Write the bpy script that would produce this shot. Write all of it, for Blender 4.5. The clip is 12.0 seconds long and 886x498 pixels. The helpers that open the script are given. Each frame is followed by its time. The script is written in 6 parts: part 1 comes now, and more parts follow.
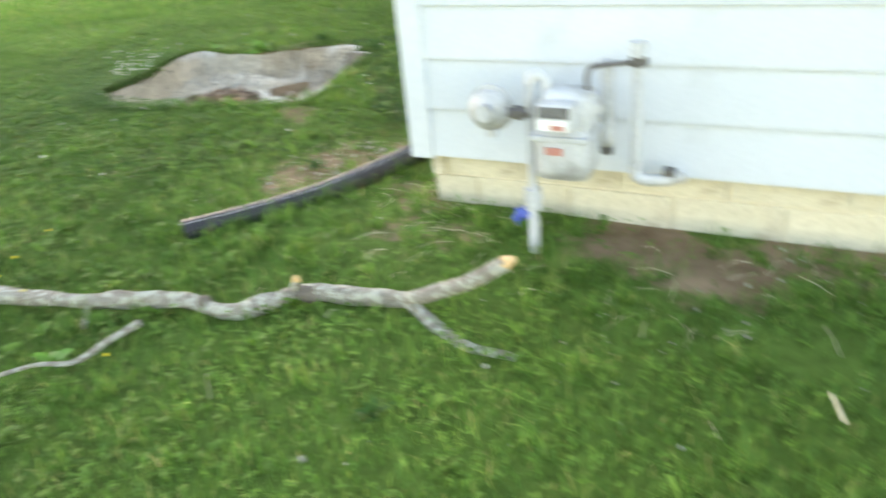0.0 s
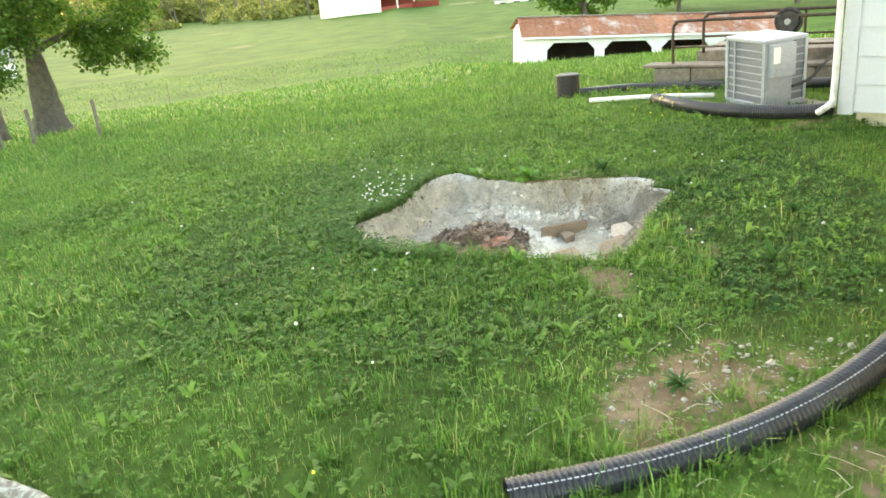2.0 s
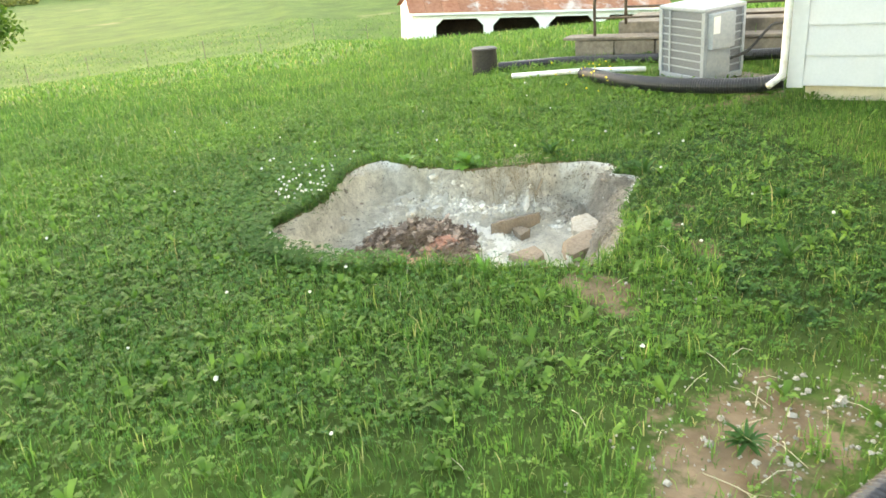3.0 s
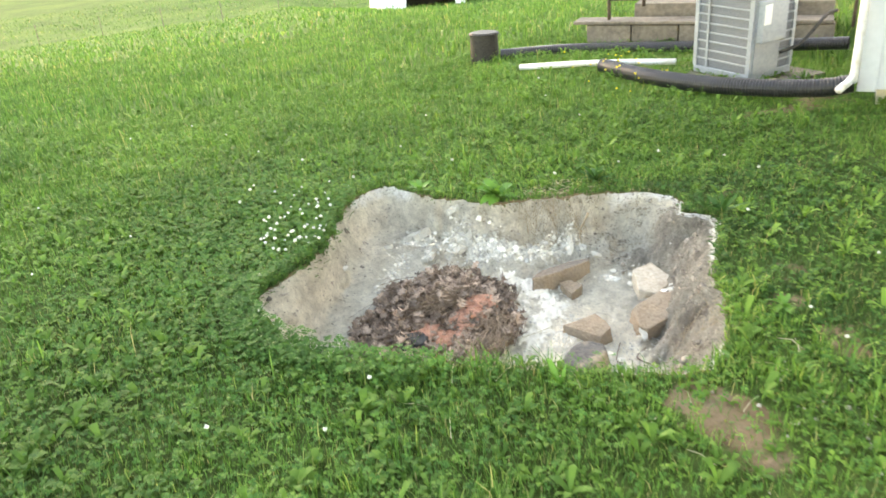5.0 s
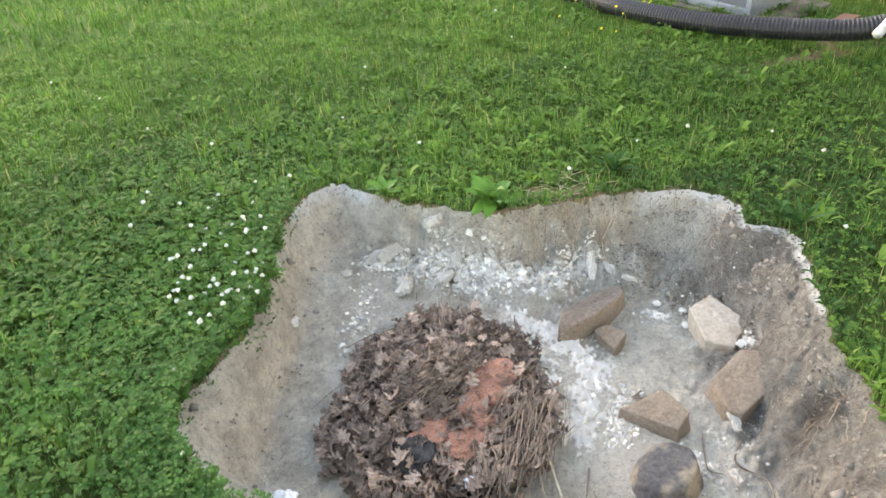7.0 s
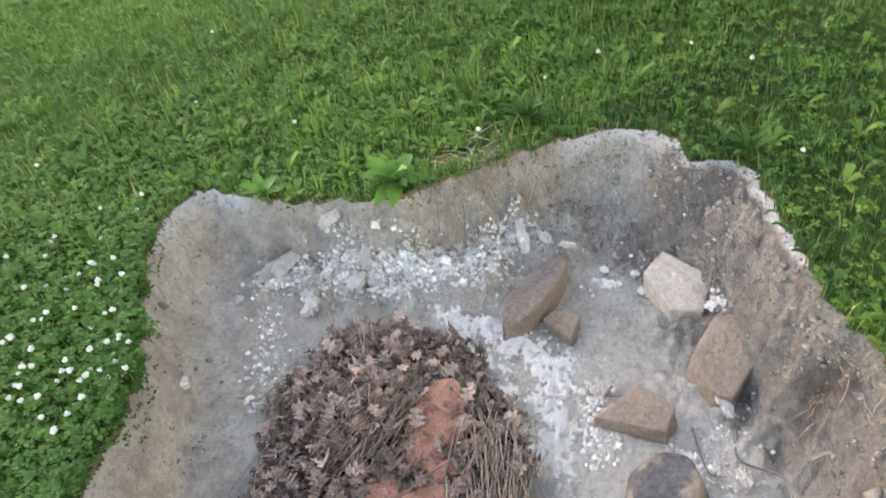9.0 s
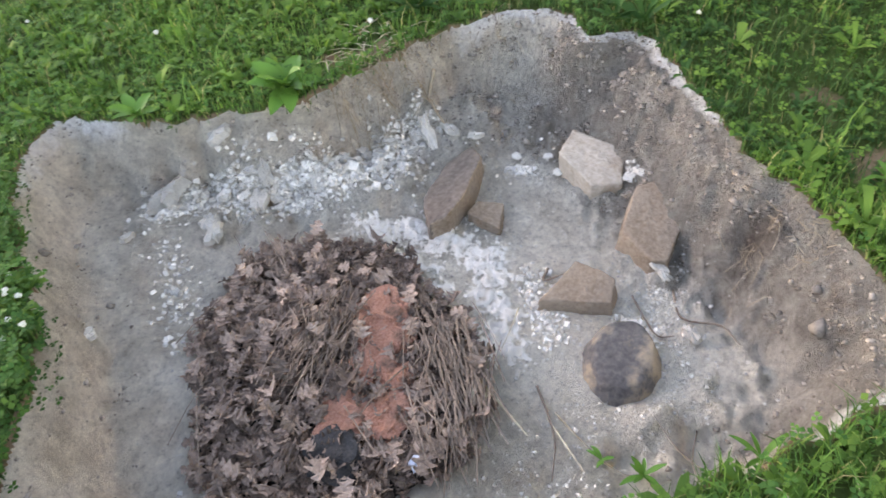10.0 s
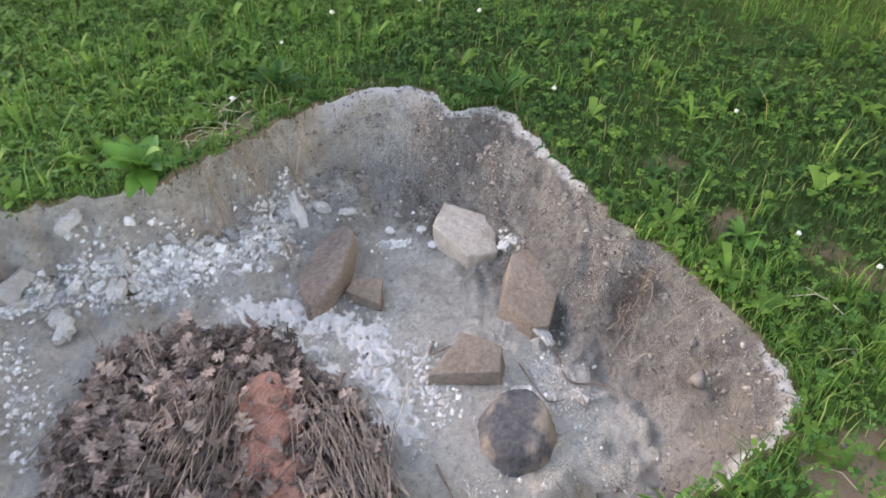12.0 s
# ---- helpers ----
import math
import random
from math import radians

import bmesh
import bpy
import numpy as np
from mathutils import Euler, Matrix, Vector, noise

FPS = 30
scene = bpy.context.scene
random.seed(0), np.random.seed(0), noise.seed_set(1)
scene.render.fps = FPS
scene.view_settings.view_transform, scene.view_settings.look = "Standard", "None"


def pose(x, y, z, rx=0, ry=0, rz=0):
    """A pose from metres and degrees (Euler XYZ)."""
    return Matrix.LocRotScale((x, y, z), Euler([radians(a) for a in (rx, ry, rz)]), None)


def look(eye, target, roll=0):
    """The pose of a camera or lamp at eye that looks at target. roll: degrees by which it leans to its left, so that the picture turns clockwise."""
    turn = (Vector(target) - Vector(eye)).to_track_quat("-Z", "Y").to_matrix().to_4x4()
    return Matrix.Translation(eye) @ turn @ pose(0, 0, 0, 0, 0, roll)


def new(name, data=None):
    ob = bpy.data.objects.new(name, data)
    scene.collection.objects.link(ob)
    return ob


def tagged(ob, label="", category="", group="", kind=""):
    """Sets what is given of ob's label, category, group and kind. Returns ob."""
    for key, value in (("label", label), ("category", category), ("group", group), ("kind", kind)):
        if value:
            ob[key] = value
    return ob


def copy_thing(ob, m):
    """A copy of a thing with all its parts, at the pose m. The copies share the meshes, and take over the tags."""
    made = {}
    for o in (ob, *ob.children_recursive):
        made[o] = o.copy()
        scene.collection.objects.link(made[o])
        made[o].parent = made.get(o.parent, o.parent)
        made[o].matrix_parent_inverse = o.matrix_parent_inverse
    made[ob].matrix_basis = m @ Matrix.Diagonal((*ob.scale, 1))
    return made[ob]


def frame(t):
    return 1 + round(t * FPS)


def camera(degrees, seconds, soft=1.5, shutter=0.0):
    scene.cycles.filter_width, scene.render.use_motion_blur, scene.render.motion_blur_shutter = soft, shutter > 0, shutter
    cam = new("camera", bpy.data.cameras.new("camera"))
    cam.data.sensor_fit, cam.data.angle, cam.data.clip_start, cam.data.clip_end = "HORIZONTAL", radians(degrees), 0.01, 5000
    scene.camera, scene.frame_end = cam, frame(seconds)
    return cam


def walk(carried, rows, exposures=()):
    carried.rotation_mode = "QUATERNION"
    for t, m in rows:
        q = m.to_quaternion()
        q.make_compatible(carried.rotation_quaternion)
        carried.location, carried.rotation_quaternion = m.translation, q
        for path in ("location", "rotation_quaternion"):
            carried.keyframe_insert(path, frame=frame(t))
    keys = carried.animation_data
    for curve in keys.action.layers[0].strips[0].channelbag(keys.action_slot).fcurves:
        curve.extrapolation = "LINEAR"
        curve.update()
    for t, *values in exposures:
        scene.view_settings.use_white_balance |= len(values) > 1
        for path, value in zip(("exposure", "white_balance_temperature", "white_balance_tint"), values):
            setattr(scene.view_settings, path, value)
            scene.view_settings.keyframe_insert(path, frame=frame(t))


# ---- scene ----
cam = camera(60.6, 12.0, soft=1.6, shutter=0.3)
PATH = [
    (0, (-0.121, -5.838, 1.643), (0.361, -4.14, 0.703), -5.8),
    (0.3, (-0.274, -5.675, 1.679), (-0.206, -3.844, 0.877), -3.8),
    (0.5, (-0.256, -5.556, 1.72), (-0.406, -3.67, 1.071), -5.8),
    (0.8, (-0.324, -5.396, 1.727), (-0.529, -3.489, 1.16), -4.2),
    (1, (-0.369, -5.27, 1.726), (-0.514, -3.358, 1.157), -5.3),
    (1.5, (-0.498, -4.878, 1.694), (-0.471, -2.98, 1.063), -6.0),
    (2, (-0.574, -4.405, 1.649), (-0.471, -2.526, 0.972), -5.9),
    (2.5, (-0.693, -4.082, 1.589), (-0.503, -2.224, 0.873), -5.9),
    (3, (-0.753, -3.642, 1.54), (-0.374, -1.829, 0.787), -5.1),
    (3.2, (-0.757, -3.587, 1.552), (-0.384, -1.773, 0.798), -5.7),
    (4.8, (-0.873, -2.805, 1.616), (-0.388, -1.084, 0.721), -3.7),
    (5, (-0.789, -2.664, 1.624), (-0.341, -0.905, 0.783), -4.7),
    (5.5, (-0.772, -2.412, 1.596), (-0.363, -0.695, 0.656), -4.6),
    (6, (-0.835, -2.082, 1.596), (-0.201, -0.475, 0.589), -2.8),
    (6.5, (-0.815, -1.773, 1.547), (-0.108, -0.229, 0.492), 1.7),
    (6.7, (-0.791, -1.657, 1.571), (-0.143, -0.087, 0.515), -1.6),
    (8.3, (-0.594, -1.279, 1.676), (0.078, 0.172, 0.474), -6.6),
    (8.5, (-0.585, -1.211, 1.642), (0.129, 0.215, 0.434), -7.3),
    (9, (-0.545, -1.093, 1.55), (0.249, 0.245, 0.293), -9.0),
    (9.5, (-0.59, -1.003, 1.503), (0.231, 0.126, 0.071), -9.4),
    (10, (-0.666, -0.931, 1.459), (0.306, 0.049, 0.012), -6.8),
    (10.5, (-0.686, -0.924, 1.443), (0.41, -0.073, 0.003), -3.1),
    (11, (-0.698, -0.925, 1.447), (0.439, -0.108, 0.019), -1.6),
    (11.5, (-0.704, -0.91, 1.454), (0.487, -0.104, 0.064), -0.7),
    (12, (-0.694, -0.845, 1.435), (0.624, -0.118, 0.118), 1.1),
]
walk(cam, [(t, look(eye, target, roll)) for t, eye, target, roll in PATH],
     exposures=[(0.0, 2.97, 8500, 18), (0.6, 3.0, 9000, 14), (1.5, 3.13, 9250, 13), (3.0, 3.3, 9400, 13), (5.0, 3.38, 9200, 18), (6.5, 3.1, 8600, 22), (9.0, 2.8, 8000, 27), (10.5, 2.62, 7700, 29), (12.0, 2.57, 7550, 30)])

# ---------------------------------------------------------------- light
world = bpy.data.worlds.new("evening_sky")
scene.world = world
world.use_nodes = True
wn = world.node_tree
sky = wn.nodes.new("ShaderNodeTexSky")
sky.sky_type = "NISHITA"
sky.sun_disc = False
SUN_AZ, SUN_EL = -20.0, 14.0          # degrees from +y towards +x, and above the horizon
sky.sun_elevation = radians(SUN_EL)
sky.sun_rotation = radians(SUN_AZ)
sky.air_density, sky.dust_density, sky.ozone_density = 1.0, 0.4, 1.0
bg = wn.nodes["Background"]
bg.inputs["Strength"].default_value = 0.15
wn.links.new(sky.outputs[0], bg.inputs["Color"])
sun_data = bpy.data.lights.new("sun", "SUN")
sun_data.energy, sun_data.angle, sun_data.color = 0.3, radians(30), (1.0, 0.9, 0.75)
sun = new("sun", sun_data)
sa, se = radians(SUN_AZ), radians(SUN_EL)
sun.matrix_world = look((math.sin(sa) * 50 * math.cos(se), math.cos(sa) * 50 * math.cos(se), 50 * math.sin(se)), (0, 0, 0))


# ---------------------------------------------------------------- materials
def shader(name, rough=0.8, metal=0.0, spec=0.3):
    m = bpy.data.materials.new(name)
    m.use_nodes = True
    b = m.node_tree.nodes["Principled BSDF"]
    b.inputs["Roughness"].default_value = rough
    b.inputs["Metallic"].default_value = metal
    b.inputs["Specular IOR Level"].default_value = spec
    return m, m.node_tree.nodes, m.node_tree.links, b


def ramp(nodes, stops):
    r = nodes.new("ShaderNodeValToRGB")
    e = r.color_ramp.elements
    while len(e) < len(stops):
        e.new(0.5)
    for el, (p, c) in zip(e, stops):
        el.position, el.color = p, (*c, 1)
    return r


def noise_node(nodes, links, scale, detail=5, rough=0.6, coord="Object", dist=0.0):
    tc = nodes.new("ShaderNodeTexCoord")
    n = nodes.new("ShaderNodeTexNoise")
    n.inputs["Scale"].default_value, n.inputs["Detail"].default_value = scale, detail
    n.inputs["Roughness"].default_value, n.inputs["Distortion"].default_value = rough, dist
    links.new(tc.outputs[coord], n.inputs["Vector"])
    return n.outputs["Fac"]


def mix(nodes, links, fac, a, b, mode="MIX"):
    m = nodes.new("ShaderNodeMix")
    m.data_type, m.blend_type = "RGBA", mode
    for sock, v in ((m.inputs[0], fac), (m.inputs[6], a), (m.inputs[7], b)):
        if hasattr(v, "is_linked"):
            links.new(v, sock)
        elif isinstance(v, tuple):
            sock.default_value = (*v, 1)
        else:
            sock.default_value = v
    return m.outputs[2]


def relief(nodes, links, bsdf, height, strength=0.3, distance=0.01):
    b = nodes.new("ShaderNodeBump")
    b.inputs["Strength"].default_value, b.inputs["Distance"].default_value = strength, distance
    links.new(height, b.inputs["Height"])
    links.new(b.outputs["Normal"], bsdf.inputs["Normal"])


def surface(name, dark, light, scale, rough=0.8, metal=0.0, spec=0.3, fine=None, bump=0.3, bump_m=0.01, stain=None, stain_scale=1.5, piece=0.0, island=0.0, stain_at=(0.5, 0.7)):
    """Two colours mixed by coarse and fine noise, an optional stain, a spread from piece to piece, and relief."""
    m, n, l, b = shader(name, rough, metal, spec)
    coarse = noise_node(n, l, scale, 6)
    fine_f = noise_node(n, l, fine or scale * 9, 4)
    mx = n.new("ShaderNodeMath")
    mx.operation = "MULTIPLY_ADD"
    mx.inputs[1].default_value, mx.inputs[2].default_value = 0.55, 0.0
    l.new(fine_f, mx.inputs[0])
    ad = n.new("ShaderNodeMath")
    ad.operation = "MULTIPLY_ADD"
    ad.inputs[1].default_value = 0.55
    l.new(coarse, ad.inputs[0])
    l.new(mx.outputs[0], ad.inputs[2])
    r = ramp(n, [(0.38, dark), (0.7, light)])
    l.new(ad.outputs[0], r.inputs[0])
    col = r.outputs[0]
    if stain:
        sf = noise_node(n, l, stain_scale, 5, 0.65)
        sr = ramp(n, [(stain_at[0], (0, 0, 0)), (stain_at[1], (1, 1, 1))])
        l.new(sf, sr.inputs[0])
        col = mix(n, l, sr.outputs[0], col, stain)
    if piece or island:
        if piece:
            src = n.new("ShaderNodeObjectInfo").outputs["Random"]
        else:
            src = n.new("ShaderNodeNewGeometry").outputs["Random Per Island"]
        amp = piece or island
        pr = ramp(n, [(0.0, (1 - amp, 1 - amp, 1 - amp)), (1.0, (1 + amp * 0.6, 1 + amp * 0.6, 1 + amp * 0.6))])
        l.new(src, pr.inputs[0])
        col = mix(n, l, 1.0, col, pr.outputs[0], "MULTIPLY")
    l.new(col, b.inputs["Base Color"])
    relief(n, l, b, ad.outputs[0], bump, bump_m)
    return m


def leafy(name, stops, through_light=0.35, rough=0.55):
    """Leaves and blades: a colour for each island, with light coming through."""
    m, n, l, b = shader(name, rough, 0, 0.3)
    geo = n.new("ShaderNodeNewGeometry")
    r = ramp(n, stops)
    l.new(geo.outputs["Random Per Island"], r.inputs[0])
    big = noise_node(n, l, 0.9, 4)
    br = ramp(n, [(0.35, (0.72, 0.78, 0.7)), (0.65, (1.2, 1.15, 1.0))])
    l.new(big, br.inputs[0])
    col = mix(n, l, 1.0, r.outputs[0], br.outputs[0], "MULTIPLY")
    clump = noise_node(n, l, 6.5, 3)
    cr = ramp(n, [(0.34, (0.84, 0.86, 0.84)), (0.66, (1.18, 1.14, 1.08))])
    l.new(clump, cr.inputs[0])
    col = mix(n, l, 1.0, col, cr.outputs[0], "MULTIPLY")
    l.new(col, b.inputs["Base Color"])
    t = n.new("ShaderNodeBsdfTranslucent")
    l.new(col, t.inputs["Color"])
    ms = n.new("ShaderNodeMixShader")
    ms.inputs[0].default_value = through_light
    l.new(b.outputs[0], ms.inputs[1])
    l.new(t.outputs[0], ms.inputs[2])
    l.new(ms.outputs[0], n["Material Output"].inputs["Surface"])
    return m


def ground_material():
    m, n, l, b = shader("lawn_ground", 0.95, 0, 0.1)
    f1 = noise_node(n, l, 0.35, 6)
    f2 = noise_node(n, l, 14, 5)
    r1 = ramp(n, [(0.3, (0.055, 0.108, 0.02)), (0.5, (0.082, 0.152, 0.028)), (0.72, (0.122, 0.197, 0.04))])
    l.new(f1, r1.inputs[0])
    r2 = ramp(n, [(0.3, (0.6, 0.6, 0.55)), (0.7, (1.2, 1.2, 1.15))])
    l.new(f2, r2.inputs[0])
    # thatch near the pit, darkened as shade between mown blades; plain green further off
    thatch_shade = n.new("ShaderNodeAttribute")
    thatch_shade.attribute_name = "thatch_shade"
    base = mix(n, l, thatch_shade.outputs["Fac"], r1.outputs[0], (0.045, 0.066, 0.022))
    green = mix(n, l, 1.0, base, r2.outputs[0], "MULTIPLY")
    fs = noise_node(n, l, 5, 6)
    rs = ramp(n, [(0.3, (0.125, 0.083, 0.047)), (0.7, (0.29, 0.205, 0.13))])
    l.new(fs, rs.inputs[0])
    at = n.new("ShaderNodeAttribute")
    at.attribute_name = "bare"
    nz = noise_node(n, l, 9, 6, 0.7)
    ad = n.new("ShaderNodeMath")
    ad.operation = "ADD"
    l.new(at.outputs["Fac"], ad.inputs[0])
    l.new(nz, ad.inputs[1])
    edge = ramp(n, [(0.85, (0, 0, 0)), (1.05, (1, 1, 1))])
    l.new(ad.outputs[0], edge.inputs[0])
    # worn, dry streaks across the pasture
    dry = noise_node(n, l, 0.045, 5, 0.65)
    dr = ramp(n, [(0.62, (0, 0, 0)), (0.72, (1, 1, 1))])
    l.new(dry, dr.inputs[0])
    sep = n.new("ShaderNodeSeparateXYZ")
    tc = n.new("ShaderNodeTexCoord")
    l.new(tc.outputs["Object"], sep.inputs[0])
    far = n.new("ShaderNodeMapRange")
    far.inputs["From Min"].default_value, far.inputs["From Max"].default_value = 22, 60
    l.new(sep.outputs["Y"], far.inputs["Value"])
    dm = n.new("ShaderNodeMath")
    dm.operation = "MULTIPLY"
    l.new(dr.outputs[0], dm.inputs[0])
    l.new(far.outputs[0], dm.inputs[1])
    past = mix(n, l, far.outputs[0], green, mix(n, l, 1.0, green, (0.95, 1.0, 0.9), "MULTIPLY"))
    past = mix(n, l, dm.outputs[0], past, (0.33, 0.29, 0.15))
    l.new(mix(n, l, edge.outputs[0], past, rs.outputs[0]), b.inputs["Base Color"])
    relief(n, l, b, f2, 0.6, 0.03)
    return m


def pit_material():
    m, n, l, b = shader("clay_pit", 0.95, 0, 0.12)
    f1 = noise_node(n, l, 3.2, 7, 0.62)
    f2 = noise_node(n, l, 62, 9, 0.85)
    r1 = ramp(n, [(0.3, (0.60, 0.55, 0.455)), (0.5, (0.73, 0.68, 0.57)), (0.7, (0.84, 0.78, 0.66))])
    l.new(f1, r1.inputs[0])
    r2 = ramp(n, [(0.35, (0.48, 0.46, 0.43)), (0.46, (0.93, 0.92, 0.91)), (0.57, (1.06, 1.06, 1.05)), (0.66, (1.36, 1.36, 1.34))])
    l.new(f2, r2.inputs[0])
    f3 = noise_node(n, l, 13, 5, 0.6, dist=0.4)
    r3 = ramp(n, [(0.35, (0.8, 0.78, 0.75)), (0.6, (1.08, 1.08, 1.07))])
    l.new(f3, r3.inputs[0])
    col = mix(n, l, 1.0, mix(n, l, 1.0, r1.outputs[0], r2.outputs[0], "MULTIPLY"), r3.outputs[0], "MULTIPLY")
    # brown, stringy topsoil on the walls, by the attribute "wall"; soot by "soot"; pale crust by "crust"
    for name, c, thr in (("cream", (0.90, 0.83, 0.69), (0.6, 1.1)), ("wall", (0.28, 0.245, 0.205), (0.7, 1.28)), ("crust", (0.88, 0.86, 0.81), (0.8, 1.05)), ("soot", (0.14, 0.115, 0.095), (0.8, 1.5))):
        at = n.new("ShaderNodeAttribute")
        at.attribute_name = name
        nz = noise_node(n, l, 15, 8, 0.8, dist=0.8)
        ad = n.new("ShaderNodeMath")
        ad.operation = "ADD"
        l.new(at.outputs["Fac"], ad.inputs[0])
        l.new(nz, ad.inputs[1])
        e = ramp(n, [(thr[0] / 1.5, (0, 0, 0)), (thr[1] / 1.5, (1, 1, 1))])
        dv = n.new("ShaderNodeMath")
        dv.operation = "DIVIDE"
        dv.inputs[1].default_value = 1.5
        l.new(ad.outputs[0], dv.inputs[0])
        l.new(dv.outputs[0], e.inputs[0])
        wl = mix(n, l, 1.0, r2.outputs[0], c, "MULTIPLY")
        col = mix(n, l, e.outputs[0], col, wl)
    l.new(col, b.inputs["Base Color"])
    clod = noise_node(n, l, 34, 7, 0.72)
    coarse = n.new("ShaderNodeBump")
    coarse.inputs["Strength"].default_value, coarse.inputs["Distance"].default_value = 0.9, 0.035
    l.new(clod, coarse.inputs["Height"])
    fine = n.new("ShaderNodeBump")
    fine.inputs["Strength"].default_value, fine.inputs["Distance"].default_value = 1.0, 0.016
    l.new(f2, fine.inputs["Height"])
    l.new(coarse.outputs["Normal"], fine.inputs["Normal"])
    l.new(fine.outputs["Normal"], b.inputs["Normal"])
    return m


GROUND = ground_material()
PIT = pit_material()
BLADE = leafy("grass_blade", [(0.0, (0.056, 0.144, 0.028)), (0.45, (0.1, 0.239, 0.047)), (0.8, (0.157, 0.322, 0.067)), (0.93, (0.27, 0.365, 0.096)), (1.0, (0.452, 0.392, 0.2))])
CLOVER = leafy("clover_leaf", [(0.0, (0.044, 0.131, 0.03)), (0.6, (0.074, 0.2, 0.044)), (1.0, (0.122, 0.27, 0.061))], 0.35, 0.75)
# darkened copies of BLADE and WEED: shade painted into growth by the pit
BLADE_SHADED = leafy("shaded_green_blade", [(0.0, (0.032, 0.085, 0.024)), (0.5, (0.054, 0.136, 0.036)), (0.85, (0.083, 0.182, 0.048)), (0.95, (0.191, 0.252, 0.083)), (1.0, (0.383, 0.331, 0.183))])
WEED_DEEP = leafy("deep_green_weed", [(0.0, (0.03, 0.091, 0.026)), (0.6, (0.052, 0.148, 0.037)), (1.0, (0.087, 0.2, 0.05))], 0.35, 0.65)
WEED = leafy("weed_leaf", [(0.0, (0.078, 0.178, 0.033)), (0.6, (0.122, 0.257, 0.047)), (1.0, (0.183, 0.331, 0.068))], 0.45, 0.65)
DOCK = leafy("dock_leaf", [(0.0, (0.09, 0.235, 0.045)), (0.6, (0.135, 0.32, 0.06)), (1.0, (0.18, 0.38, 0.08))], 0.3, 0.5)
TREE_LEAF = leafy("tree_leaf", [(0.0, (0.044, 0.113, 0.017)), (0.6, (0.078, 0.174, 0.026)), (1.0, (0.148, 0.252, 0.048))], 0.45)
# lightened and yellowed: golden haze over the far trees, put into the colour
HAZY_LEAF = leafy("haze_tinted_leaf", [(0.0, (0.15, 0.18, 0.05)), (0.6, (0.23, 0.25, 0.075)), (1.0, (0.36, 0.34, 0.12))], 0.5)
PETAL = surface("clover_petal", (0.46, 0.48, 0.38), (0.7, 0.71, 0.62), 60, 0.8)
YELLOW = surface("yellow_petal", (0.75, 0.55, 0.03), (0.9, 0.72, 0.05), 60, 0.7)
STRAW = surface("dry_stem", (0.13, 0.092, 0.065), (0.40, 0.305, 0.225), 12, 0.85, island=0.35)
PALE_STRAW = surface("pale_straw", (0.5, 0.42, 0.27), (0.68, 0.6, 0.42), 15, 0.8)
OAK = surface("dead_oak_leaf", (0.22, 0.15, 0.108), (0.53, 0.395, 0.30), 14, 0.68, bump=0.5, bump_m=0.004, piece=0.6)
OAK_MASS = surface("dead_leaf_litter", (0.12, 0.082, 0.06), (0.44, 0.325, 0.25), 14, 0.8, bump=0.5, bump_m=0.004, island=0.6)
# near black: shade between the leaves, put into the colour
GAP_SHADE = surface("painted_gap_shade", (0.018, 0.013, 0.010), (0.05, 0.037, 0.027), 18, 0.95)
RED_CLAY = surface("burnt_red_clay", (0.36, 0.155, 0.095), (0.64, 0.33, 0.23), 22, 0.95, bump=0.9, bump_m=0.02, stain=(0.16, 0.1, 0.07), stain_scale=12, stain_at=(0.52, 0.66))
ASH = surface("white_ash", (0.93, 0.87, 0.76), (1.0, 0.95, 0.84), 30, 1.0, spec=0.05, bump=0.9, bump_m=0.02, stain=(0.62, 0.58, 0.52), stain_scale=22, stain_at=(0.62, 0.8))
CHIP = surface("pale_clay_chip", (0.56, 0.515, 0.43), (0.90, 0.85, 0.75), 25, 0.95, island=0.35)
GRAVEL = surface("brown_gravel", (0.26, 0.22, 0.17), (0.58, 0.53, 0.45), 25, 0.95, island=0.3)
CRUST = surface("clay_crust", (0.46, 0.42, 0.35), (0.74, 0.69, 0.59), 26, 0.95, bump=0.7, bump_m=0.012, piece=0.15)
CHAR = surface("charred_lump", (0.02, 0.02, 0.019), (0.085, 0.08, 0.075), 20, 0.95, bump=0.6)
ROCK = surface("tan_sandstone", (0.2, 0.14, 0.092), (0.39, 0.3, 0.215), 11, 0.88, bump=0.55, bump_m=0.012, stain=(0.22, 0.17, 0.125), stain_scale=5, piece=0.14)
ROCK_PALE = surface("pale_sandstone", (0.40, 0.33, 0.25), (0.62, 0.54, 0.43), 9, 0.9, bump=0.5, bump_m=0.012, stain=(0.30, 0.22, 0.15), stain_scale=6)
ROCK_BROWN = surface("dark_brown_stone", (0.13, 0.098, 0.075), (0.30, 0.24, 0.185), 8, 0.85, bump=0.4, bump_m=0.012, stain=(0.42, 0.31, 0.19), stain_scale=7, stain_at=(0.55, 0.66))
CRUMB = surface("soil_crumb", (0.2, 0.17, 0.135), (0.42, 0.365, 0.30), 30, 0.95, island=0.4)
ROOT = surface("dry_root", (0.3, 0.23, 0.15), (0.52, 0.43, 0.3), 20, 0.9, island=0.3)
ROCK_DARK = surface("sooty_sandstone", (0.07, 0.066, 0.064), (0.19, 0.17, 0.15), 9, 0.85, bump=0.55, bump_m=0.012, stain=(0.36, 0.28, 0.19), stain_scale=7, stain_at=(0.5, 0.6))
FOIL = surface("crumpled_foil", (0.55, 0.6, 0.68), (0.85, 0.87, 0.9), 30, 0.35, 0.6)
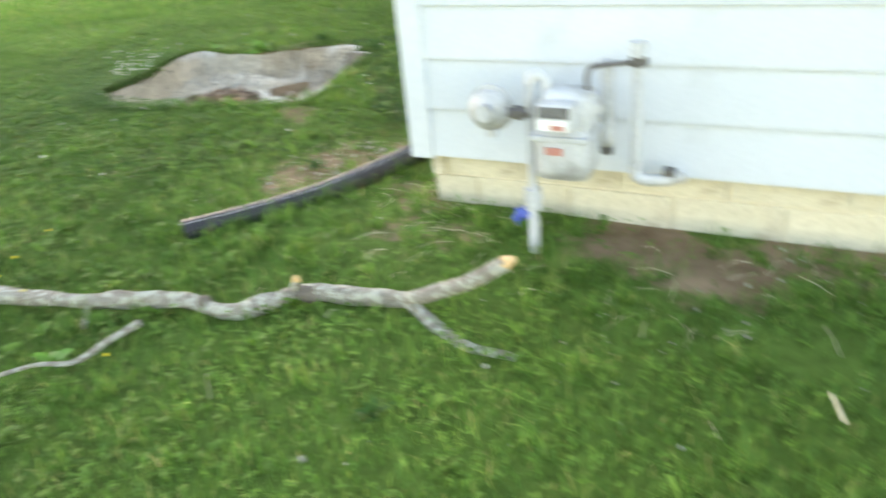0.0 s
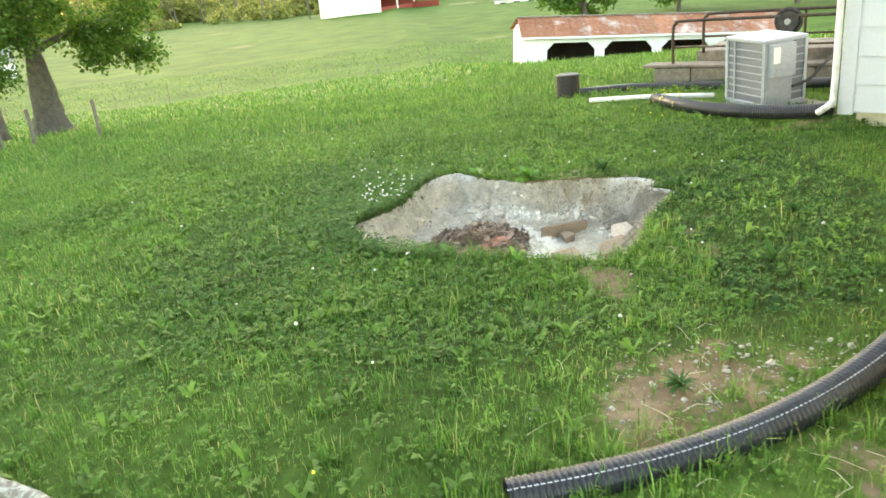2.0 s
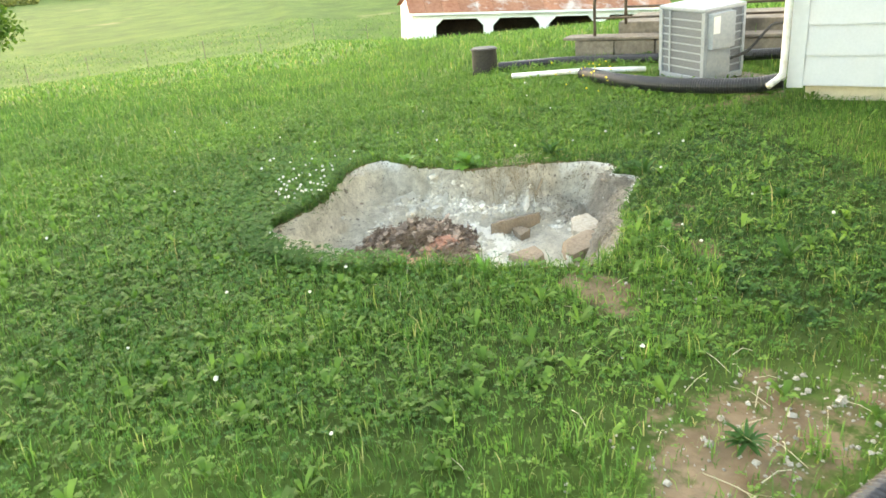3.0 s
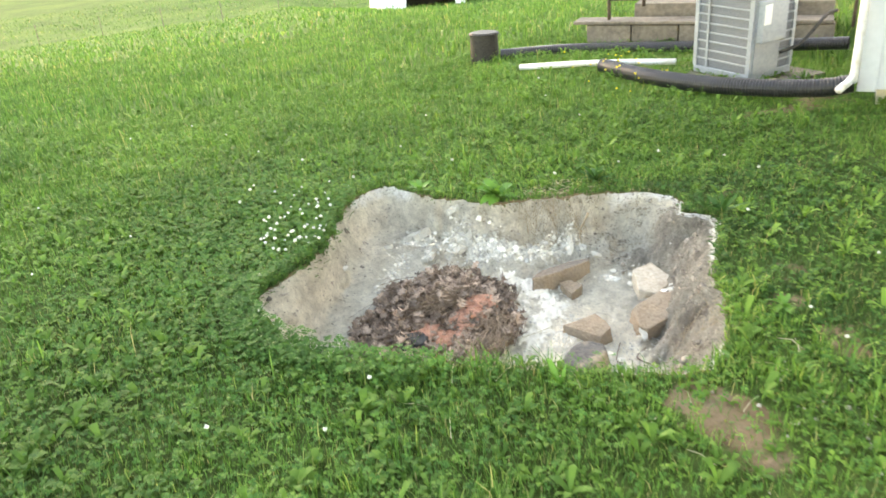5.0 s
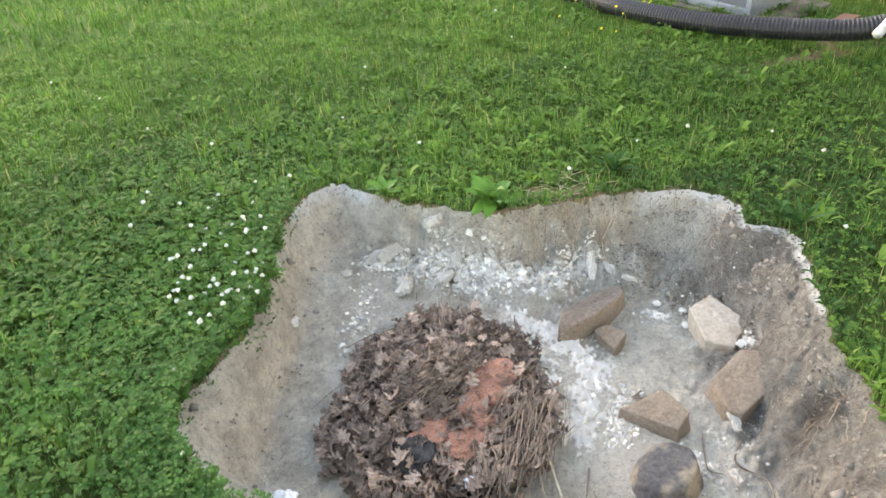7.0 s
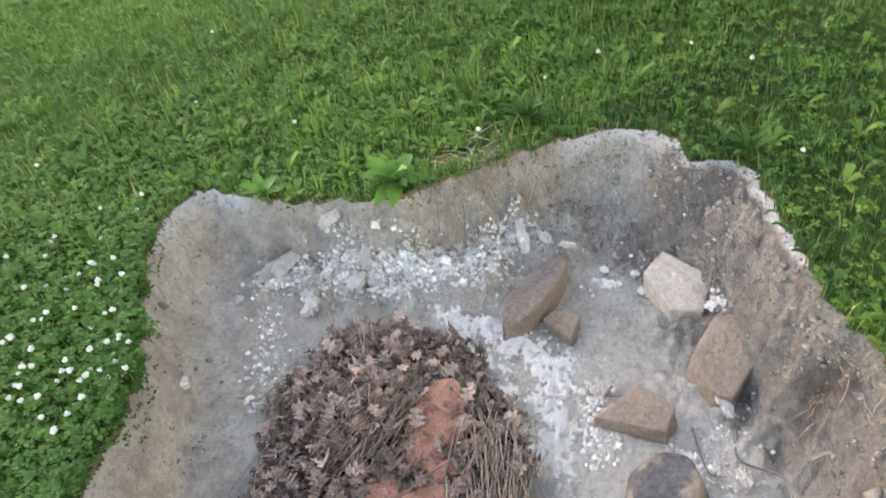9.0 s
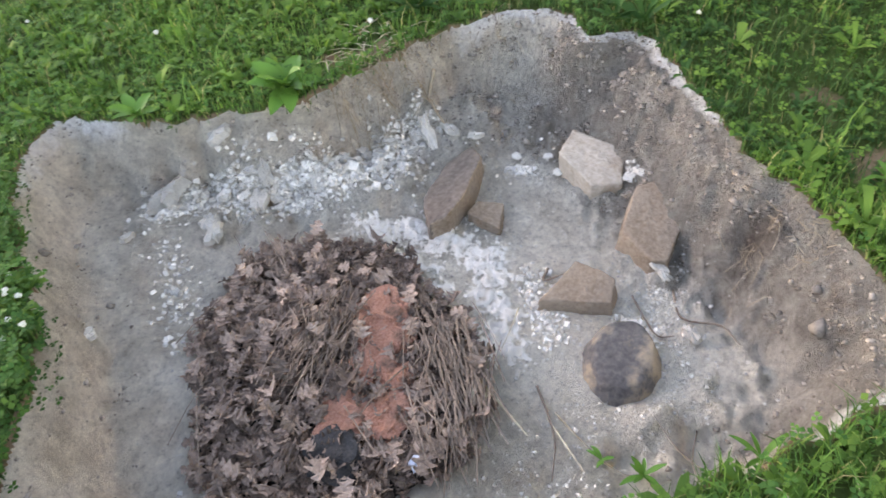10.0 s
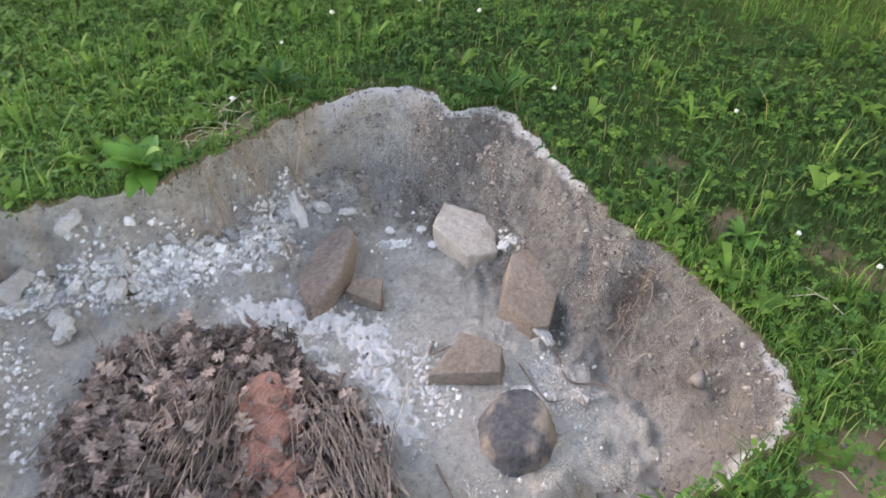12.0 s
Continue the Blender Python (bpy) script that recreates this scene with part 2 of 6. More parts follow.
SIDING = surface("white_siding", (0.50, 0.55, 0.585), (0.57, 0.615, 0.65), 2.2, 0.42, spec=0.4, fine=60, bump=0.08, bump_m=0.003, stain=(0.46, 0.5, 0.52), stain_scale=3, stain_at=(0.6, 0.8), piece=0.02)
TRIM = surface("white_trim", (0.52, 0.565, 0.6), (0.59, 0.635, 0.665), 3, 0.4, spec=0.4, bump=0.08, bump_m=0.003, stain=(0.4, 0.38, 0.35), stain_scale=14, stain_at=(0.7, 0.76))
BLOCK = surface("cream_block_paint", (0.50, 0.455, 0.33), (0.70, 0.65, 0.50), 5, 0.9, bump=0.6, bump_m=0.006, stain=(0.30, 0.24, 0.15), stain_scale=2.5, piece=0.09)
MORTAR = surface("mortar", (0.56, 0.51, 0.38), (0.70, 0.65, 0.50), 20, 0.95)
CONCRETE = surface("weathered_concrete", (0.13, 0.11, 0.09), (0.29, 0.25, 0.2), 3, 0.95, bump=0.5, stain=(0.09, 0.08, 0.07), stain_scale=2, piece=0.1)
BLACK_PIPE = surface("black_plastic", (0.010, 0.011, 0.014), (0.026, 0.027, 0.03), 6, 0.42, spec=0.5, bump=0.1)
PIPE_LINE = surface("white_print_line", (0.38, 0.38, 0.39), (0.55, 0.55, 0.56), 40, 0.6)
GALV = surface("grey_meter_paint", (0.38, 0.40, 0.41), (0.52, 0.54, 0.55), 9, 0.45, spec=0.45, bump=0.12, bump_m=0.003, stain=(0.28, 0.28, 0.27), stain_scale=7)
DARK_METAL = surface("dark_fitting", (0.09, 0.085, 0.08), (0.2, 0.19, 0.18), 12, 0.5, 0.4)
IRON = surface("brown_iron_rail", (0.035, 0.025, 0.018), (0.10, 0.075, 0.055), 12, 0.6, 0.3)
AC_GREY = surface("grey_sheet_metal", (0.27, 0.30, 0.325), (0.37, 0.40, 0.425), 5, 0.45, 0.2, 0.4, bump=0.06)
AC_MESH = surface("dark_coil", (0.13, 0.145, 0.16), (0.23, 0.245, 0.265), 90, 0.6, 0.3, bump=0.5, bump_m=0.004)
LABEL = surface("paper_label", (0.72, 0.72, 0.7), (0.82, 0.82, 0.8), 20, 0.7)
RED_PRINT = surface("red_print", (0.42, 0.17, 0.14), (0.52, 0.25, 0.2), 20, 0.7)
DIAL = surface("dark_glass_dial", (0.09, 0.09, 0.09), (0.2, 0.2, 0.2), 30, 0.2)
BLUE = surface("blue_plastic", (0.05, 0.09, 0.36), (0.1, 0.16, 0.5), 12, 0.5)
WHITE_PVC = surface("white_pvc", (0.68, 0.68, 0.66), (0.8, 0.8, 0.78), 6, 0.45, stain=(0.5, 0.48, 0.42), stain_scale=6)
BRANCH_BARK = surface("lichen_bark", (0.13, 0.105, 0.08), (0.42, 0.40, 0.34), 50, 0.92, bump=0.9, bump_m=0.014, stain=(0.50, 0.51, 0.43), stain_scale=30, stain_at=(0.5, 0.57))
BARK_DARK = surface("dark_bark_patch", (0.09, 0.075, 0.06), (0.2, 0.17, 0.14), 20, 0.95)
FRESH_WOOD = surface("broken_wood", (0.55, 0.34, 0.16), (0.76, 0.53, 0.29), 30, 0.8, bump=0.5)
TRUNK = surface("grey_bark", (0.06, 0.052, 0.042), (0.19, 0.165, 0.135), 7, 0.95, bump=0.9, bump_m=0.05)
STUMP = surface("old_stump_wood", (0.075, 0.065, 0.055), (0.2, 0.175, 0.145), 8, 0.95, bump=0.9, bump_m=0.04)
POST = surface("weathered_post", (0.10, 0.085, 0.065), (0.23, 0.2, 0.16), 10, 0.95)
RUST = surface("rusty_roof_sheet", (0.30, 0.10, 0.05), (0.52, 0.23, 0.13), 0.6, 0.75, 0.2, bump=0.2, stain=(0.58, 0.47, 0.40), stain_scale=0.9, stain_at=(0.52, 0.66), piece=0.18)
BARN_WHITE = surface("white_barn_boards", (0.78, 0.77, 0.72), (0.87, 0.86, 0.82), 1.5, 0.7, stain=(0.6, 0.59, 0.55), stain_scale=1.2, stain_at=(0.6, 0.8))
# white barn wall with the warm evening glow mixed into its colour
BARN_GLOW = surface("glow_tinted_barn_metal", (0.80, 0.75, 0.60), (0.88, 0.84, 0.70), 1.0, 0.6)
BARN_RED = surface("red_barn_boards", (0.22, 0.04, 0.03), (0.34, 0.07, 0.05), 1.2, 0.8)
BARN_GREY = surface("grey_barn_roof", (0.22, 0.22, 0.24), (0.34, 0.34, 0.36), 0.6, 0.6, 0.2)
# near black: the shade inside openings, put into the colour
SHADE = surface("painted_inside_shade", (0.03, 0.027, 0.022), (0.07, 0.06, 0.05), 1.5, 0.95)
BUCKET = surface("black_bucket", (0.015, 0.014, 0.013), (0.05, 0.045, 0.04), 8, 0.6)
BRICK_RED = surface("old_red_brick", (0.22, 0.10, 0.06), (0.36, 0.19, 0.12), 14, 0.9)

# ---------------------------------------------------------------- helpers
rng = np.random.default_rng(7)
RND = random.Random(5)


def mesh_ob(name, verts, faces, material, parent=None, label="", smooth=False):
    me = bpy.data.meshes.new(name)
    me.from_pydata(verts, [], faces)
    me.materials.append(material)
    if smooth:
        me.polygons.foreach_set("use_smooth", [True] * len(me.polygons))
    ob = new(name, me)
    if parent:
        ob.parent = parent
    if label:
        tagged(ob, label)
    return ob


def np_mesh(name, v, f, material, parent=None, label="", smooth=False):
    me = bpy.data.meshes.new(name)
    v, f = np.asarray(v, np.float32), np.asarray(f, np.int32)
    k = f.shape[1]
    me.vertices.add(len(v))
    me.vertices.foreach_set("co", v.ravel())
    me.loops.add(f.size)
    me.loops.foreach_set("vertex_index", f.ravel())
    me.polygons.add(len(f))
    me.polygons.foreach_set("loop_start", np.arange(0, f.size, k, dtype=np.int32))
    me.update(calc_edges=True)
    me.materials.append(material)
    ob = new(name, me)
    if parent:
        ob.parent = parent
    if label:
        tagged(ob, label)
    return ob


def part(name, bm, material, parent=None, label="", smooth=False):
    me = bpy.data.meshes.new(name)
    bm.normal_update()
    bm.to_mesh(me)
    bm.free()
    me.materials.append(material)
    if smooth:
        me.polygons.foreach_set("use_smooth", [True] * len(me.polygons))
    ob = new(name, me)
    if parent:
        ob.parent = parent
    if label:
        tagged(ob, label)
    return ob


def empty(name, m, label, category, group="", kind=""):
    e = new(name)
    e.empty_display_size = 0.1
    e.matrix_world = m
    return tagged(e, label, category, group, kind)


def boxes(*dims, bevel=0.0, m=None, bm=None):
    """Axis boxes (x0, x1, y0, y1, z0, z1) in one bmesh."""
    bm = bm or bmesh.new()
    for x0, x1, y0, y1, z0, z1 in dims:
        mm = Matrix.Translation(((x0 + x1) / 2, (y0 + y1) / 2, (z0 + z1) / 2)) @ Matrix.Diagonal((x1 - x0, y1 - y0, z1 - z0, 1))
        vs = bmesh.ops.create_cube(bm, size=1, matrix=(m @ mm) if m else mm)["verts"]
        if bevel:
            es = {e for v in vs for e in v.link_edges}
            bmesh.ops.bevel(bm, geom=list(es), offset=bevel, segments=2, affect="EDGES", profile=0.6)
    return bm


def cyl(bm, p, q, r0, r1=None, n=14):
    """A capped cone from p to q."""
    p, q = Vector(p), Vector(q)
    m = Matrix.Translation((p + q) / 2) @ (q - p).to_track_quat("Z", "Y").to_matrix().to_4x4()
    bmesh.ops.create_cone(bm, cap_ends=True, segments=n, radius1=r0, radius2=r0 if r1 is None else r1, depth=(q - p).length, matrix=m)
    return bm


def spline(pts, per=8):
    """Points along a Catmull-Rom curve."""
    p = [Vector(a) for a in pts]
    p = [p[0] * 2 - p[1]] + p + [p[-1] * 2 - p[-2]]
    out = []
    for i in range(1, len(p) - 2):
        for k in range(per):
            t = k / per
            a, b, c, d = p[i - 1 : i + 3]
            out.append(0.5 * ((2 * b) + (c - a) * t + (2 * a - 5 * b + 4 * c - d) * t * t + (3 * b - a - 3 * c + d) * t ** 3))
    out.append(p[-2])
    return out


def tube(path, radius, n=12, bm=None, wobble=0.0, caps=True, seed=0):
    """A tube along a list of points; radius is a number or a function of the share of the way."""
    bm = bm or bmesh.new()
    rings = []
    total = len(path) - 1
    d = (path[1] - path[0]).normalized()
    side = d.cross(Vector((0, 0, 1)) if abs(d.z) < 0.9 else Vector((0, 1, 0))).normalized()
    for i, c in enumerate(path):
        d = (path[min(i + 1, total)] - path[max(i - 1, 0)]).normalized()
        side = (side - d * side.dot(d)).normalized()
        s = side
        u = s.cross(d)
        r = radius(i / total) if callable(radius) else radius
        ring = []
        for k in range(n):
            a = 2 * math.pi * k / n
            rr = r * (1 + wobble * noise.noise(Vector((c.x * 9 + seed, c.y * 9 + math.cos(a) * 1.5, c.z * 9 + math.sin(a) * 1.5))))
            ring.append(bm.verts.new(c + s * (rr * math.cos(a)) + u * (rr * math.sin(a))))
        rings.append(ring)
    for a, b in zip(rings, rings[1:]):
        for k in range(n):
            bm.faces.new((a[k], a[(k + 1) % n], b[(k + 1) % n], b[k]))
    if caps:
        bm.faces.new(rings[0][::-1])
        bm.faces.new(rings[-1])
    return bm


# ---------------------------------------------------------------- the lie of the land
def soft(v):
    return np.logaddexp(0, np.asarray(v, float) * 1.6) / 1.6


def step(v, a, b):
    t = np.clip((np.asarray(v, float) - a) / (b - a), 0, 1)
    return t * t * (3 - 2 * t)


def land(x, y):
    """Height of the lawn and the pasture, without the pit."""
    x, y = np.asarray(x, float), np.asarray(y, float)
    start = 2.2 + 2.6 * step(x, 0.2, 2.2)
    z = 0.26 - 0.095 * (soft(y - start) - soft(y - 42)) + 0.0075 * (soft(y - 60) - soft(y - 200))
    z = z - 0.035 * (soft(-x - 2.5) - soft(-x - 12)) * step(y, -8, 6)
    z = z - 0.05 * step(-y, 1.6, 3.4) * step(-x, -0.6, 1.2) + 0.04 * step(x, 1.2, 2.6) * step(y, -1, 2)
    z = z - 0.55 * step(x, 1.5, 7) * step(y, 8, 26)
    z = z + 0.012 * np.sin(x * 2.1 + 1) * np.cos(y * 1.7) + 0.25 * np.sin(x * 0.06) * step(y, 30, 90)
    return z


OUTLINE = [(-0.12, 1.08), (-0.30, 0.97), (-0.45, 0.66), (-0.55, 0.40), (-0.70, 0.22), (-0.86, 0.03), (-0.82, -0.24), (-0.66, -0.46),
           (-0.45, -0.62), (-0.20, -0.72), (0.02, -0.83), (0.22, -0.94), (0.41, -1.01), (0.53, -0.94), (0.70, -0.70), (0.77, -0.53),
           (0.87, -0.40), (1.01, -0.20), (1.12, -0.03), (1.03, 0.08), (1.09, 0.20), (1.02, 0.35), (0.80, 0.46), (0.62, 0.49),
           (0.45, 0.53), (0.30, 0.57), (0.15, 0.71), (0.04, 0.82), (-0.05, 0.98)]
closed = OUTLINE[-2:] + OUTLINE + OUTLINE[:2]
RIM = np.array([(p.x, p.y) for p in spline([(x, y, 0) for x, y in closed], 5)])
RIM = RIM[10 : 10 + 5 * len(OUTLINE)]
RIM += 0.012 * np.stack([np.sin(np.arange(len(RIM)) * 2.3), np.cos(np.arange(len(RIM)) * 1.9)], 1)


def inside_exact(x, y):
    """Distance from the pit's rim, positive inside it."""
    shape = np.shape(x)
    p = np.stack([np.ravel(x), np.ravel(y)], 1)
    a, b = RIM, np.roll(RIM, -1, 0)
    best = np.full(len(p), 1e9)
    odd = np.zeros(len(p), bool)
    for (ax, ay), (bx, by) in zip(a, b):
        d = np.array([bx - ax, by - ay])
        t = np.clip(((p[:, 0] - ax) * d[0] + (p[:, 1] - ay) * d[1]) / (d @ d), 0, 1)
        best = np.minimum(best, np.hypot(p[:, 0] - ax - t * d[0], p[:, 1] - ay - t * d[1]))
        hit = ((ay > p[:, 1]) != (by > p[:, 1])) & (p[:, 0] < (bx - ax) * (p[:, 1] - ay) / (by - ay + 1e-12) + ax)
        odd ^= hit
    return np.where(odd, best, -best).reshape(shape)


GRID = np.arange(-1.5, 1.7, 0.01)
TABLE = inside_exact(*np.meshgrid(GRID, GRID))


def inside(x, y):
    """The same from a table, bilinear; far from the pit about -0.4."""
    u, v = (np.asarray(x, float) + 1.5) / 0.01, (np.asarray(y, float) + 1.5) / 0.01
    last = len(GRID) - 2
    ok = (u >= 0) & (v >= 0) & (u < last) & (v < last)
    i, j = np.clip(u.astype(int), 0, last), np.clip(v.astype(int), 0, last)
    a, b = np.clip(u - i, 0, 1), np.clip(v - j, 0, 1)
    t = TABLE[j, i] * (1 - a) * (1 - b) + TABLE[j, i + 1] * a * (1 - b) + TABLE[j + 1, i] * (1 - a) * b + TABLE[j + 1, i + 1] * a * b
    return np.where(ok, t, -0.4)


def near_pit(x, y):
    return (np.abs(x - 0.13) < 1.6) & (np.abs(y) < 1.7)


def wavy(x, y, s, seed=0.0):
    return np.sin(x * s + seed) * np.cos(y * s * 1.13 + seed * 2) * 0.6 + np.sin((x + y) * s * 1.9 + seed) * 0.4


LATTICE = np.random.default_rng(3).uniform(-1, 1, (128, 128))


def bumps(x, y, scale, seed=0):
    """Smooth value noise, about -1 to 1."""
    u, v = np.asarray(x, float) * scale + seed * 17.3 + 500, np.asarray(y, float) * scale + seed * 7.7 + 500
    i, j = np.floor(u).astype(int), np.floor(v).astype(int)
    a, b = u - i, v - j
    a, b = a * a * (3 - 2 * a), b * b * (3 - 2 * b)
    i, j, k, m = i % 128, j % 128, (i + 1) % 128, (j + 1) % 128
    return (LATTICE[j, i] * (1 - a) + LATTICE[j, k] * a) * (1 - b) + (LATTICE[m, i] * (1 - a) + LATTICE[m, k] * a) * b


def ridged(x, y, scale, seed):
    """Sharp-crested noise, about -1 to 1."""
    return 1 - 2 * np.abs(bumps(x, y, scale, seed))


def ground_z(x, y):
    x, y = np.asarray(x, float), np.asarray(y, float)
    z = land(x, y)
    d = inside(x, y)
    left_toe = step(-x, 0.35, 0.75) * step(0.35 - y, 0.0, 0.3)
    run = 0.07 + 0.19 * step(x - 0.55 * y, 0.6, 0.98) + 0.05 * step(y, 0.75, 0.95) + 0.13 * left_toe + 0.035 * bumps(x, y, 11, 7)
    deep = step(d, -0.012, run)
    bank = step(d, 0, 0.08) * (1 - step(d, 0.2, 0.35))
    share = 0.18 + 0.52 * step(x, -0.25, 0.15) - 0.35 * step(x, 0.4, 0.65) * step(-y, 0.0, 0.3) + 0.4 * step(y, 0.35, 0.6) * step(x, -0.15, 0.1)
    bulge = (0.04 * bumps(x, y, 9, 1) + 0.03 * bumps(x, y, 23, 2) + 0.012 * bumps(x, y, 50, 3) + 0.006 * bumps(x, y, 95, 8)) * bank * share
    # crumbling clods on the far and outer banks, and a spur where two hollows meet
    crumble = step(d, 0.01, 0.05) * (1 - step(d, 0.26, 0.42)) * step(x + 0.3 * y, 0.15, 0.5)
    bulge = bulge + crumble * (0.009 * ridged(x, y, 17, 12) + 0.012 * ridged(x, y, 43, 13) + 0.004 * bumps(x, y, 80, 14))
    bulge = bulge + 0.07 * np.exp(-((x - 0.655) / 0.045) ** 2 - ((y - 0.425) / 0.05) ** 2) * step(d, 0.0, 0.03)
    floor = 0.02 + 0.045 * (1 - step(d, 0.06, 0.38)) * step(y + x * 0.5, -0.2, 0.3) + 0.009 * bumps(x, y, 5, 4) + 0.004 * bumps(x, y, 21, 5) + 0.003 * bumps(x, y, 60, 6)
    lip = 0.012 * np.exp(-((d - 0.0) / 0.03) ** 2)
    return np.where(d > -0.05, z * (1 - deep) + floor * deep + bulge + lip, z)


# bare, worn places in the lawn: x, y, half width, half depth, strength
BARE = [(0.45, -2.12, 0.55, 0.28, 0.54), (0.34, -1.25, 0.2, 0.28, 0.46), (0.2, -2.36, 0.35, 0.16, 0.6), (1.0, -2.75, 0.75, 0.35, 0.6), (1.85, -4.0, 0.8, 0.2, 0.72), (1.02, -3.52, 0.28, 0.16, 0.62),
        (1.6, -4.5, 0.5, 0.2, 0.5), (0.5, -3.2, 0.45, 0.25, 0.45), (0.95, -1.05, 0.2, 0.2, 0.3), (1.35, -0.35, 0.2, 0.12, 0.28),
        (0.63, 0.62, 0.16, 0.12, 0.55), (1.04, -0.55, 0.14, 0.1, 0.47), (1.28, -0.68, 0.2, 0.09, 0.3), (0.91, -0.74, 0.13, 0.1, 0.47), (0.31, -1.12, 0.12, 0.1, 0.5), (1.5, 0.1, 0.16, 0.12, 0.3), (1.6, -0.3, 1.1, 1.0, 0.12), (2.6, 1.2, 0.7, 0.2, 0.4), (-0.6, -4.6, 0.5, 0.3, 0.3), (1.25, 0.25, 0.25, 0.1, 0.3),
        (2.7, 2.4, 0.9, 0.9, 0.35)]


def bare(x, y):
    v = np.zeros(np.shape(x))
    for bx, by, w, h, s in BARE:
        v = np.maximum(v, s * (1 - step(np.hypot((x - bx) / w, (y - by) / h), 0.45, 1.3)))
    v = v * (0.9 + 0.45 * bumps(x, y, 6, 3) + 0.25 * bumps(x, y, 15, 5))
    along, out = 0.719 * (x - 0.66) - 0.694 * (y + 2.9), -0.694 * (x - 0.66) - 0.719 * (y + 2.9)
    v = np.maximum(v, (0.46 + 0.4 * bumps(x, y, 3.5, 11)) * (1 - step(out, 0.12, 0.5)) * step(along, 0.35, 0.7) * step(out, -0.3, -0.2))
    return np.maximum(v, 0.5 * step(inside(x, y), -0.04, 0.0) * near_pit(x, y))


def graded(lo, hi, fine, grow, reach):
    mid = list(np.arange(lo, hi + 1e-6, fine))
    a, s = [], fine
    v = mid[-1]
    while v < reach[1]:
        s *= grow
        v += s
        a.append(v)
    b, s, v = [], fine, mid[0]
    while v > reach[0]:
        s *= grow
        v -= s
        b.append(v)
    return np.array(b[::-1] + mid + a)


def build_ground():
    xs, ys = graded(-1.0, 1.24, 0.0085, 1.15, (-2500, 2500)), graded(-1.14, 1.2, 0.0085, 1.13, (-1500, 3000))
    gx, gy = np.meshgrid(xs, ys)
    d = inside_exact(gx, gy)
    # draw the cells beside the rim onto it
    e = 1e-3
    dx, dy = (inside_exact(gx + e, gy) - d) / e, (inside_exact(gx, gy + e) - d) / e
    pull = (np.abs(d) < 0.0046) & near_pit(gx, gy)
    gx, gy = gx - np.where(pull, d * dx, 0), gy - np.where(pull, d * dy, 0)
    d = np.where(pull, 0.0, d)
    gz = ground_z(gx, gy)
    co = np.stack([gx, gy, gz], -1).reshape(-1, 3)
    w = len(xs)
    i = (np.arange(len(ys) - 1)[:, None] * w + np.arange(w - 1)[None]).ravel()
    quads = np.stack([i, i + 1, i + w + 1, i + w], 1)
    dd = d.ravel()[quads].mean(1)
    b = bare(gx, gy).ravel()
    ids = {}
    for name, pick, mat in (("ground", dd <= 0, GROUND), ("fire_pit", dd > 0, PIT)):
        q = quads[pick]
        used, inv = np.unique(q, return_inverse=True)
        ob = mesh_ob(name, co[used].tolist(), inv.reshape(-1, 4).tolist(), mat, smooth=True)
        ids[name] = ob
        x, y, din = co[used, 0], co[used, 1], d.ravel()[used]
        if name == "ground":
            # strength of the painted shade between blades, fading away from the pit
            values = {"bare": b[used], "thatch_shade": 0.5 * (1 - step(np.hypot(x - 0.3, y), 1.7, 2.8)) + 0.25 * (1 - step(np.hypot(x, (y + 1.5) * 0.9), 3.0, 5.0))}
        else:
            side = step(x, 0.15, 0.8)
            band = (1 - step(din, 0.07 + 0.09 * side, 0.2 + 0.25 * side)) * (0.68 + 0.08 * step(y, -0.5, 0.2))
            values = {"wall": band * (0.08 + 0.87 * step(x, -0.1, 0.3)) * (1 - 0.62 * step(y, 0.05, 0.3)),
                      "cream": 0.85 * np.exp(-((x - 0.33) / 0.25) ** 2 - ((y + 0.48) / 0.32) ** 2),
                      "crust": 0.56 * (1 - step(din, 0.005, 0.06)) * np.maximum(step(x, 0.75, 0.9), np.maximum(step(y, 0.8, 0.95), step(-y, 0.85, 0.95))),
                      "soot": 0.95 * np.exp(-((x - 0.635) / 0.065) ** 2 - ((y + 0.625) / 0.08) ** 2) + 0.6 * np.exp(-((x - 0.51) / 0.06) ** 2 - ((y + 0.83) / 0.07) ** 2) + 0.35 * np.exp(-((x - 0.76) / 0.07) ** 2 - ((y + 0.45) / 0.06) ** 2)}
        for key, val in values.items():
            at = ob.data.attributes.new(key, "FLOAT", "POINT")
            at.data.foreach_set("value", np.asarray(val, np.float32))
    tagged(ids["ground"], "green lawn sloping down into open pasture, with worn bare patches", "ground", kind="structure")
    tagged(ids["fire_pit"], "shallow pale clay pit dug into the lawn with crumbling brown banks", "fire pit", kind="structure")


build_ground()

# ---------------------------------------------------------------- the house
C0 = Vector((0.66, -2.90, 0))
D1, D2 = Vector((0.719, -0.694, 0)).normalized(), Vector((0.694, 0.719, 0)).normalized()
# unseen upper storey, made this tall to shade the lawn beside it
HOUSE_TOP = 5.4
HOUSE_Z = 0.50            # underside of the lowest board
HOUSE_M = Matrix(((D1.x, D2.x, 0, C0.x), (D1.y, D2.y, 0, C0.y), (0, 0, 1, 0), (0, 0, 0, 1)))
COURSE = 0.203


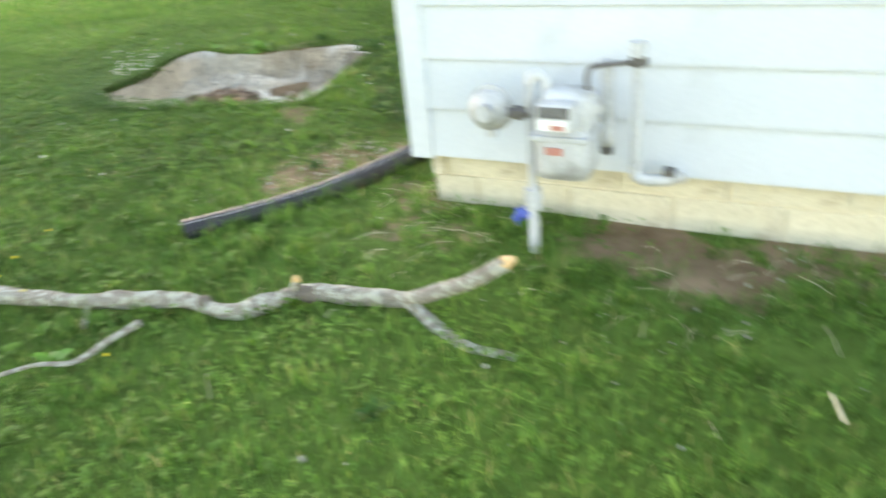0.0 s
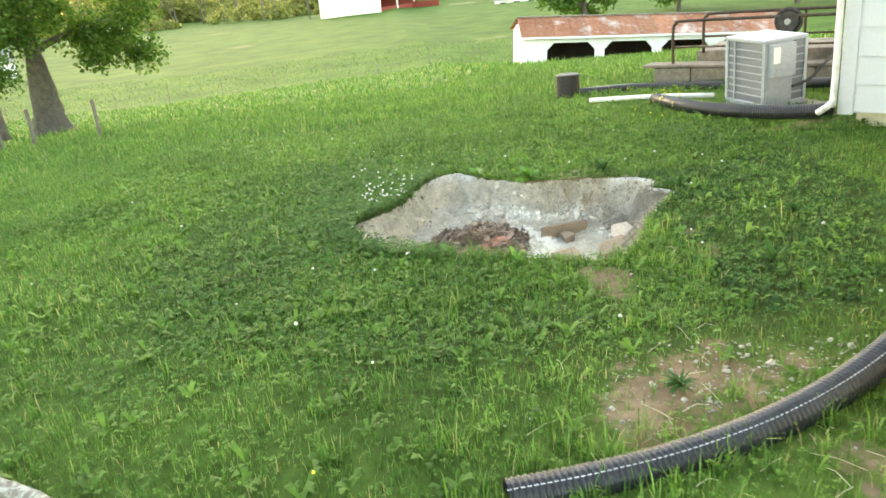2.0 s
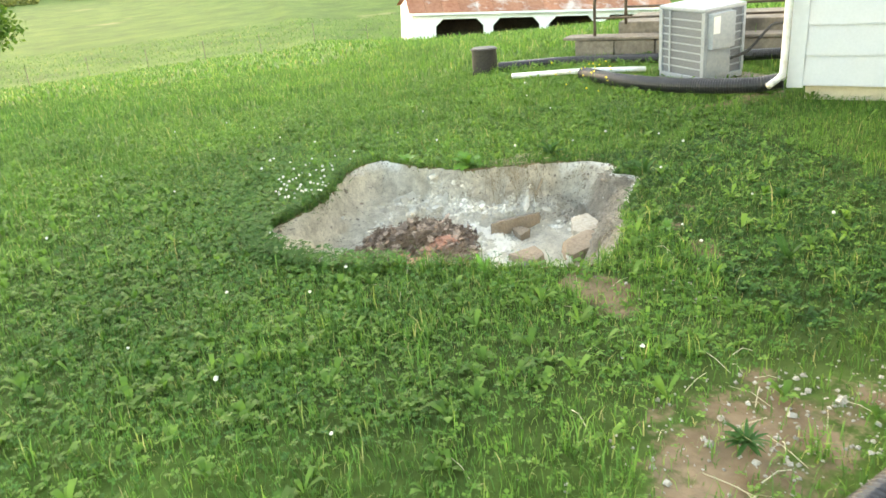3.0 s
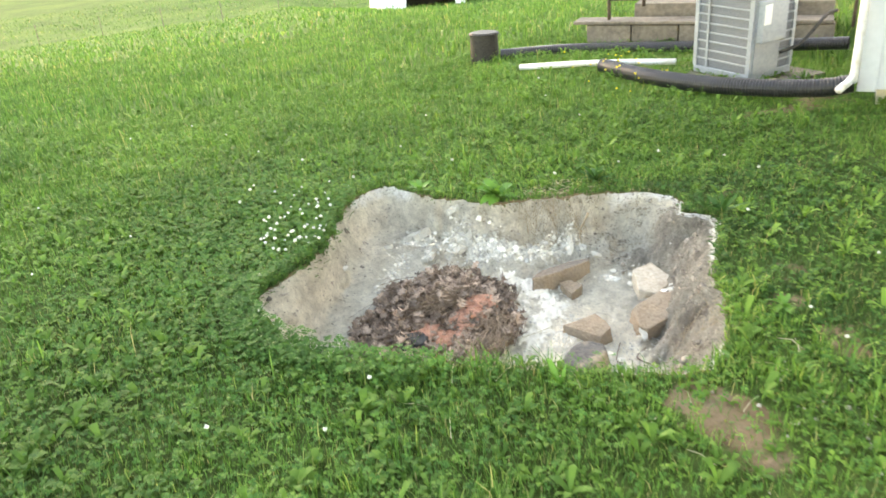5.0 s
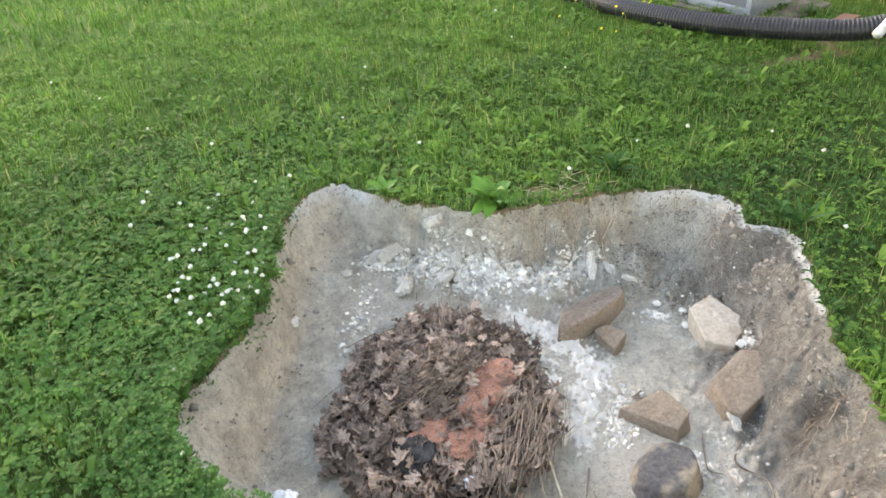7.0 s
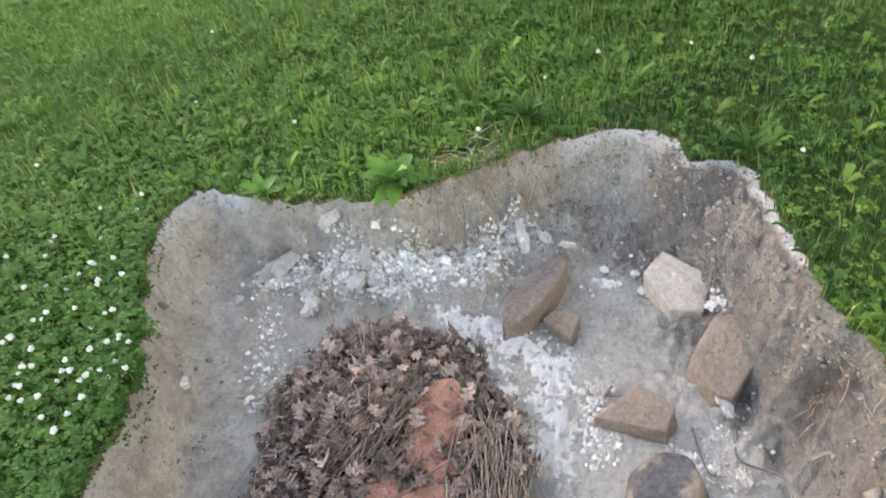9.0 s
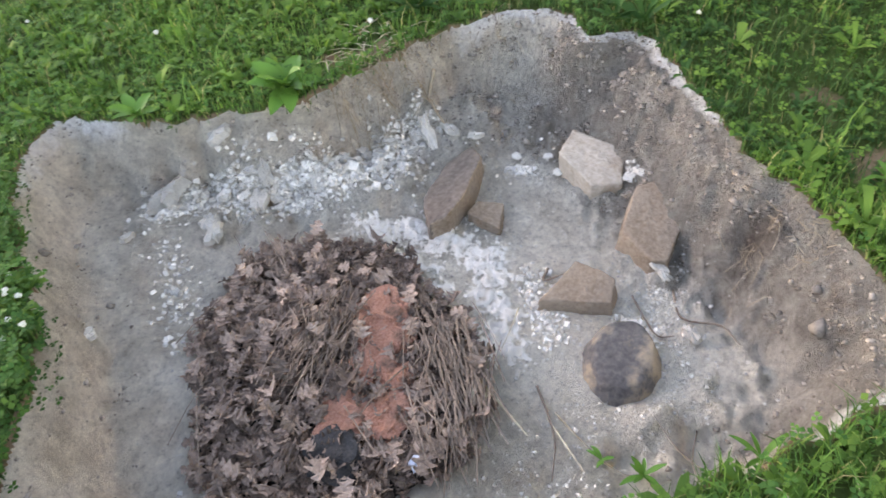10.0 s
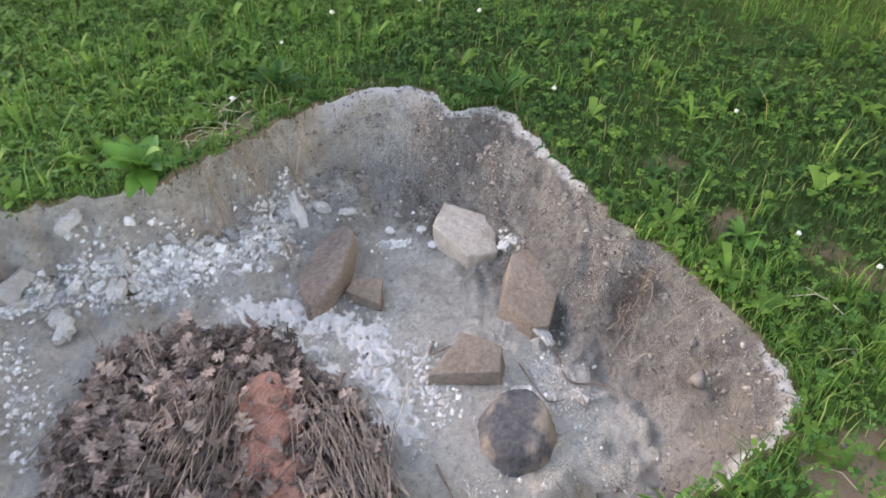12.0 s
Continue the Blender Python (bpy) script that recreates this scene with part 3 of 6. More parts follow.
def siding_board(length, name, parent, m, mat=SIDING):
    """A lapped board along x, its face towards -y: lower lip proud, with a small return."""
    prof = [(0.0, 0.0), (-0.024, 0.0), (-0.0245, 0.012), (-0.010, COURSE + 0.012), (0.0, COURSE + 0.012)]
    verts = [(x, py, pz) for x in (0, length) for py, pz in prof]
    n = len(prof)
    faces = [(k, k + n, (k + 1) % n + n, (k + 1) % n) for k in range(n)] + [tuple(range(n)), tuple(range(n, 2 * n))[::-1]]
    if name not in bpy.data.meshes:
        me = bpy.data.meshes.new(name)
        me.from_pydata(verts, [], faces)
        me.materials.append(mat)
    else:
        me = bpy.data.meshes[name]
    ob = new("siding_board", me)
    ob.parent = parent
    ob.matrix_basis = m
    return ob


def house():
    h = empty("house", HOUSE_M, "white house clad in lapped boards on a painted block foundation", "house")
    # near wing: x along its end wall, y away from the viewer; the back wing lies further in and stands out past it
    bm = boxes((0.03, 6, 0.0, 4.27, HOUSE_Z, HOUSE_TOP))
    core = part("wall", bm, TRIM, h)
    back = part("wall", boxes((-1.135, 6, 4.30, 9, HOUSE_Z - 0.1, HOUSE_TOP)), TRIM, h)
    # added roof, out of view on top of the heightened walls
    part("roof", boxes((-0.35, 6.3, -0.35, 4.2, HOUSE_TOP, HOUSE_TOP + 0.15), (-1.45, 6.3, 4.2, 9.3, HOUSE_TOP, HOUSE_TOP + 0.16)), BARN_GREY, h, "unseen grey roof slab with a plain overhang")
    for k in range(24):
        siding_board(5.9, "end_wall_board", core, pose(0.06, -0.001, HOUSE_Z + k * COURSE))
    for k in range(24):
        siding_board(4.2, "side_wall_board", core, pose(0.029, 4.22, HOUSE_Z + k * COURSE, 0, 0, -90))
    for k in range(24):
        siding_board(1.12, "back_wall_board", back, pose(-1.09, 4.299, HOUSE_Z - 0.1 + k * COURSE))
    for x, y, z in ((0.0, 0.0, HOUSE_Z - 0.012), (-1.165, 4.30, HOUSE_Z - 0.115)):
        bm = boxes((x - 0.028, x + 0.075, y - 0.034, y + 0.004, z, HOUSE_TOP), (x - 0.028, x + 0.004, y + 0.004, y + 0.085, z, HOUSE_TOP), bevel=0.005)
        part("corner_post", bm, TRIM, h, "white corner post, scuffed")
    # painted block foundation in two courses
    fnd = part("foundation", boxes((0.055, 6, 0.055, 4.2, -0.3, HOUSE_Z - 0.003), (-1.08, 6, 4.36, 9, -0.3, HOUSE_Z - 0.103)), MORTAR, h, "cream painted block foundation, stained with earth")
    bm = boxes((0, 0.392, 0, 0.06, 0, 0.188), bevel=0.006)
    me = bpy.data.meshes.new("block")
    bm.to_mesh(me)
    bm.free()
    me.materials.append(BLOCK)
    bm = boxes((0, 0.192, 0, 0.06, 0, 0.188), bevel=0.006)
    half = bpy.data.meshes.new("half_block")
    bm.to_mesh(half)
    bm.free()
    half.materials.append(BLOCK)
    for row in range(3):
        z = HOUSE_Z + 0.095 - (row + 1) * 0.198 - (0.002 if row else 0)
        low = Matrix.Diagonal((1, 1, 0.5, 1)) if row == 0 else Matrix.Identity(4)
        x = 0.04
        if row % 2:
            ob = new("block", half)
            ob.parent, ob.matrix_basis = fnd, pose(x, 0.045 + RND.uniform(-0.003, 0.003), z) @ low
            x += 0.2
        while x < 5:
            ob = new("block", me)
            ob.parent, ob.matrix_basis = fnd, pose(x, 0.045 + RND.uniform(-0.004, 0.004), z, 0, RND.uniform(-0.3, 0.3)) @ low
            x += 0.4
        y = 0.36
        while y < 4:
            ob = new("block", me)
            ob.parent, ob.matrix_basis = fnd, pose(0.038, y + (0.2 if row % 2 else 0.0) + 0.05, z, 0, 0, -90) @ low
            y += 0.4
    # downspout on the back wing's corner
    pts = spline([(-1.215, 4.22, HOUSE_TOP - 0.1), (-1.215, 4.22, 1.5), (-1.215, 4.22, HOUSE_Z + 0.06), (-1.225, 4.19, HOUSE_Z - 0.02), (-1.285, 4.09, HOUSE_Z - 0.07)], 6)
    part("downspout", tube(pts, 0.024, 10), WHITE_PVC, h, "white downspout ending in an elbow", True)
    return h


house()


def house_xy(x, y, z=0.0):
    return HOUSE_M @ Vector((x, y, z))


def over_house(x, y):
    lx = (x - C0.x) * D1.x + (y - C0.y) * D1.y
    ly = (x - C0.x) * D2.x + (y - C0.y) * D2.y
    return ((lx > 0.0) & (ly > 0.02)) | ((lx > -1.1) & (ly > 4.33))


# ---------------------------------------------------------------- things in the pit
def gz(x, y):
    return float(ground_z(np.array([x]), np.array([y]))[0])


def rock(label, foot, height, material, tilt=(0, 0), lean=14, crisp=16, seed=0, side=None, side_dir=(0, -1)):
    """A stone bounded by its foot's edges and a tilted top, worn round at its arrises; side: the look of one broken face."""
    cx, cy = sum(p[0] for p in foot) / len(foot), sum(p[1] for p in foot) / len(foot)
    n = len(foot)
    r = random.Random(seed)
    zc = height * 0.4
    planes = []
    for i in range(n):
        (ax, ay), (bx, by) = foot[i], foot[(i + 1) % n]
        nv = Vector((by - ay, ax - bx, 0)).normalized()
        dist = nv.dot(Vector((ax - cx, ay - cy, 0)))
        if dist < 0:
            nv, dist = -nv, -dist
        tip = radians(lean + r.uniform(-8, 8))
        planes.append((Vector((nv.x * math.cos(tip), nv.y * math.cos(tip), math.sin(tip))), dist * math.cos(tip) ))
    up = Vector((-tilt[0], -tilt[1], 1)).normalized()
    planes.append((up, (height - zc) * up.z))
    planes.append((Vector((0, 0, -1)), zc + 0.02))
    bm = bmesh.new()
    bmesh.ops.create_icosphere(bm, subdivisions=6, radius=1)
    for v in bm.verts:
        q = v.co.normalized()
        total = sum(max(0.0, q.dot(p) / d) ** crisp for p, d in planes)
        c = q * total ** (-1 / crisp)
        w = c * 16 + Vector((seed * 3.7, seed * 2, 0))
        k = noise.noise(w) * 0.005 + noise.noise(w * 2.7) * 0.0028 + noise.noise(w * 8) * 0.0009
        ledge = 0.001 * (1 if noise.noise(w * 0.7 + Vector((5, 5, 5))) > 0.12 else 0)
        v.co = c + q * (k - ledge)
    ob = part("rock", bm, material, smooth=True)
    if side:
        ob.data.materials.append(side)
        sd = Vector((side_dir[0], side_dir[1], 0)).normalized()
        for p in ob.data.polygons:
            if p.normal.dot(sd) > 0.5 and p.normal.z < 0.75:
                p.material_index = 1
    ob.location = (cx, cy, 0.85 * gz(cx, cy) + 0.15 * min(gz(x, y) for x, y in foot) + zc - 0.004)
    return tagged(ob, label, "rock", "rocks in the fire pit")


rock("flat angular pale sandstone rock lying on clay", [(0.72, -0.032), (0.828, -0.011), (0.852, -0.167), (0.735, -0.228), (0.675, -0.165)], 0.05, ROCK_PALE, (0.05, 0.12), 2, 44, seed=1)
rock("thick squared brown sandstone rock beside the pit bank", [(0.55, -0.325), (0.697, -0.271), (0.756, -0.31), (0.77, -0.411), (0.55, -0.461), (0.525, -0.43)], 0.068, ROCK, (0.12, 0.16), 3, 44, seed=2)
rock("long dark brown rock with a tan broken edge beside ash", [(0.295, 0.085), (0.385, 0.185), (0.565, 0.235), (0.635, 0.21), (0.60, 0.14), (0.46, 0.075), (0.34, 0.055)], 0.064, ROCK_BROWN, (0.05, -0.34), 6, 22, seed=3, side=ROCK, side_dir=(0.3, -1))
rock("small broken tan stone against a larger rock", [(0.415, 0.05), (0.465, 0.055), (0.495, -0.01), (0.425, -0.05)], 0.045, ROCK, (0.1, 0.1), 2, 40, seed=4)
rock("wedge of tan sandstone with a rust-brown edge", [(0.28, -0.272), (0.42, -0.285), (0.437, -0.395), (0.375, -0.42)], 0.055, ROCK, (0.25, 0.14), 0, 44, seed=5)
rock("round soot-blackened rock on the clay floor", [(0.2, -0.452), (0.157, -0.521), (0.201, -0.594), (0.282, -0.601), (0.347, -0.558), (0.365, -0.475), (0.322, -0.432), (0.251, -0.425)], 0.066, ROCK_DARK, (0.12, 0.04), 20, 9, seed=6)


def oak_leaf(length, seed):
    """A lobed leaf, curled, its base at the origin and its tip along +y."""
    r = random.Random(seed)
    k, verts, faces = 15, [], []
    bend, curl, twist = r.uniform(-0.4, 0.7), r.uniform(-0.6, 0.9), r.uniform(-0.8, 0.8)
    for i in range(k):
        t = i / (k - 1)
        w = length * 0.33 * math.sin(math.pi * min(1, t * 0.95 + 0.03)) ** 0.7 * (1.0 + 0.48 * math.cos(i * math.pi / 2 + 0.4)) * (0.3 if t < 0.15 else 1)
        y, z = length * t, length * bend * (t * (1 - t)) * 1.1
        for s in (-1, 0, 1):
            x = s * w * r.uniform(0.85, 1.15)
            zz = z + curl * x * x / length * 3 + twist * x * (t - 0.5) + r.uniform(-0.004, 0.004)
            verts.append((x, y + abs(s) * length * 0.06, zz))
    for i in range(k - 1):
        a, b = 3 * i, 3 * i + 3
        faces += [(a, a + 1, b + 1, b), (a + 1, a + 2, b + 2, b + 1)]
    return verts, faces


PILE = Vector((-0.145, 0.0, 0))
AX = Vector((0.526, 0.851, 0)).normalized()
AY = Vector((-AX.y, AX.x, 0))


def pile_r(x, y):
    u = (x - PILE.x) * AX.x + (y - PILE.y) * AX.y
    v = (x - PILE.x) * AY.x + (y - PILE.y) * AY.y
    a = np.arctan2(v, u)
    edge = 1 + 0.06 * np.sin(3 * a + 1) + 0.04 * np.sin(7 * a)
    return (np.abs(u / 0.435) ** 2.3 + np.abs(v / 0.355) ** 2.3) ** (1 / 2.2) / edge


def pile_z(x, y):
    r = pile_r(x, y)
    return ground_z(x, y) + 0.035 * np.clip(1 - r ** 2.2, 0, 1) ** 0.75 + 0.012 * wavy(x, y, 19, 0.4) * np.clip(1 - r, 0, 1)


RED_SPOTS = [(0.02, 0.0, 0.06), (-0.02, -0.06, 0.065), (-0.09, -0.09, 0.055), (-0.09, -0.15, 0.04), (0.06, -0.03, 0.035), (-0.22, -0.13, 0.06), (-0.17, -0.20, 0.055), (-0.28, -0.13, 0.03)]


def leaf_pile():
    top = empty("leaf_pile", pose(PILE.x, PILE.y, gz(PILE.x, PILE.y)), "heap of dead brown oak leaves over red burnt clay", "leaf pile")
    inv = Matrix.Translation(-top.location)
    # the heap under the leaves, near black so that the gaps look shaded
    n = 44
    us = np.linspace(-1, 1, n)
    gx, gy = np.meshgrid(PILE.x + us * 0.54, PILE.y + us * 0.54)
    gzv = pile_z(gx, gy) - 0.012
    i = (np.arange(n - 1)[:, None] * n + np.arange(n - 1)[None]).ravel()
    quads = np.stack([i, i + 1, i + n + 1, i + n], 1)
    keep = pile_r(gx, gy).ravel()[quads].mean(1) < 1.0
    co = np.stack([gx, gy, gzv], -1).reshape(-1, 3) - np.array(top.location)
    mesh_ob("mound", co.tolist(), quads[keep].tolist(), GAP_SHADE, top, "heap under the leaves, blackened as painted shade in the gaps", True)
    # lumps of red clay showing through
    for k, (x, y, r) in enumerate(RED_SPOTS):
        bm = bmesh.new()
        bmesh.ops.create_icosphere(bm, subdivisions=3, radius=1)
        for v in bm.verts:
            q = v.co * 2.2 + Vector((k * 3.1, 0, 0))
            v.co *= 1 + 0.5 * noise.noise(q) + 0.3 * noise.noise(q * 4.5)
            v.co = Vector((v.co.x * r, v.co.y * r, v.co.z * 0.016))
        ob = part("clay_lump", bm, RED_CLAY, top, "orange-red burnt clay lump")
        ob.location = Vector((x, y, float(pile_z(np.array([x]), np.array([y]))[0]) + 0.010)) - top.location
    # leaves: the upper ones singly, the rest as one mass
    kinds = []
    for s in range(8):
        v, f = oak_leaf(0.068, 40 + s)
        me = bpy.data.meshes.new("leaf")
        me.from_pydata(v, [], f)
        me.materials.append(OAK)
        kinds.append(me)
    r = random.Random(11)

    def spot():
        while True:
            x, y = PILE.x + r.uniform(-0.55, 0.55), PILE.y + r.uniform(-0.56, 0.56)
            q = float(pile_r(np.array([x]), np.array([y]))[0])
            if q < 0.9:
                return x, y, q

    def free_of_red(x, y, keep):
        return all(math.hypot(x - a, y - b) > c * 0.85 for a, b, c in RED_SPOTS) or r.random() < keep

    made = 0
    while made < 300:
        x, y, q = spot()
        if not free_of_red(x, y, 0.35):
            continue
        ob = new("leaf", kinds[r.randrange(8)])
        ob.parent = top
        z = float(pile_z(np.array([x]), np.array([y]))[0]) + r.uniform(0.012, 0.036)
        ob.matrix_basis = inv @ pose(x, y, z, r.gauss(0, 26), r.gauss(0, 26), r.uniform(0, 360)) @ Matrix.Scale(r.uniform(0.5, 0.95), 4)
        made += 1
    verts, faces, made = [], [], 0
    sets = [oak_leaf(0.062, 90 + s) for s in range(10)]
    while made < 2300:
        x, y, q = spot()
        if not free_of_red(x, y, 0.22):
            continue
        z = float(pile_z(np.array([x]), np.array([y]))[0]) + r.uniform(-0.004, 0.018)
        m = inv @ pose(x, y, z, r.gauss(0, 30), r.gauss(0, 30), r.uniform(0, 360)) @ Matrix.Scale(r.uniform(0.35, 0.8), 4)
        v, f = sets[r.randrange(10)]
        o = len(verts)
        verts += [tuple(m @ Vector(p)) for p in v]
        faces += [tuple(a + o for a in g) for g in f]
        made += 1
    tagged(mesh_ob("leaf_litter", verts, faces, OAK_MASS, top, "matted dead oak leaves"), kind="stuff")
    # swathes of dry stems
    bm = bmesh.new()
    for cx, cy, sx, sy, ang, count in ((0.03, -0.24, 0.08, 0.12, 228, 110), (-0.13, 0.04, 0.09, 0.07, 204, 75), (-0.30, 0.05, 0.16, 0.2, 210, 14), (-0.10, -0.33, 0.12, 0.08, 232, 50), (0.0, 0.34, 0.1, 0.06, 240, 15)):
        for _ in range(count):
            x, y = r.gauss(cx, sx * 0.6), r.gauss(cy, sy * 0.6)
            if float(pile_r(np.array([x]), np.array([y]))[0]) > 0.98 or not free_of_red(x, y, 0.2):
                continue
            a, ln = radians(ang + r.gauss(0, 13)), r.uniform(0.07, 0.2)
            d = Vector((math.cos(a), math.sin(a), 0)) * ln * 0.5
            pts = []
            for t in (-1, 0, 1):
                px, py = x + d.x * t, y + d.y * t
                pts.append(Vector((px, py, float(pile_z(np.array([px]), np.array([py]))[0]) + 0.040 + (0.006 if t == 0 else 0) + r.uniform(-0.004, 0.006))) - top.location)
            tube(pts, r.uniform(0.0009, 0.0019), 3, bm, caps=False)
    tagged(part("stem_litter", bm, STRAW, top, "dry brown stems in swathes"), kind="stuff")
    for (x0, y0), (x1, y1), rad in (((0.03, -0.28), (-0.10, -0.38), 0.0035), ((0.02, -0.30), (-0.02, -0.46), 0.002), ((0.10, -0.26), (-0.03, -0.36), 0.0022)):
        pts = [Vector((x0 + (x1 - x0) * t, y0 + (y1 - y0) * t, float(pile_z(np.array([x0 + (x1 - x0) * t]), np.array([y0 + (y1 - y0) * t]))[0]) + 0.028)) - top.location for t in (0, 0.5, 1)]
        part("straw", tube(pts, rad, 5), PALE_STRAW, top, "pale broken straw")
    bm = bmesh.new()
    bmesh.ops.create_icosphere(bm, subdivisions=4, radius=0.06)
    for v in bm.verts:
        v.co *= 1 + 0.5 * noise.noise(v.co * 30)
        v.co.z *= 0.4
    ob = part("charred_lump", bm, CHAR, top, "black charred lump")
    ob.location = Vector((-0.30, -0.18, float(pile_z(np.array([-0.30]), np.array([-0.18]))[0]) + 0.012)) - top.location
    return top


leaf_pile()


def crumpled(name, label, category, x, y, size, material, flat=0.6, seed=0, lift=0.0, z=None, group=""):
    bm = bmesh.new()
    bmesh.ops.create_icosphere(bm, subdivisions=3, radius=size)
    for v in bm.verts:
        q = v.co / size
        v.co *= 1 + 0.55 * noise.noise(q * 2.1 + Vector((seed, 0, 0))) + 0.2 * noise.noise(q * 5)
        v.co.z *= flat
    ob = part(name, bm, material)
    ob.location = (x, y, (gz(x, y) if z is None else z) + lift)
    return tagged(ob, label, category, group)


crumpled("foil_scrap", "crumpled scrap of silver foil on the leaves", "litter", -0.21, -0.33, 0.018, FOIL, 0.8, 3, z=float(pile_z(np.array([-0.21]), np.array([-0.33]))[0]) + 0.02)
crumpled("white_cup_scrap", "crushed white scrap at the pit's edge", "litter", -0.66, -0.16, 0.03, LABEL, 0.5, 5, 0.012)


def blanket(name, line, width, height, material, label, category, seed):
    """A low patch along a line on the pit floor, ragged at its edges."""
    pts = np.array([(p.x, p.y) for p in spline([(a, b, 0) for a, b in line], 10)])
    lo, hi = pts.min(0) - width * 2, pts.max(0) + width * 2
    cell = 0.0045
    xs, ys = np.arange(lo[0], hi[0], cell), np.arange(lo[1], hi[1], cell)
    gx, gy = np.meshgrid(xs, ys)
    d = np.min(np.hypot(gx[..., None] - pts[:, 0], gy[..., None] - pts[:, 1]), -1)
    ragged = width * (1 + 0.5 * bumps(gx, gy, 22, seed) + 0.55 * bumps(gx, gy, 60, seed + 1) + 0.5 * bumps(gx, gy, 120, seed + 4))
    h = height * np.clip(1 - d / ragged, 0, 1) ** 0.5 * (0.6 + 0.5 * bumps(gx, gy, 60, seed + 2) + 0.5 * bumps(gx, gy, 125, seed + 3))
    base = np.maximum(ground_z(gx, gy), np.where(pile_r(gx, gy) < 1.0, pile_z(gx, gy) + 0.002, -9))
    z = base + h - 0.004
    w = len(xs)
    i = (np.arange(len(ys) - 1)[:, None] * w + np.arange(w - 1)[None]).ravel()
    quads = np.stack([i, i + 1, i + w + 1, i + w], 1)
    quads = quads[(d / ragged).ravel()[quads].mean(1) < 1.06]
    used, inv = np.unique(quads, return_inverse=True)
    co = np.stack([gx, gy, z], -1).reshape(-1, 3)[used]
    return tagged(mesh_ob(name, co.tolist(), inv.reshape(-1, 4).tolist(), material, smooth=True), label, category)


blanket("ash_patch", [(0.23, 0.24), (0.29, 0.15), (0.33, 0.05), (0.34, -0.07), (0.27, -0.13), (0.22, -0.20), (0.15, -0.27)], 0.056, 0.022, ASH, "spilled white wood ash on the clay floor", "ash", 0.5)
blanket("ash_patch", [(0.19, 0.10), (0.24, 0.02), (0.20, -0.04)], 0.03, 0.010, ASH, "thin grey-white ash crust over leaves", "ash", 2.5)

CHIP_BANDS = [((-0.10, 0.77), (0.21, 0.60), 0.045, 1300), ((0.19, 0.56), (0.41, 0.38), 0.07, 1900), ((0.40, 0.40), (0.64, 0.40), 0.06, 900), ((-0.14, 0.68), (-0.36, 0.22), 0.05, 260),
              ((0.36, -0.2), (0.22, -0.36), 0.04, 260), ((0.40, -0.58), (0.36, -0.44), 0.025, 160), ((0.645, 0.10), (0.69, 0.03), 0.012, 70), ((0.79, -0.22), (0.78, -0.25), 0.012, 40), ((0.05, 0.62), (0.45, 0.30), 0.05, 900)]


def clay_chips():
    r = random.Random(21)
    verts, faces = [], []
    jobs = [(a, b, w, n, 1.0) for a, b, w, n in CHIP_BANDS] + [((-0.6, -0.2), (0.8, 0.1), 0.33, 1500, 0.5), ((0.3, -0.5), (0.55, -0.45), 0.14, 500, 0.5), ((-0.35, -0.45), (0.4, -0.7), 0.12, 500, 0.5)]
    for a, b, w, n, size in jobs:
        for _ in range(n):
            t = r.random()
            x, y = a[0] + (b[0] - a[0]) * t + r.gauss(0, w * 0.6), a[1] + (b[1] - a[1]) * t + r.gauss(0, w * 0.6)
            if float(inside(np.array([x]), np.array([y]))[0]) < 0.02 or float(pile_r(np.array([x]), np.array([y]))[0]) < 1:
                continue
            s = size * 0.0031 * r.lognormvariate(0, 0.45)
            z = gz(x, y) + s * 0.3
            if z > 0.11 and r.random() < 0.75:
                continue
            m = pose(x, y, z, r.uniform(-40, 40), r.uniform(-40, 40), r.uniform(0, 360))
            o = len(verts)
            for sx, sy, sz in ((-1, -1, -.6), (1, -1, -.6), (1, 1, -.6), (-1, 1, -.6), (-.7, -.6, .6), (.6, -.8, .5), (.7, .6, .7), (-.8, .7, .5)):
                verts.append(tuple(m @ Vector((sx * s * r.uniform(0.7, 1.4), sy * s * r.uniform(0.7, 1.4), sz * s))))
            faces += [tuple(o + k for k in f) for f in ((3, 2, 1, 0), (4, 5, 6, 7), (0, 1, 5, 4), (1, 2, 6, 5), (2, 3, 7, 6), (3, 0, 4, 7))]
    tagged(mesh_ob("clay_chips", verts, faces, CHIP), "scatter of pale clay chips and grit", "chips", kind="stuff")


clay_chips()


def crust_slab(x, y, length, width, turn, lean, seed, thick=0.012):
    bm = bmesh.new()
    r = random.Random(seed)
    n = 19
    ring = []
    for k in range(n):
        a = 2 * math.pi * k / n
        rr = r.uniform(0.62, 1.18)
        ring.append((math.cos(a) * length / 2 * rr, math.sin(a) * width / 2 * rr))
    low = [bm.verts.new((px, py, 0)) for px, py in ring]
    top = [bm.verts.new((px * 0.92, py * 0.92, thick * r.uniform(0.7, 1.4))) for px, py in ring]
    mid = bm.verts.new((0, 0, thick * 1.3))
    for k in range(n):
        j = (k + 1) % n
        bm.faces.new((low[k], low[j], top[j], top[k]))
        bm.faces.new((top[k], top[j], mid))
    bm.faces.new(low[::-1])
    ob = part("clay_crust_slab", bm, CRUST)
    ob.matrix_world = pose(x, y, gz(x, y) + 0.004, 0, 0, turn) @ pose(0, 0, 0, 0, lean, 0)
    return tagged(ob, "loose grey slab of dried clay crust", "clay slab", "clay crust slabs in the pit")


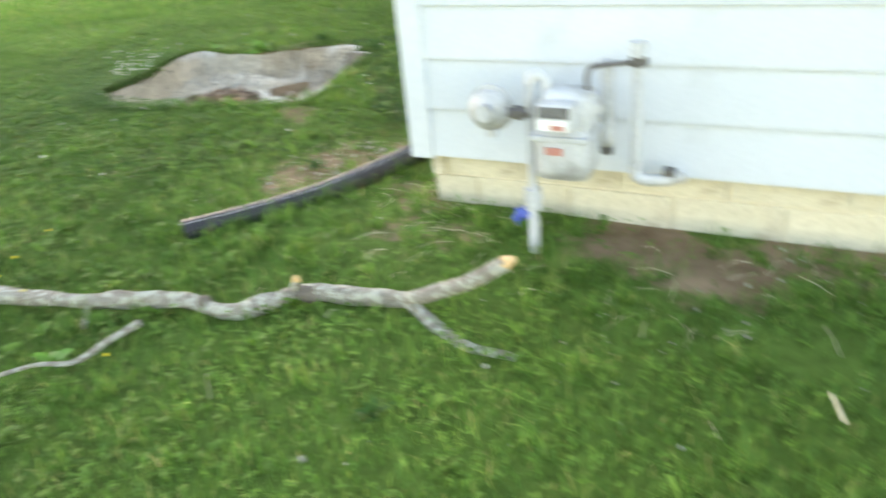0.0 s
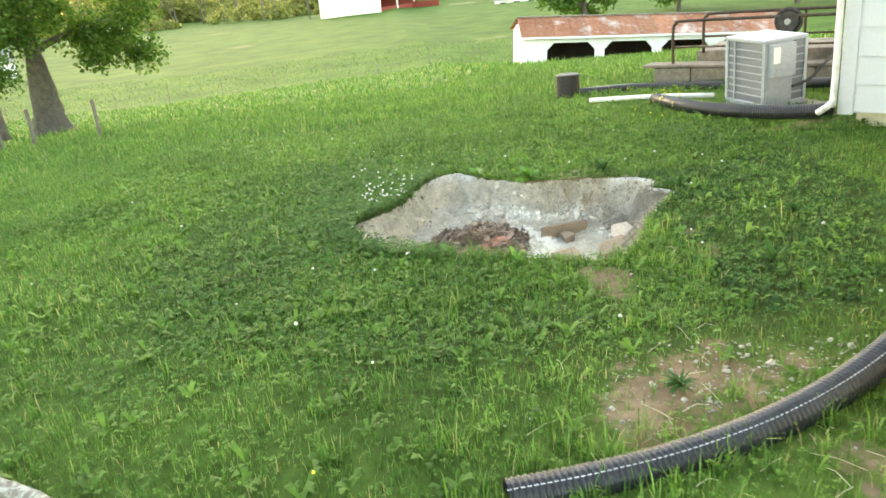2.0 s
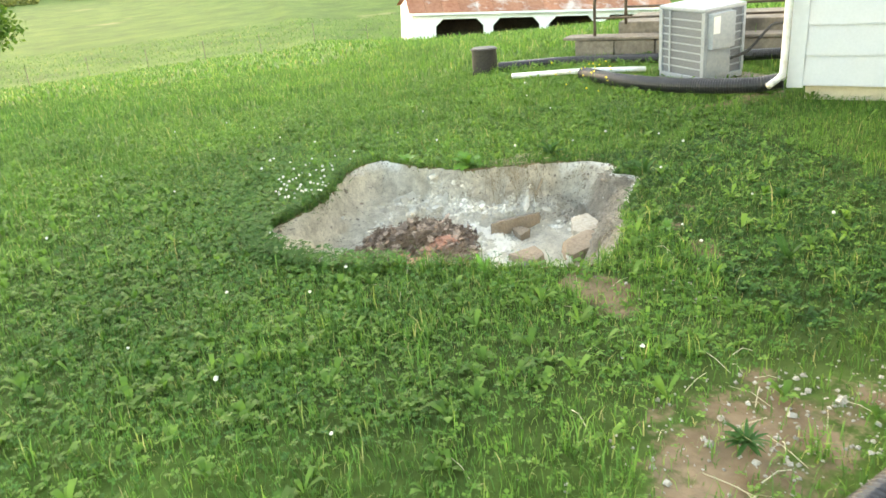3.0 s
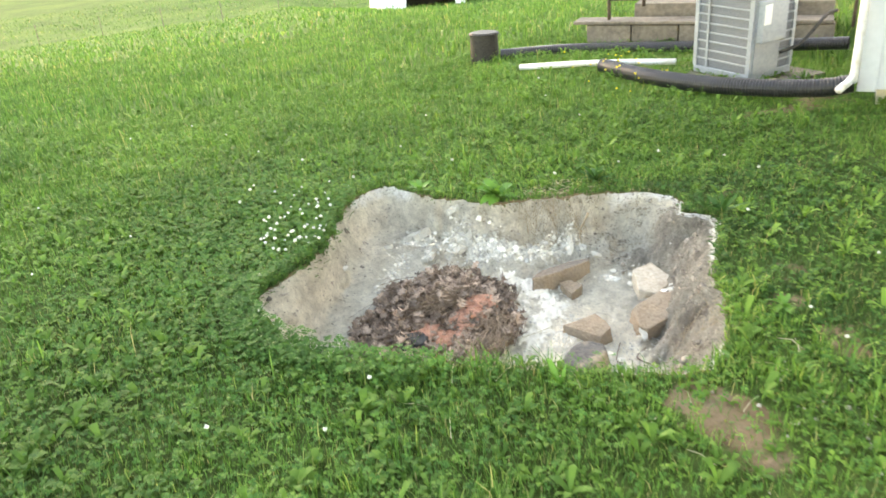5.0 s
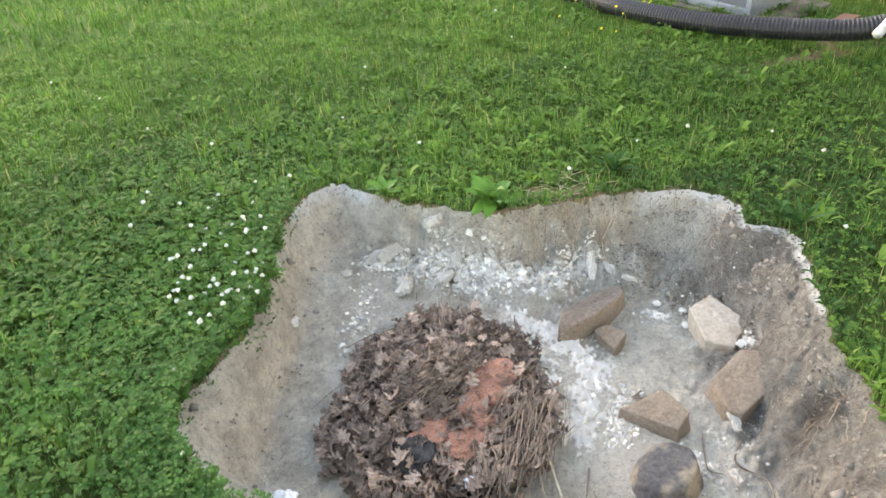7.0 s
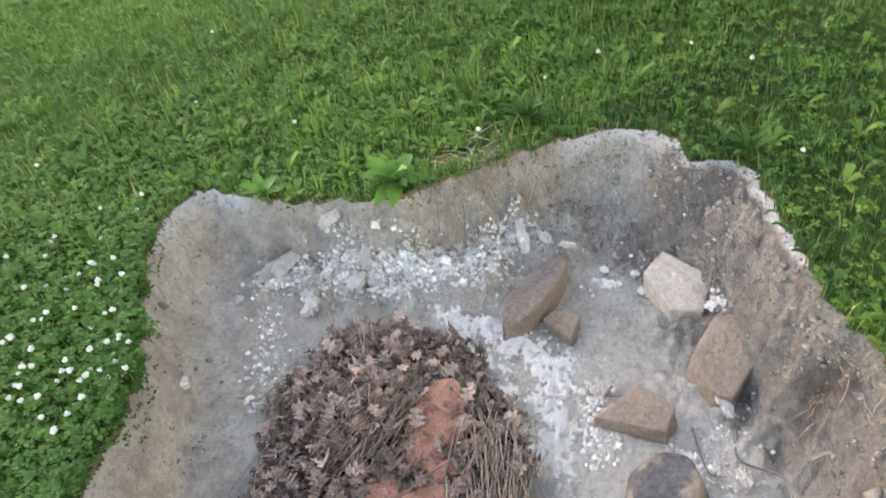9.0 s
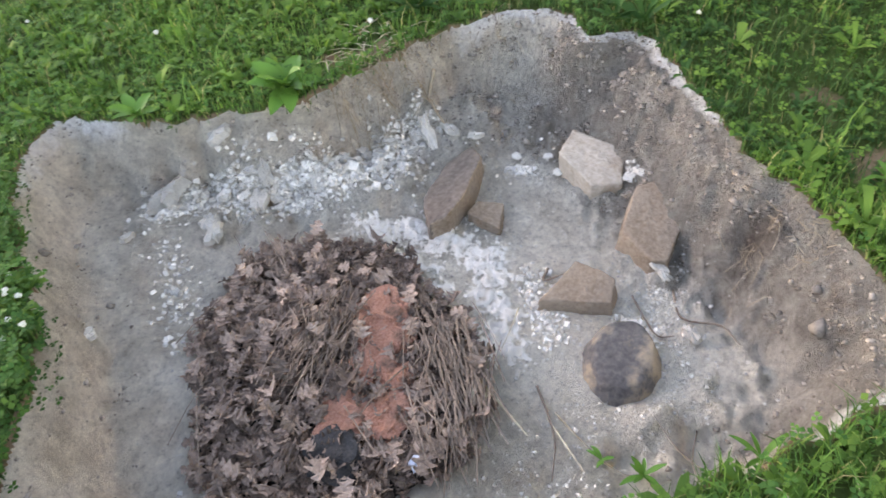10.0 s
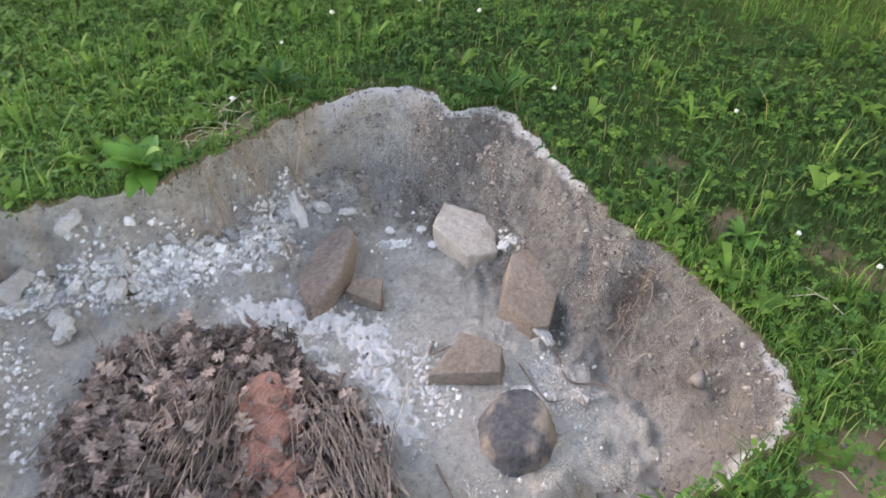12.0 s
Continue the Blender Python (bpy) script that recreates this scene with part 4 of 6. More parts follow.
for args in ((-0.20, 0.745, 0.05, 0.03, 10, 5, 3), (0.44, 0.46, 0.07, 0.04, 70, -20, 9, 0.016), (0.37, 0.47, 0.05, 0.03, 95, -20, 10, 0.014), (0.42, -0.60, 0.06, 0.035, 70, 5, 12), (-0.46, 0.46, 0.05, 0.03, 30, 4, 13)):
    crust_slab(*args)
for (xa, ya), (xb, yb), wide, thick in (((0.033, 0.750), (-0.10, 0.772), 0.055, 0.032), ((0.165, 0.668), (0.105, 0.705), 0.055, 0.02), ((0.188, 0.606), (0.168, 0.575), 0.04, 0.014), ((0.14, 0.58), (0.075, 0.52), 0.06, 0.014), ((0.01, 0.60), (-0.05, 0.608), 0.05, 0.02), ((0.18, 0.575), (0.152, 0.53), 0.035, 0.014), ((0.276, 0.50), (0.245, 0.45), 0.04, 0.014),
                                         ((0.631, 0.40), (0.576, 0.31), 0.04, 0.018), ((0.649, 0.342), (0.644, 0.264), 0.032, 0.016), ((0.657, 0.253), (0.695, 0.214), 0.022, 0.012), ((0.0, 0.60), (-0.07, 0.55), 0.055, 0.02), ((0.54, -0.42), (0.532, -0.485), 0.03, 0.008)):
    rise = gz(xb, yb) - gz(xa, ya)
    run = math.hypot(xb - xa, yb - ya)
    crust_slab((xa + xb) / 2, (ya + yb) / 2, math.hypot(run, rise), wide, math.degrees(math.atan2(yb - ya, xb - xa)), -math.degrees(math.atan2(rise, run)), int(1000 * abs(xa)) + 7, thick)
rs = random.Random(41)
for k in range(34):
    t = rs.random()
    sx, sy = -0.12 + 0.75 * t + rs.gauss(0, 0.03), 0.80 - 0.42 * min(1.0, t * 1.25) + rs.gauss(0, 0.035)
    if float(inside(np.array([sx]), np.array([sy]))[0]) > 0.05:
        crust_slab(sx, sy, rs.uniform(0.025, 0.06), rs.uniform(0.015, 0.03), rs.uniform(0, 180), rs.uniform(-18, 12), 60 + k, rs.uniform(0.006, 0.014))


def twig(pts, radius, label, material=STRAW, group="twigs in the pit", n=6):
    path = spline([(x, y, gz(x, y) + dz) for x, y, dz in pts], 5)
    ob = part("twig", tube(path, lambda t: radius * (1 - 0.6 * t), n, wobble=0.2), material, smooth=True)
    return tagged(ob, label, "twig", group)


def grit(name, count, seed, keep, size, material, label, sink=0.2):
    """Many small angular crumbs lying on the pit's surface."""
    r = np.random.default_rng(seed)
    x, y = r.uniform(-0.9, 1.15, count), r.uniform(-1.05, 1.1, count)
    ok = (r.random(count) < keep(x, y)) & (inside(x, y) > 0.008) & (pile_r(x, y) > 1.0)
    x, y = x[ok], y[ok]
    n = len(x)
    s = size * r.lognormal(0, 0.5, n)
    shape = np.array([(1, 0, 0), (0, 1, 0), (-1, 0, 0), (0, -1, 0), (0, 0, 0.8), (0, 0, -0.6)], float)
    v = shape[None] * r.uniform(0.5, 1.4, (n, 6, 3)) + r.normal(0, 0.2, (n, 6, 3))
    a = r.uniform(0, 6.28, n)
    c, d = np.cos(a)[:, None], np.sin(a)[:, None]
    v = np.stack([v[..., 0] * c - v[..., 1] * d, v[..., 0] * d + v[..., 1] * c, v[..., 2]], -1) * s[:, None, None]
    v += np.stack([x, y, ground_z(x, y) + s * sink], 1)[:, None]
    o = np.arange(n)[:, None] * 6
    f = np.concatenate([o + np.array([t]) for t in ((0, 1, 4), (1, 2, 4), (2, 3, 4), (3, 0, 4), (1, 0, 5), (2, 1, 5), (3, 2, 5), (0, 3, 5))], 1).reshape(-1, 3)
    return tagged(np_mesh(name, v.reshape(-1, 3), f, material), label, "crumbs", kind="stuff")


def bank_share(x, y):
    d = inside(x, y)
    wide = 0.16 + 0.2 * step(x, 0.5, 0.8)
    return np.clip(1.1 - d / wide, 0, 1) * np.clip(0.55 + 0.6 * bumps(x, y, 12, 9), 0.05, 1) * (0.25 + 0.75 * step(x, 0.1, 0.5))


grit("soil_crumbs", 40000, 301, bank_share, 0.0034, CRUMB, "crumbled brown topsoil on the pit's banks")
grit("soil_crumbs", 12000, 302, bank_share, 0.0052, CRUMB, "larger clods of dry soil on the banks")
grit("clay_grit", 22000, 303, lambda a, b: np.clip(0.3 + 0.5 * bumps(a, b, 7, 4), 0, 1) * step(inside(a, b), 0.12, 0.3), 0.0022, CHIP, "fine pale grit strewn on the clay floor")


def ash_share(x, y):
    """How thickly ash specks lie: about the spill beside the leaf heap and past the dark rock."""
    near = np.full(np.shape(x), 9.0)
    for ax, ay in ((0.23, 0.24), (0.31, 0.12), (0.34, -0.02), (0.27, -0.14), (0.2, -0.24), (0.22, -0.36), (0.38, -0.5)):
        near = np.minimum(near, np.hypot(x - ax, y - ay))
    return np.exp(-(near / 0.075) ** 2)


grit("ash_specks", 16000, 305, ash_share, 0.0026, ASH, "white ash specks scattered on the clay")


def root_fibres():
    """Dry roots hanging out of the broken bank."""
    r = random.Random(71)
    bm = bmesh.new()
    for k in range(190):
        t = r.random()
        x, y = (0.40 + 0.34 * t + r.gauss(0, 0.02), 0.50 - 0.05 * t + r.gauss(0, 0.035)) if k < 120 else (0.95 + r.gauss(0, 0.06), 0.33 + r.gauss(0, 0.05)) if k < 140 else (0.66 + r.gauss(0, 0.05), -0.72 + r.gauss(0, 0.08))
        a, pts = r.uniform(0, 6.3), []
        for q in range(4):
            pts.append(Vector((x, y, gz(x, y) + 0.006 + 0.012 * r.random())))
            a += r.gauss(0, 0.7)
            x, y = x + math.cos(a) * 0.016, y + math.sin(a) * 0.016
        tube(pts, r.uniform(0.0005, 0.0013), 3, bm, caps=False)
    tagged(part("root_fibres", bm, ROOT), "tangle of dry pale roots in the broken bank", "roots", kind="stuff")


root_fibres()
twig([(0.735, 0.43, 0.012), (0.705, 0.425, 0.012), (0.685, 0.415, 0.012), (0.672, 0.392, 0.014), (0.66, 0.36, 0.012), (0.65, 0.31, 0.01)], 0.0075, "brown root running down the bank", ROOT)
for px, py, size in ((0.745, 0.02, 0.012), (0.715, -0.035, 0.014), (0.70, 0.10, 0.013), (0.675, 0.075, 0.01), (0.76, -0.235, 0.018), (0.775, -0.255, 0.012)):
    crumpled("ash_crumb", "small white crumb of ash on the clay", "ash", px, py, size, ASH, 0.5, int(px * 1000), 0.003, group="ash crumbs")
twig([(0.40, -0.22, 0.006), (0.36, -0.235, 0.012), (0.40, -0.275, 0.03)], 0.004, "short bent twig beside a rock")
twig([(0.45, -0.43, 0.005), (0.40, -0.50, 0.008), (0.38, -0.54, 0.012), (0.40, -0.57, 0.008)], 0.003, "thin forked twig on pale clay")
twig([(0.52, -0.50, 0.005), (0.45, -0.56, 0.01), (0.48, -0.64, 0.007), (0.44, -0.70, 0.01)], 0.0035, "thin brown twig on the clay floor")
twig([(0.25, -0.24, 0.02), (0.17, -0.27, 0.025), (0.08, -0.30, 0.03)], 0.002, "grey stem across the ash", PALE_STRAW)
twig([(0.10, -0.40, 0.005), (0.02, -0.50, 0.012), (-0.06, -0.55, 0.02)], 0.003, "dry stem beside the leaf heap")
twig([(0.05, -0.46, 0.005), (-0.02, -0.60, 0.02)], 0.002, "thin dry stalk on the clay", PALE_STRAW)
twig([(0.22, -0.72, 0.004), (0.14, -0.75, 0.02), (0.08, -0.79, 0.03)], 0.002, "thin stalk near the front bank")


# ---------------------------------------------------------------- fallen branch, pipes, meter
def fallen_branch():
    top = empty("fallen_branch", pose(0, 0, 0), "long fallen grey branch with pale lichen, forked and freshly broken", "branch")
    trunk = spline([(-3.25, -1.50, 0.235), (-2.51, -2.02, 0.26), (-1.98, -2.27, 0.29), (-1.49, -2.61, 0.285), (-1.02, -2.93, 0.27), (-0.73, -3.11, 0.27),
                    (-0.41, -3.29, 0.285), (-0.22, -3.45, 0.27), (0.01, -3.48, 0.30), (0.16, -3.57, 0.30), (0.36, -3.735, 0.315)], 9)
    part("stem", tube(trunk, lambda t: 0.0245 + 0.005 * min(1, t * 1.6) + 0.003 * math.sin(t * 37), 14, wobble=0.45), BRANCH_BARK, top, smooth=True)
    for name, pts, r0, r1 in (("limb", [(0.34, -3.72, 0.315), (0.50, -3.88, 0.42), (0.60, -3.98, 0.52)], 0.026, 0.023), ("limb", [(0.34, -3.72, 0.31), (0.405, -3.90, 0.27), (0.445, -4.0, 0.27), (0.50, -4.06, 0.268), (0.555, -4.115, 0.262)], 0.022, 0.018),
                              ("stub", [(-0.73, -3.11, 0.27), (-0.735, -3.20, 0.25), (-0.745, -3.255, 0.235)], 0.011, 0.006), ("stub", [(0.0, -3.475, 0.31), (0.0, -3.50, 0.345), (0.005, -3.51, 0.365)], 0.016, 0.013)):
        part(name, tube(spline(pts, 7), lambda t: r0 + (r1 - r0) * t, 12, wobble=0.3, seed=3), BRANCH_BARK, top, smooth=True)
    for p, d, r in (((0.60, -3.98, 0.52), (0.6, -0.6, 0.55), 0.022), ((0.005, -3.51, 0.366), (0.05, -0.2, 0.9), 0.0125)):
        bm = bmesh.new()
        d = Vector(d).normalized()
        bmesh.ops.create_cone(bm, cap_ends=True, segments=12, radius1=r, radius2=r * 0.45, depth=0.03, matrix=Matrix.Translation(Vector(p) + d * 0.012) @ d.to_track_quat("Z", "Y").to_matrix().to_4x4())
        for v in bm.verts:
            v.co += Vector((noise.noise(v.co * 60), noise.noise(v.co * 60 + Vector((9, 0, 0))), noise.noise(v.co * 60 + Vector((0, 9, 0))))) * 0.01
        part("broken_end", bm, FRESH_WOOD, top, "orange freshly broken wood")
    for x, y, z in ((0.03, -3.50, 0.302), (0.05, -3.51, 0.30), (-0.31, -3.37, 0.285)):
        bm = bmesh.new()
        bmesh.ops.create_icosphere(bm, subdivisions=2, radius=0.032)
        for v in bm.verts:
            v.co *= 1 + 0.4 * noise.noise(v.co * 40)
        ob = part("burl", bm, BARK_DARK, top, "dark bark knot", True)
        ob.location = (x, y, z)
    return top


fallen_branch()
stick = part("stick", tube(spline([(-1.035, -3.475, 0.255), (-0.875, -3.465, 0.26), (-0.745, -3.505, 0.26), (-0.635, -3.425, 0.265), (-0.535, -3.375, 0.275)], 7), lambda t: 0.006 + 0.008 * t, 9, wobble=0.35), BRANCH_BARK, smooth=True)
tagged(stick, "crooked grey stick lying in the grass", "stick")
chipw = part("wood_splinter", boxes((-0.004, 0.004, -0.05, 0.05, 0.0, 0.008), bevel=0.003), PALE_STRAW)
chipw.matrix_world = pose(1.19, -4.70, gz(1.19, -4.70) + 0.04, 6, 0, -24)
tagged(chipw, "pale flat splinter of wood in the grass", "splinter")


def corrugated(name, pts, radius, label, line=True, open_start=True):
    top = empty(name, pose(0, 0, 0), label, "drain pipe")
    path = spline(pts, 40)
    length = sum((b - a).length for a, b in zip(path, path[1:]))
    ridges = int(length / 0.019)
    n = ridges * 4 + 1
    # even steps along the curve
    cum = [0.0]
    for a, b in zip(path, path[1:]):
        cum.append(cum[-1] + (b - a).length)
    even, k = [], 0
    for i in range(n):
        s = length * i / (n - 1)
        while k < len(cum) - 2 and cum[k + 1] < s:
            k += 1
        even.append(path[k].lerp(path[k + 1], (s - cum[k]) / max(1e-9, cum[k + 1] - cum[k])))
    wave = (1.0, 1.0, 0.92, 0.92)
    counter = {"i": 0}

    def rad(_):
        counter["i"] += 1
        return radius * wave[(counter["i"] - 1) % 4]
    shell = tube(even, rad, 18, caps=False)
    part("hose", shell, BLACK_PIPE, top, smooth=False)
    part("bore", tube(even[:40] if open_start else even[-40:], radius * 0.86, 18, caps=False), BLACK_PIPE, top)
    # added black disc that stands for the darkness deep in the bore
    bmr = bmesh.new()
    d = (even[1] - even[0]).normalized()
    bmesh.ops.create_circle(bmr, cap_ends=True, segments=18, radius=radius * 0.86, matrix=Matrix.Translation(even[30]) @ d.to_track_quat("Z", "Y").to_matrix().to_4x4())
    part("bore_shade", bmr, CHAR, top)
    if line:
        bmw = bmesh.new()
        for i in range(0, n - 4, 4):
            c = even[i].lerp(even[i + 1], 0.5)
            d = (even[i + 2] - even[i]).normalized()
            side = d.cross(Vector((0, 0, 1))).normalized()
            up = side.cross(d)
            c = c + (up * 0.86 + side * 0.5).normalized() * radius * 1.004
            t = (up * -0.5 + side * 0.86).normalized()
            vs = [bmw.verts.new(c + d * a + t * b) for a, b in ((-0.0065, -0.0018), (0.0065, -0.0018), (0.0065, 0.0018), (-0.0065, 0.0018))]
            bmw.faces.new(vs)
        part("print_line", bmw, PIPE_LINE, top, "dashed white printed line")
    return top


corrugated("drain_pipe", [(-0.37, -2.66, 0.262), (-0.10, -2.64, 0.264), (0.20, -2.59, 0.268), (0.52, -2.50, 0.285), (0.86, -2.345, 0.31), (1.2, -2.12, 0.34), (1.75, -1.62, 0.35)], 0.056, "black corrugated plastic drain pipe lying on grass")
corrugated("drain_pipe", [(2.00, 2.75, 0.335), (2.05, 2.1, 0.36), (2.25, 1.55, 0.38), (2.55, 1.12, 0.41), (2.72, 0.98, 0.445)], 0.056, "black corrugated drain pipe joined to the downspout", line=False)
corrugated("drain_pipe", [(1.60, 3.98, 0.275), (2.1, 3.72, 0.30), (2.5, 3.35, 0.32), (3.2, 2.7, 0.35), (3.7, 2.1, 0.40)], 0.05, "black corrugated drain pipe running from a bucket", line=False)


def gas_meter():
    g = empty("gas_meter", HOUSE_M @ Matrix.Translation((0.022, 0, 0.012)), "grey domestic gas meter with pipes and a round regulator", "gas meter")
    ly = -0.27
    bm = boxes((0.605, 0.80, ly - 0.08, ly + 0.08, 0.565, 0.76), bevel=0.045)
    boxes((0.63, 0.80, ly - 0.06, ly + 0.07, 0.72, 0.88), bevel=0.035, bm=bm)
    body = part("body", bm, GALV, g, "light grey tin meter case", True)
    part("band", boxes((0.597, 0.808, ly - 0.087, ly + 0.087, 0.715, 0.735), bevel=0.006), GALV, body)
    part("index_box", boxes((0.635, 0.765, ly - 0.125, ly - 0.06, 0.765, 0.86), bevel=0.014), GALV, g)
    part("dial_window", boxes((0.648, 0.752, ly - 0.131, ly - 0.124, 0.815, 0.852), bevel=0.003), DIAL, g, "dark dial window")
    lab = part("label", boxes((0.645, 0.745, ly - 0.1305, ly - 0.1245, 0.772, 0.808)), LABEL, g, "white tag with red bar")
    part("bar", boxes((0.69, 0.735, ly - 0.133, ly - 0.1306, 0.776, 0.792)), RED_PRINT, lab, "red bar")
    part("tag", boxes((0.655, 0.715, ly - 0.0915, ly - 0.0865, 0.672, 0.698)), RED_PRINT, g, "faded red tag")
    for x in (0.632, 0.79):
        bm = cyl(bmesh.new(), (x, ly, 0.755), (x, ly, 0.87), 0.021)
        cyl(bm, (x, ly, 0.80), (x, ly, 0.835), 0.033, n=8)
        part("union", bm, GALV, g)
    # riser with stop valve and regulator on the inlet side
    bm = cyl(bmesh.new(), (0.582, ly - 0.02, 0.18), (0.582, ly - 0.02, 0.90), 0.0155)
    part("riser", bm, GALV, g)
    bm = cyl(bmesh.new(), (0.582, ly - 0.02, 0.43), (0.582, ly - 0.02, 0.51), 0.032, n=8)
    cyl(bm, (0.555, ly - 0.02, 0.47), (0.61, ly - 0.02, 0.47), 0.022)
    part("valve", bm, GALV, g)
    part("sleeve", cyl(bmesh.new(), (0.582, ly - 0.02, 0.17), (0.582, ly - 0.02, 0.40), 0.021), GALV, g)
    part("inlet_pipe", tube(spline([(0.582, ly - 0.02, 0.89), (0.588, ly - 0.015, 0.915), (0.61, ly, 0.92), (0.63, ly, 0.90), (0.632, ly, 0.86)], 6), 0.019, 12), GALV, g, smooth=True)
    part("outlet_pipe", tube(spline([(0.775, ly, 0.87), (0.777, ly, 0.925), (0.795, ly + 0.01, 0.95), (0.86, -0.235, 0.955), (0.925, -0.2, 0.955)], 6), 0.009, 12), DARK_METAL, g, smooth=True)
    part("side_pipe", tube(spline([(0.815, ly + 0.1, 0.95), (0.818, ly + 0.1, 0.82), (0.818, ly + 0.1, 0.65)], 4), 0.024, 12), GALV, g, smooth=True)
    part("side_cap", cyl(bmesh.new(), (0.818, ly + 0.1, 0.62), (0.818, ly + 0.1, 0.66), 0.022), DARK_METAL, g)
    reg = part("regulator", cyl(bmesh.new(), (0.435, ly - 0.05, 0.80), (0.435, ly + 0.03, 0.80), 0.070, 0.062, 28), GALV, g, "round grey pressure regulator", True)
    part("rim", cyl(bmesh.new(), (0.435, ly - 0.018, 0.80), (0.435, ly - 0.004, 0.80), 0.084, n=28), GALV, reg)
    part("cap", cyl(bmesh.new(), (0.435, ly - 0.085, 0.80), (0.435, ly - 0.05, 0.80), 0.03, n=16), GALV, reg)
    part("vent", cyl(bmesh.new(), (0.435, ly - 0.02, 0.70), (0.435, ly - 0.02, 0.735), 0.022, n=12), GALV, reg)
    bm = cyl(bmesh.new(), (0.50, ly - 0.02, 0.79), (0.585, ly - 0.02, 0.79), 0.017)
    cyl(bm, (0.525, ly - 0.02, 0.79), (0.555, ly - 0.02, 0.79), 0.026, n=6)
    part("nipple", bm, DARK_METAL, g)
    # the service line going into the wall
    part("house_pipe", cyl(bmesh.new(), (0.925, -0.20, 0.59), (0.925, -0.20, 1.0), 0.018), GALV, g)
    bm = cyl(bmesh.new(), (0.925, -0.20, 0.94), (0.925, -0.20, 0.97), 0.023, n=10)
    cyl(bm, (0.90, -0.20, 0.955), (0.955, -0.20, 0.955), 0.015, n=10)
    part("tee", bm, DARK_METAL, g)
    part("tee_cap", cyl(bmesh.new(), (0.925, -0.20, 0.98), (0.925, -0.20, 1.02), 0.027, n=12), GALV, g)
    part("elbow_pipe", tube(spline([(0.925, -0.20, 0.60), (0.93, -0.20, 0.56), (0.955, -0.20, 0.545), (1.0, -0.195, 0.545), (1.035, -0.17, 0.54), (1.05, -0.10, 0.52), (1.055, -0.03, 0.49), (1.055, 0.05, 0.47)], 6), 0.022, 12), GALV, g, smooth=True)
    part("shutoff", boxes((1.02, 1.06, -0.21, -0.17, 0.565, 0.59), bevel=0.006), DARK_METAL, g)
    return g


gas_meter()
p = house_xy(0.50, -0.12)
blue = crumpled("blue_cup", "small blue plastic scrap beside the foundation", "litter", p.x, p.y, 0.035, BLUE, 1.2, 8, 0.05)


# ---------------------------------------------------------------- behind the house
def condenser():
    u, v = Vector((-0.22, 0.975, 0)).normalized(), Vector((0.975, 0.22, 0)).normalized()
    m = Matrix(((v.x, u.x, 0, 2.58), (v.y, u.y, 0, 1.76), (0, 0, 1, 0.33), (0, 0, 0, 1))) @ pose(0, 0, 0, 1.5, -2.0, 0)
    c = empty("air_conditioner", m, "grey outdoor air conditioner with slatted sides, leaning slightly", "air conditioner")
    W, L, H = 0.42, 0.50, 0.56
    part("coil", boxes((0.012, W - 0.012, 0.012, L - 0.012, 0.02, H - 0.03)), AC_MESH, c, "dark finned coil")
    part("base_pan", boxes((0, W, 0, L, -0.02, 0.03), bevel=0.008), AC_GREY, c)
    part("top_cover", boxes((-0.006, W + 0.006, -0.006, L + 0.006, H - 0.035, H), bevel=0.012), AC_GREY, c)
    for x, y in ((0, 0), (W, 0), (0, L), (W, L)):
        part("corner_bar", boxes((x - 0.004 if x == 0 else x - 0.024, x + 0.024 if x == 0 else x + 0.004, y - 0.004 if y == 0 else y - 0.03, y + 0.03 if y == 0 else y + 0.004, 0.03, H - 0.035), bevel=0.004), AC_GREY, c)
    for k in range(1, 8):
        z = 0.03 + k * (H - 0.065) / 8
        part("slat", boxes((-0.006, 0.004, 0.03, L - 0.03, z - 0.005, z + 0.005)), AC_GREY, c)
        part("slat", boxes((0.27, W - 0.024, -0.006, 0.004, z - 0.005, z + 0.005)), AC_GREY, c)
    part("mullion", boxes((-0.007, 0.004, 0.37, 0.385, 0.03, H - 0.035)), AC_GREY, c)
    part("service_panel", boxes((0.024, 0.27, -0.010, 0.01, 0.03, H - 0.035), bevel=0.003), AC_GREY, c)
    part("valve_cover", boxes((0.03, 0.26, -0.06, -0.008, 0.25, 0.52), bevel=0.006), AC_GREY, c)
    part("label", boxes((0.035, 0.10, -0.063, -0.0605, 0.37, 0.50)), LABEL, c, "white paper label")
    part("conduit", tube(spline([(0.25, -0.03, 0.15), (0.36, -0.10, 0.2), (0.48, -0.14, 0.32), (0.62, -0.10, 0.36), (0.85, 0.0, 0.33)], 6), 0.012, 8), CHAR, c, "black cable conduit", True)
    return c


condenser()
pad = part("condenser_pad", boxes((-0.33, 0.33, -0.36, 0.36, 0, 0.05), bevel=0.01), CONCRETE)
pad.matrix_world = pose(2.80, 2.02, 0.265, 0, 0, 12)
tagged(pad, "weathered concrete pad under the air conditioner", "pad")
pvc = part("pvc_pipe", tube(spline([(1.50, 3.25, 0.30), (2.0, 2.85, 0.34), (2.45, 2.45, 0.36)], 4), 0.024, 10), WHITE_PVC, smooth=True)
tagged(pvc, "white plastic pipe lying along the ground", "pipe")
pvc2 = part("brick", boxes((-0.1, 0.1, -0.045, 0.045, 0, 0.06), bevel=0.006), BRICK_RED)
pvc2.matrix_world = pose(2.85, 1.35, 0.31, 0, 0, 20)
tagged(pvc2, "loose old red brick beside the drain pipe", "brick")


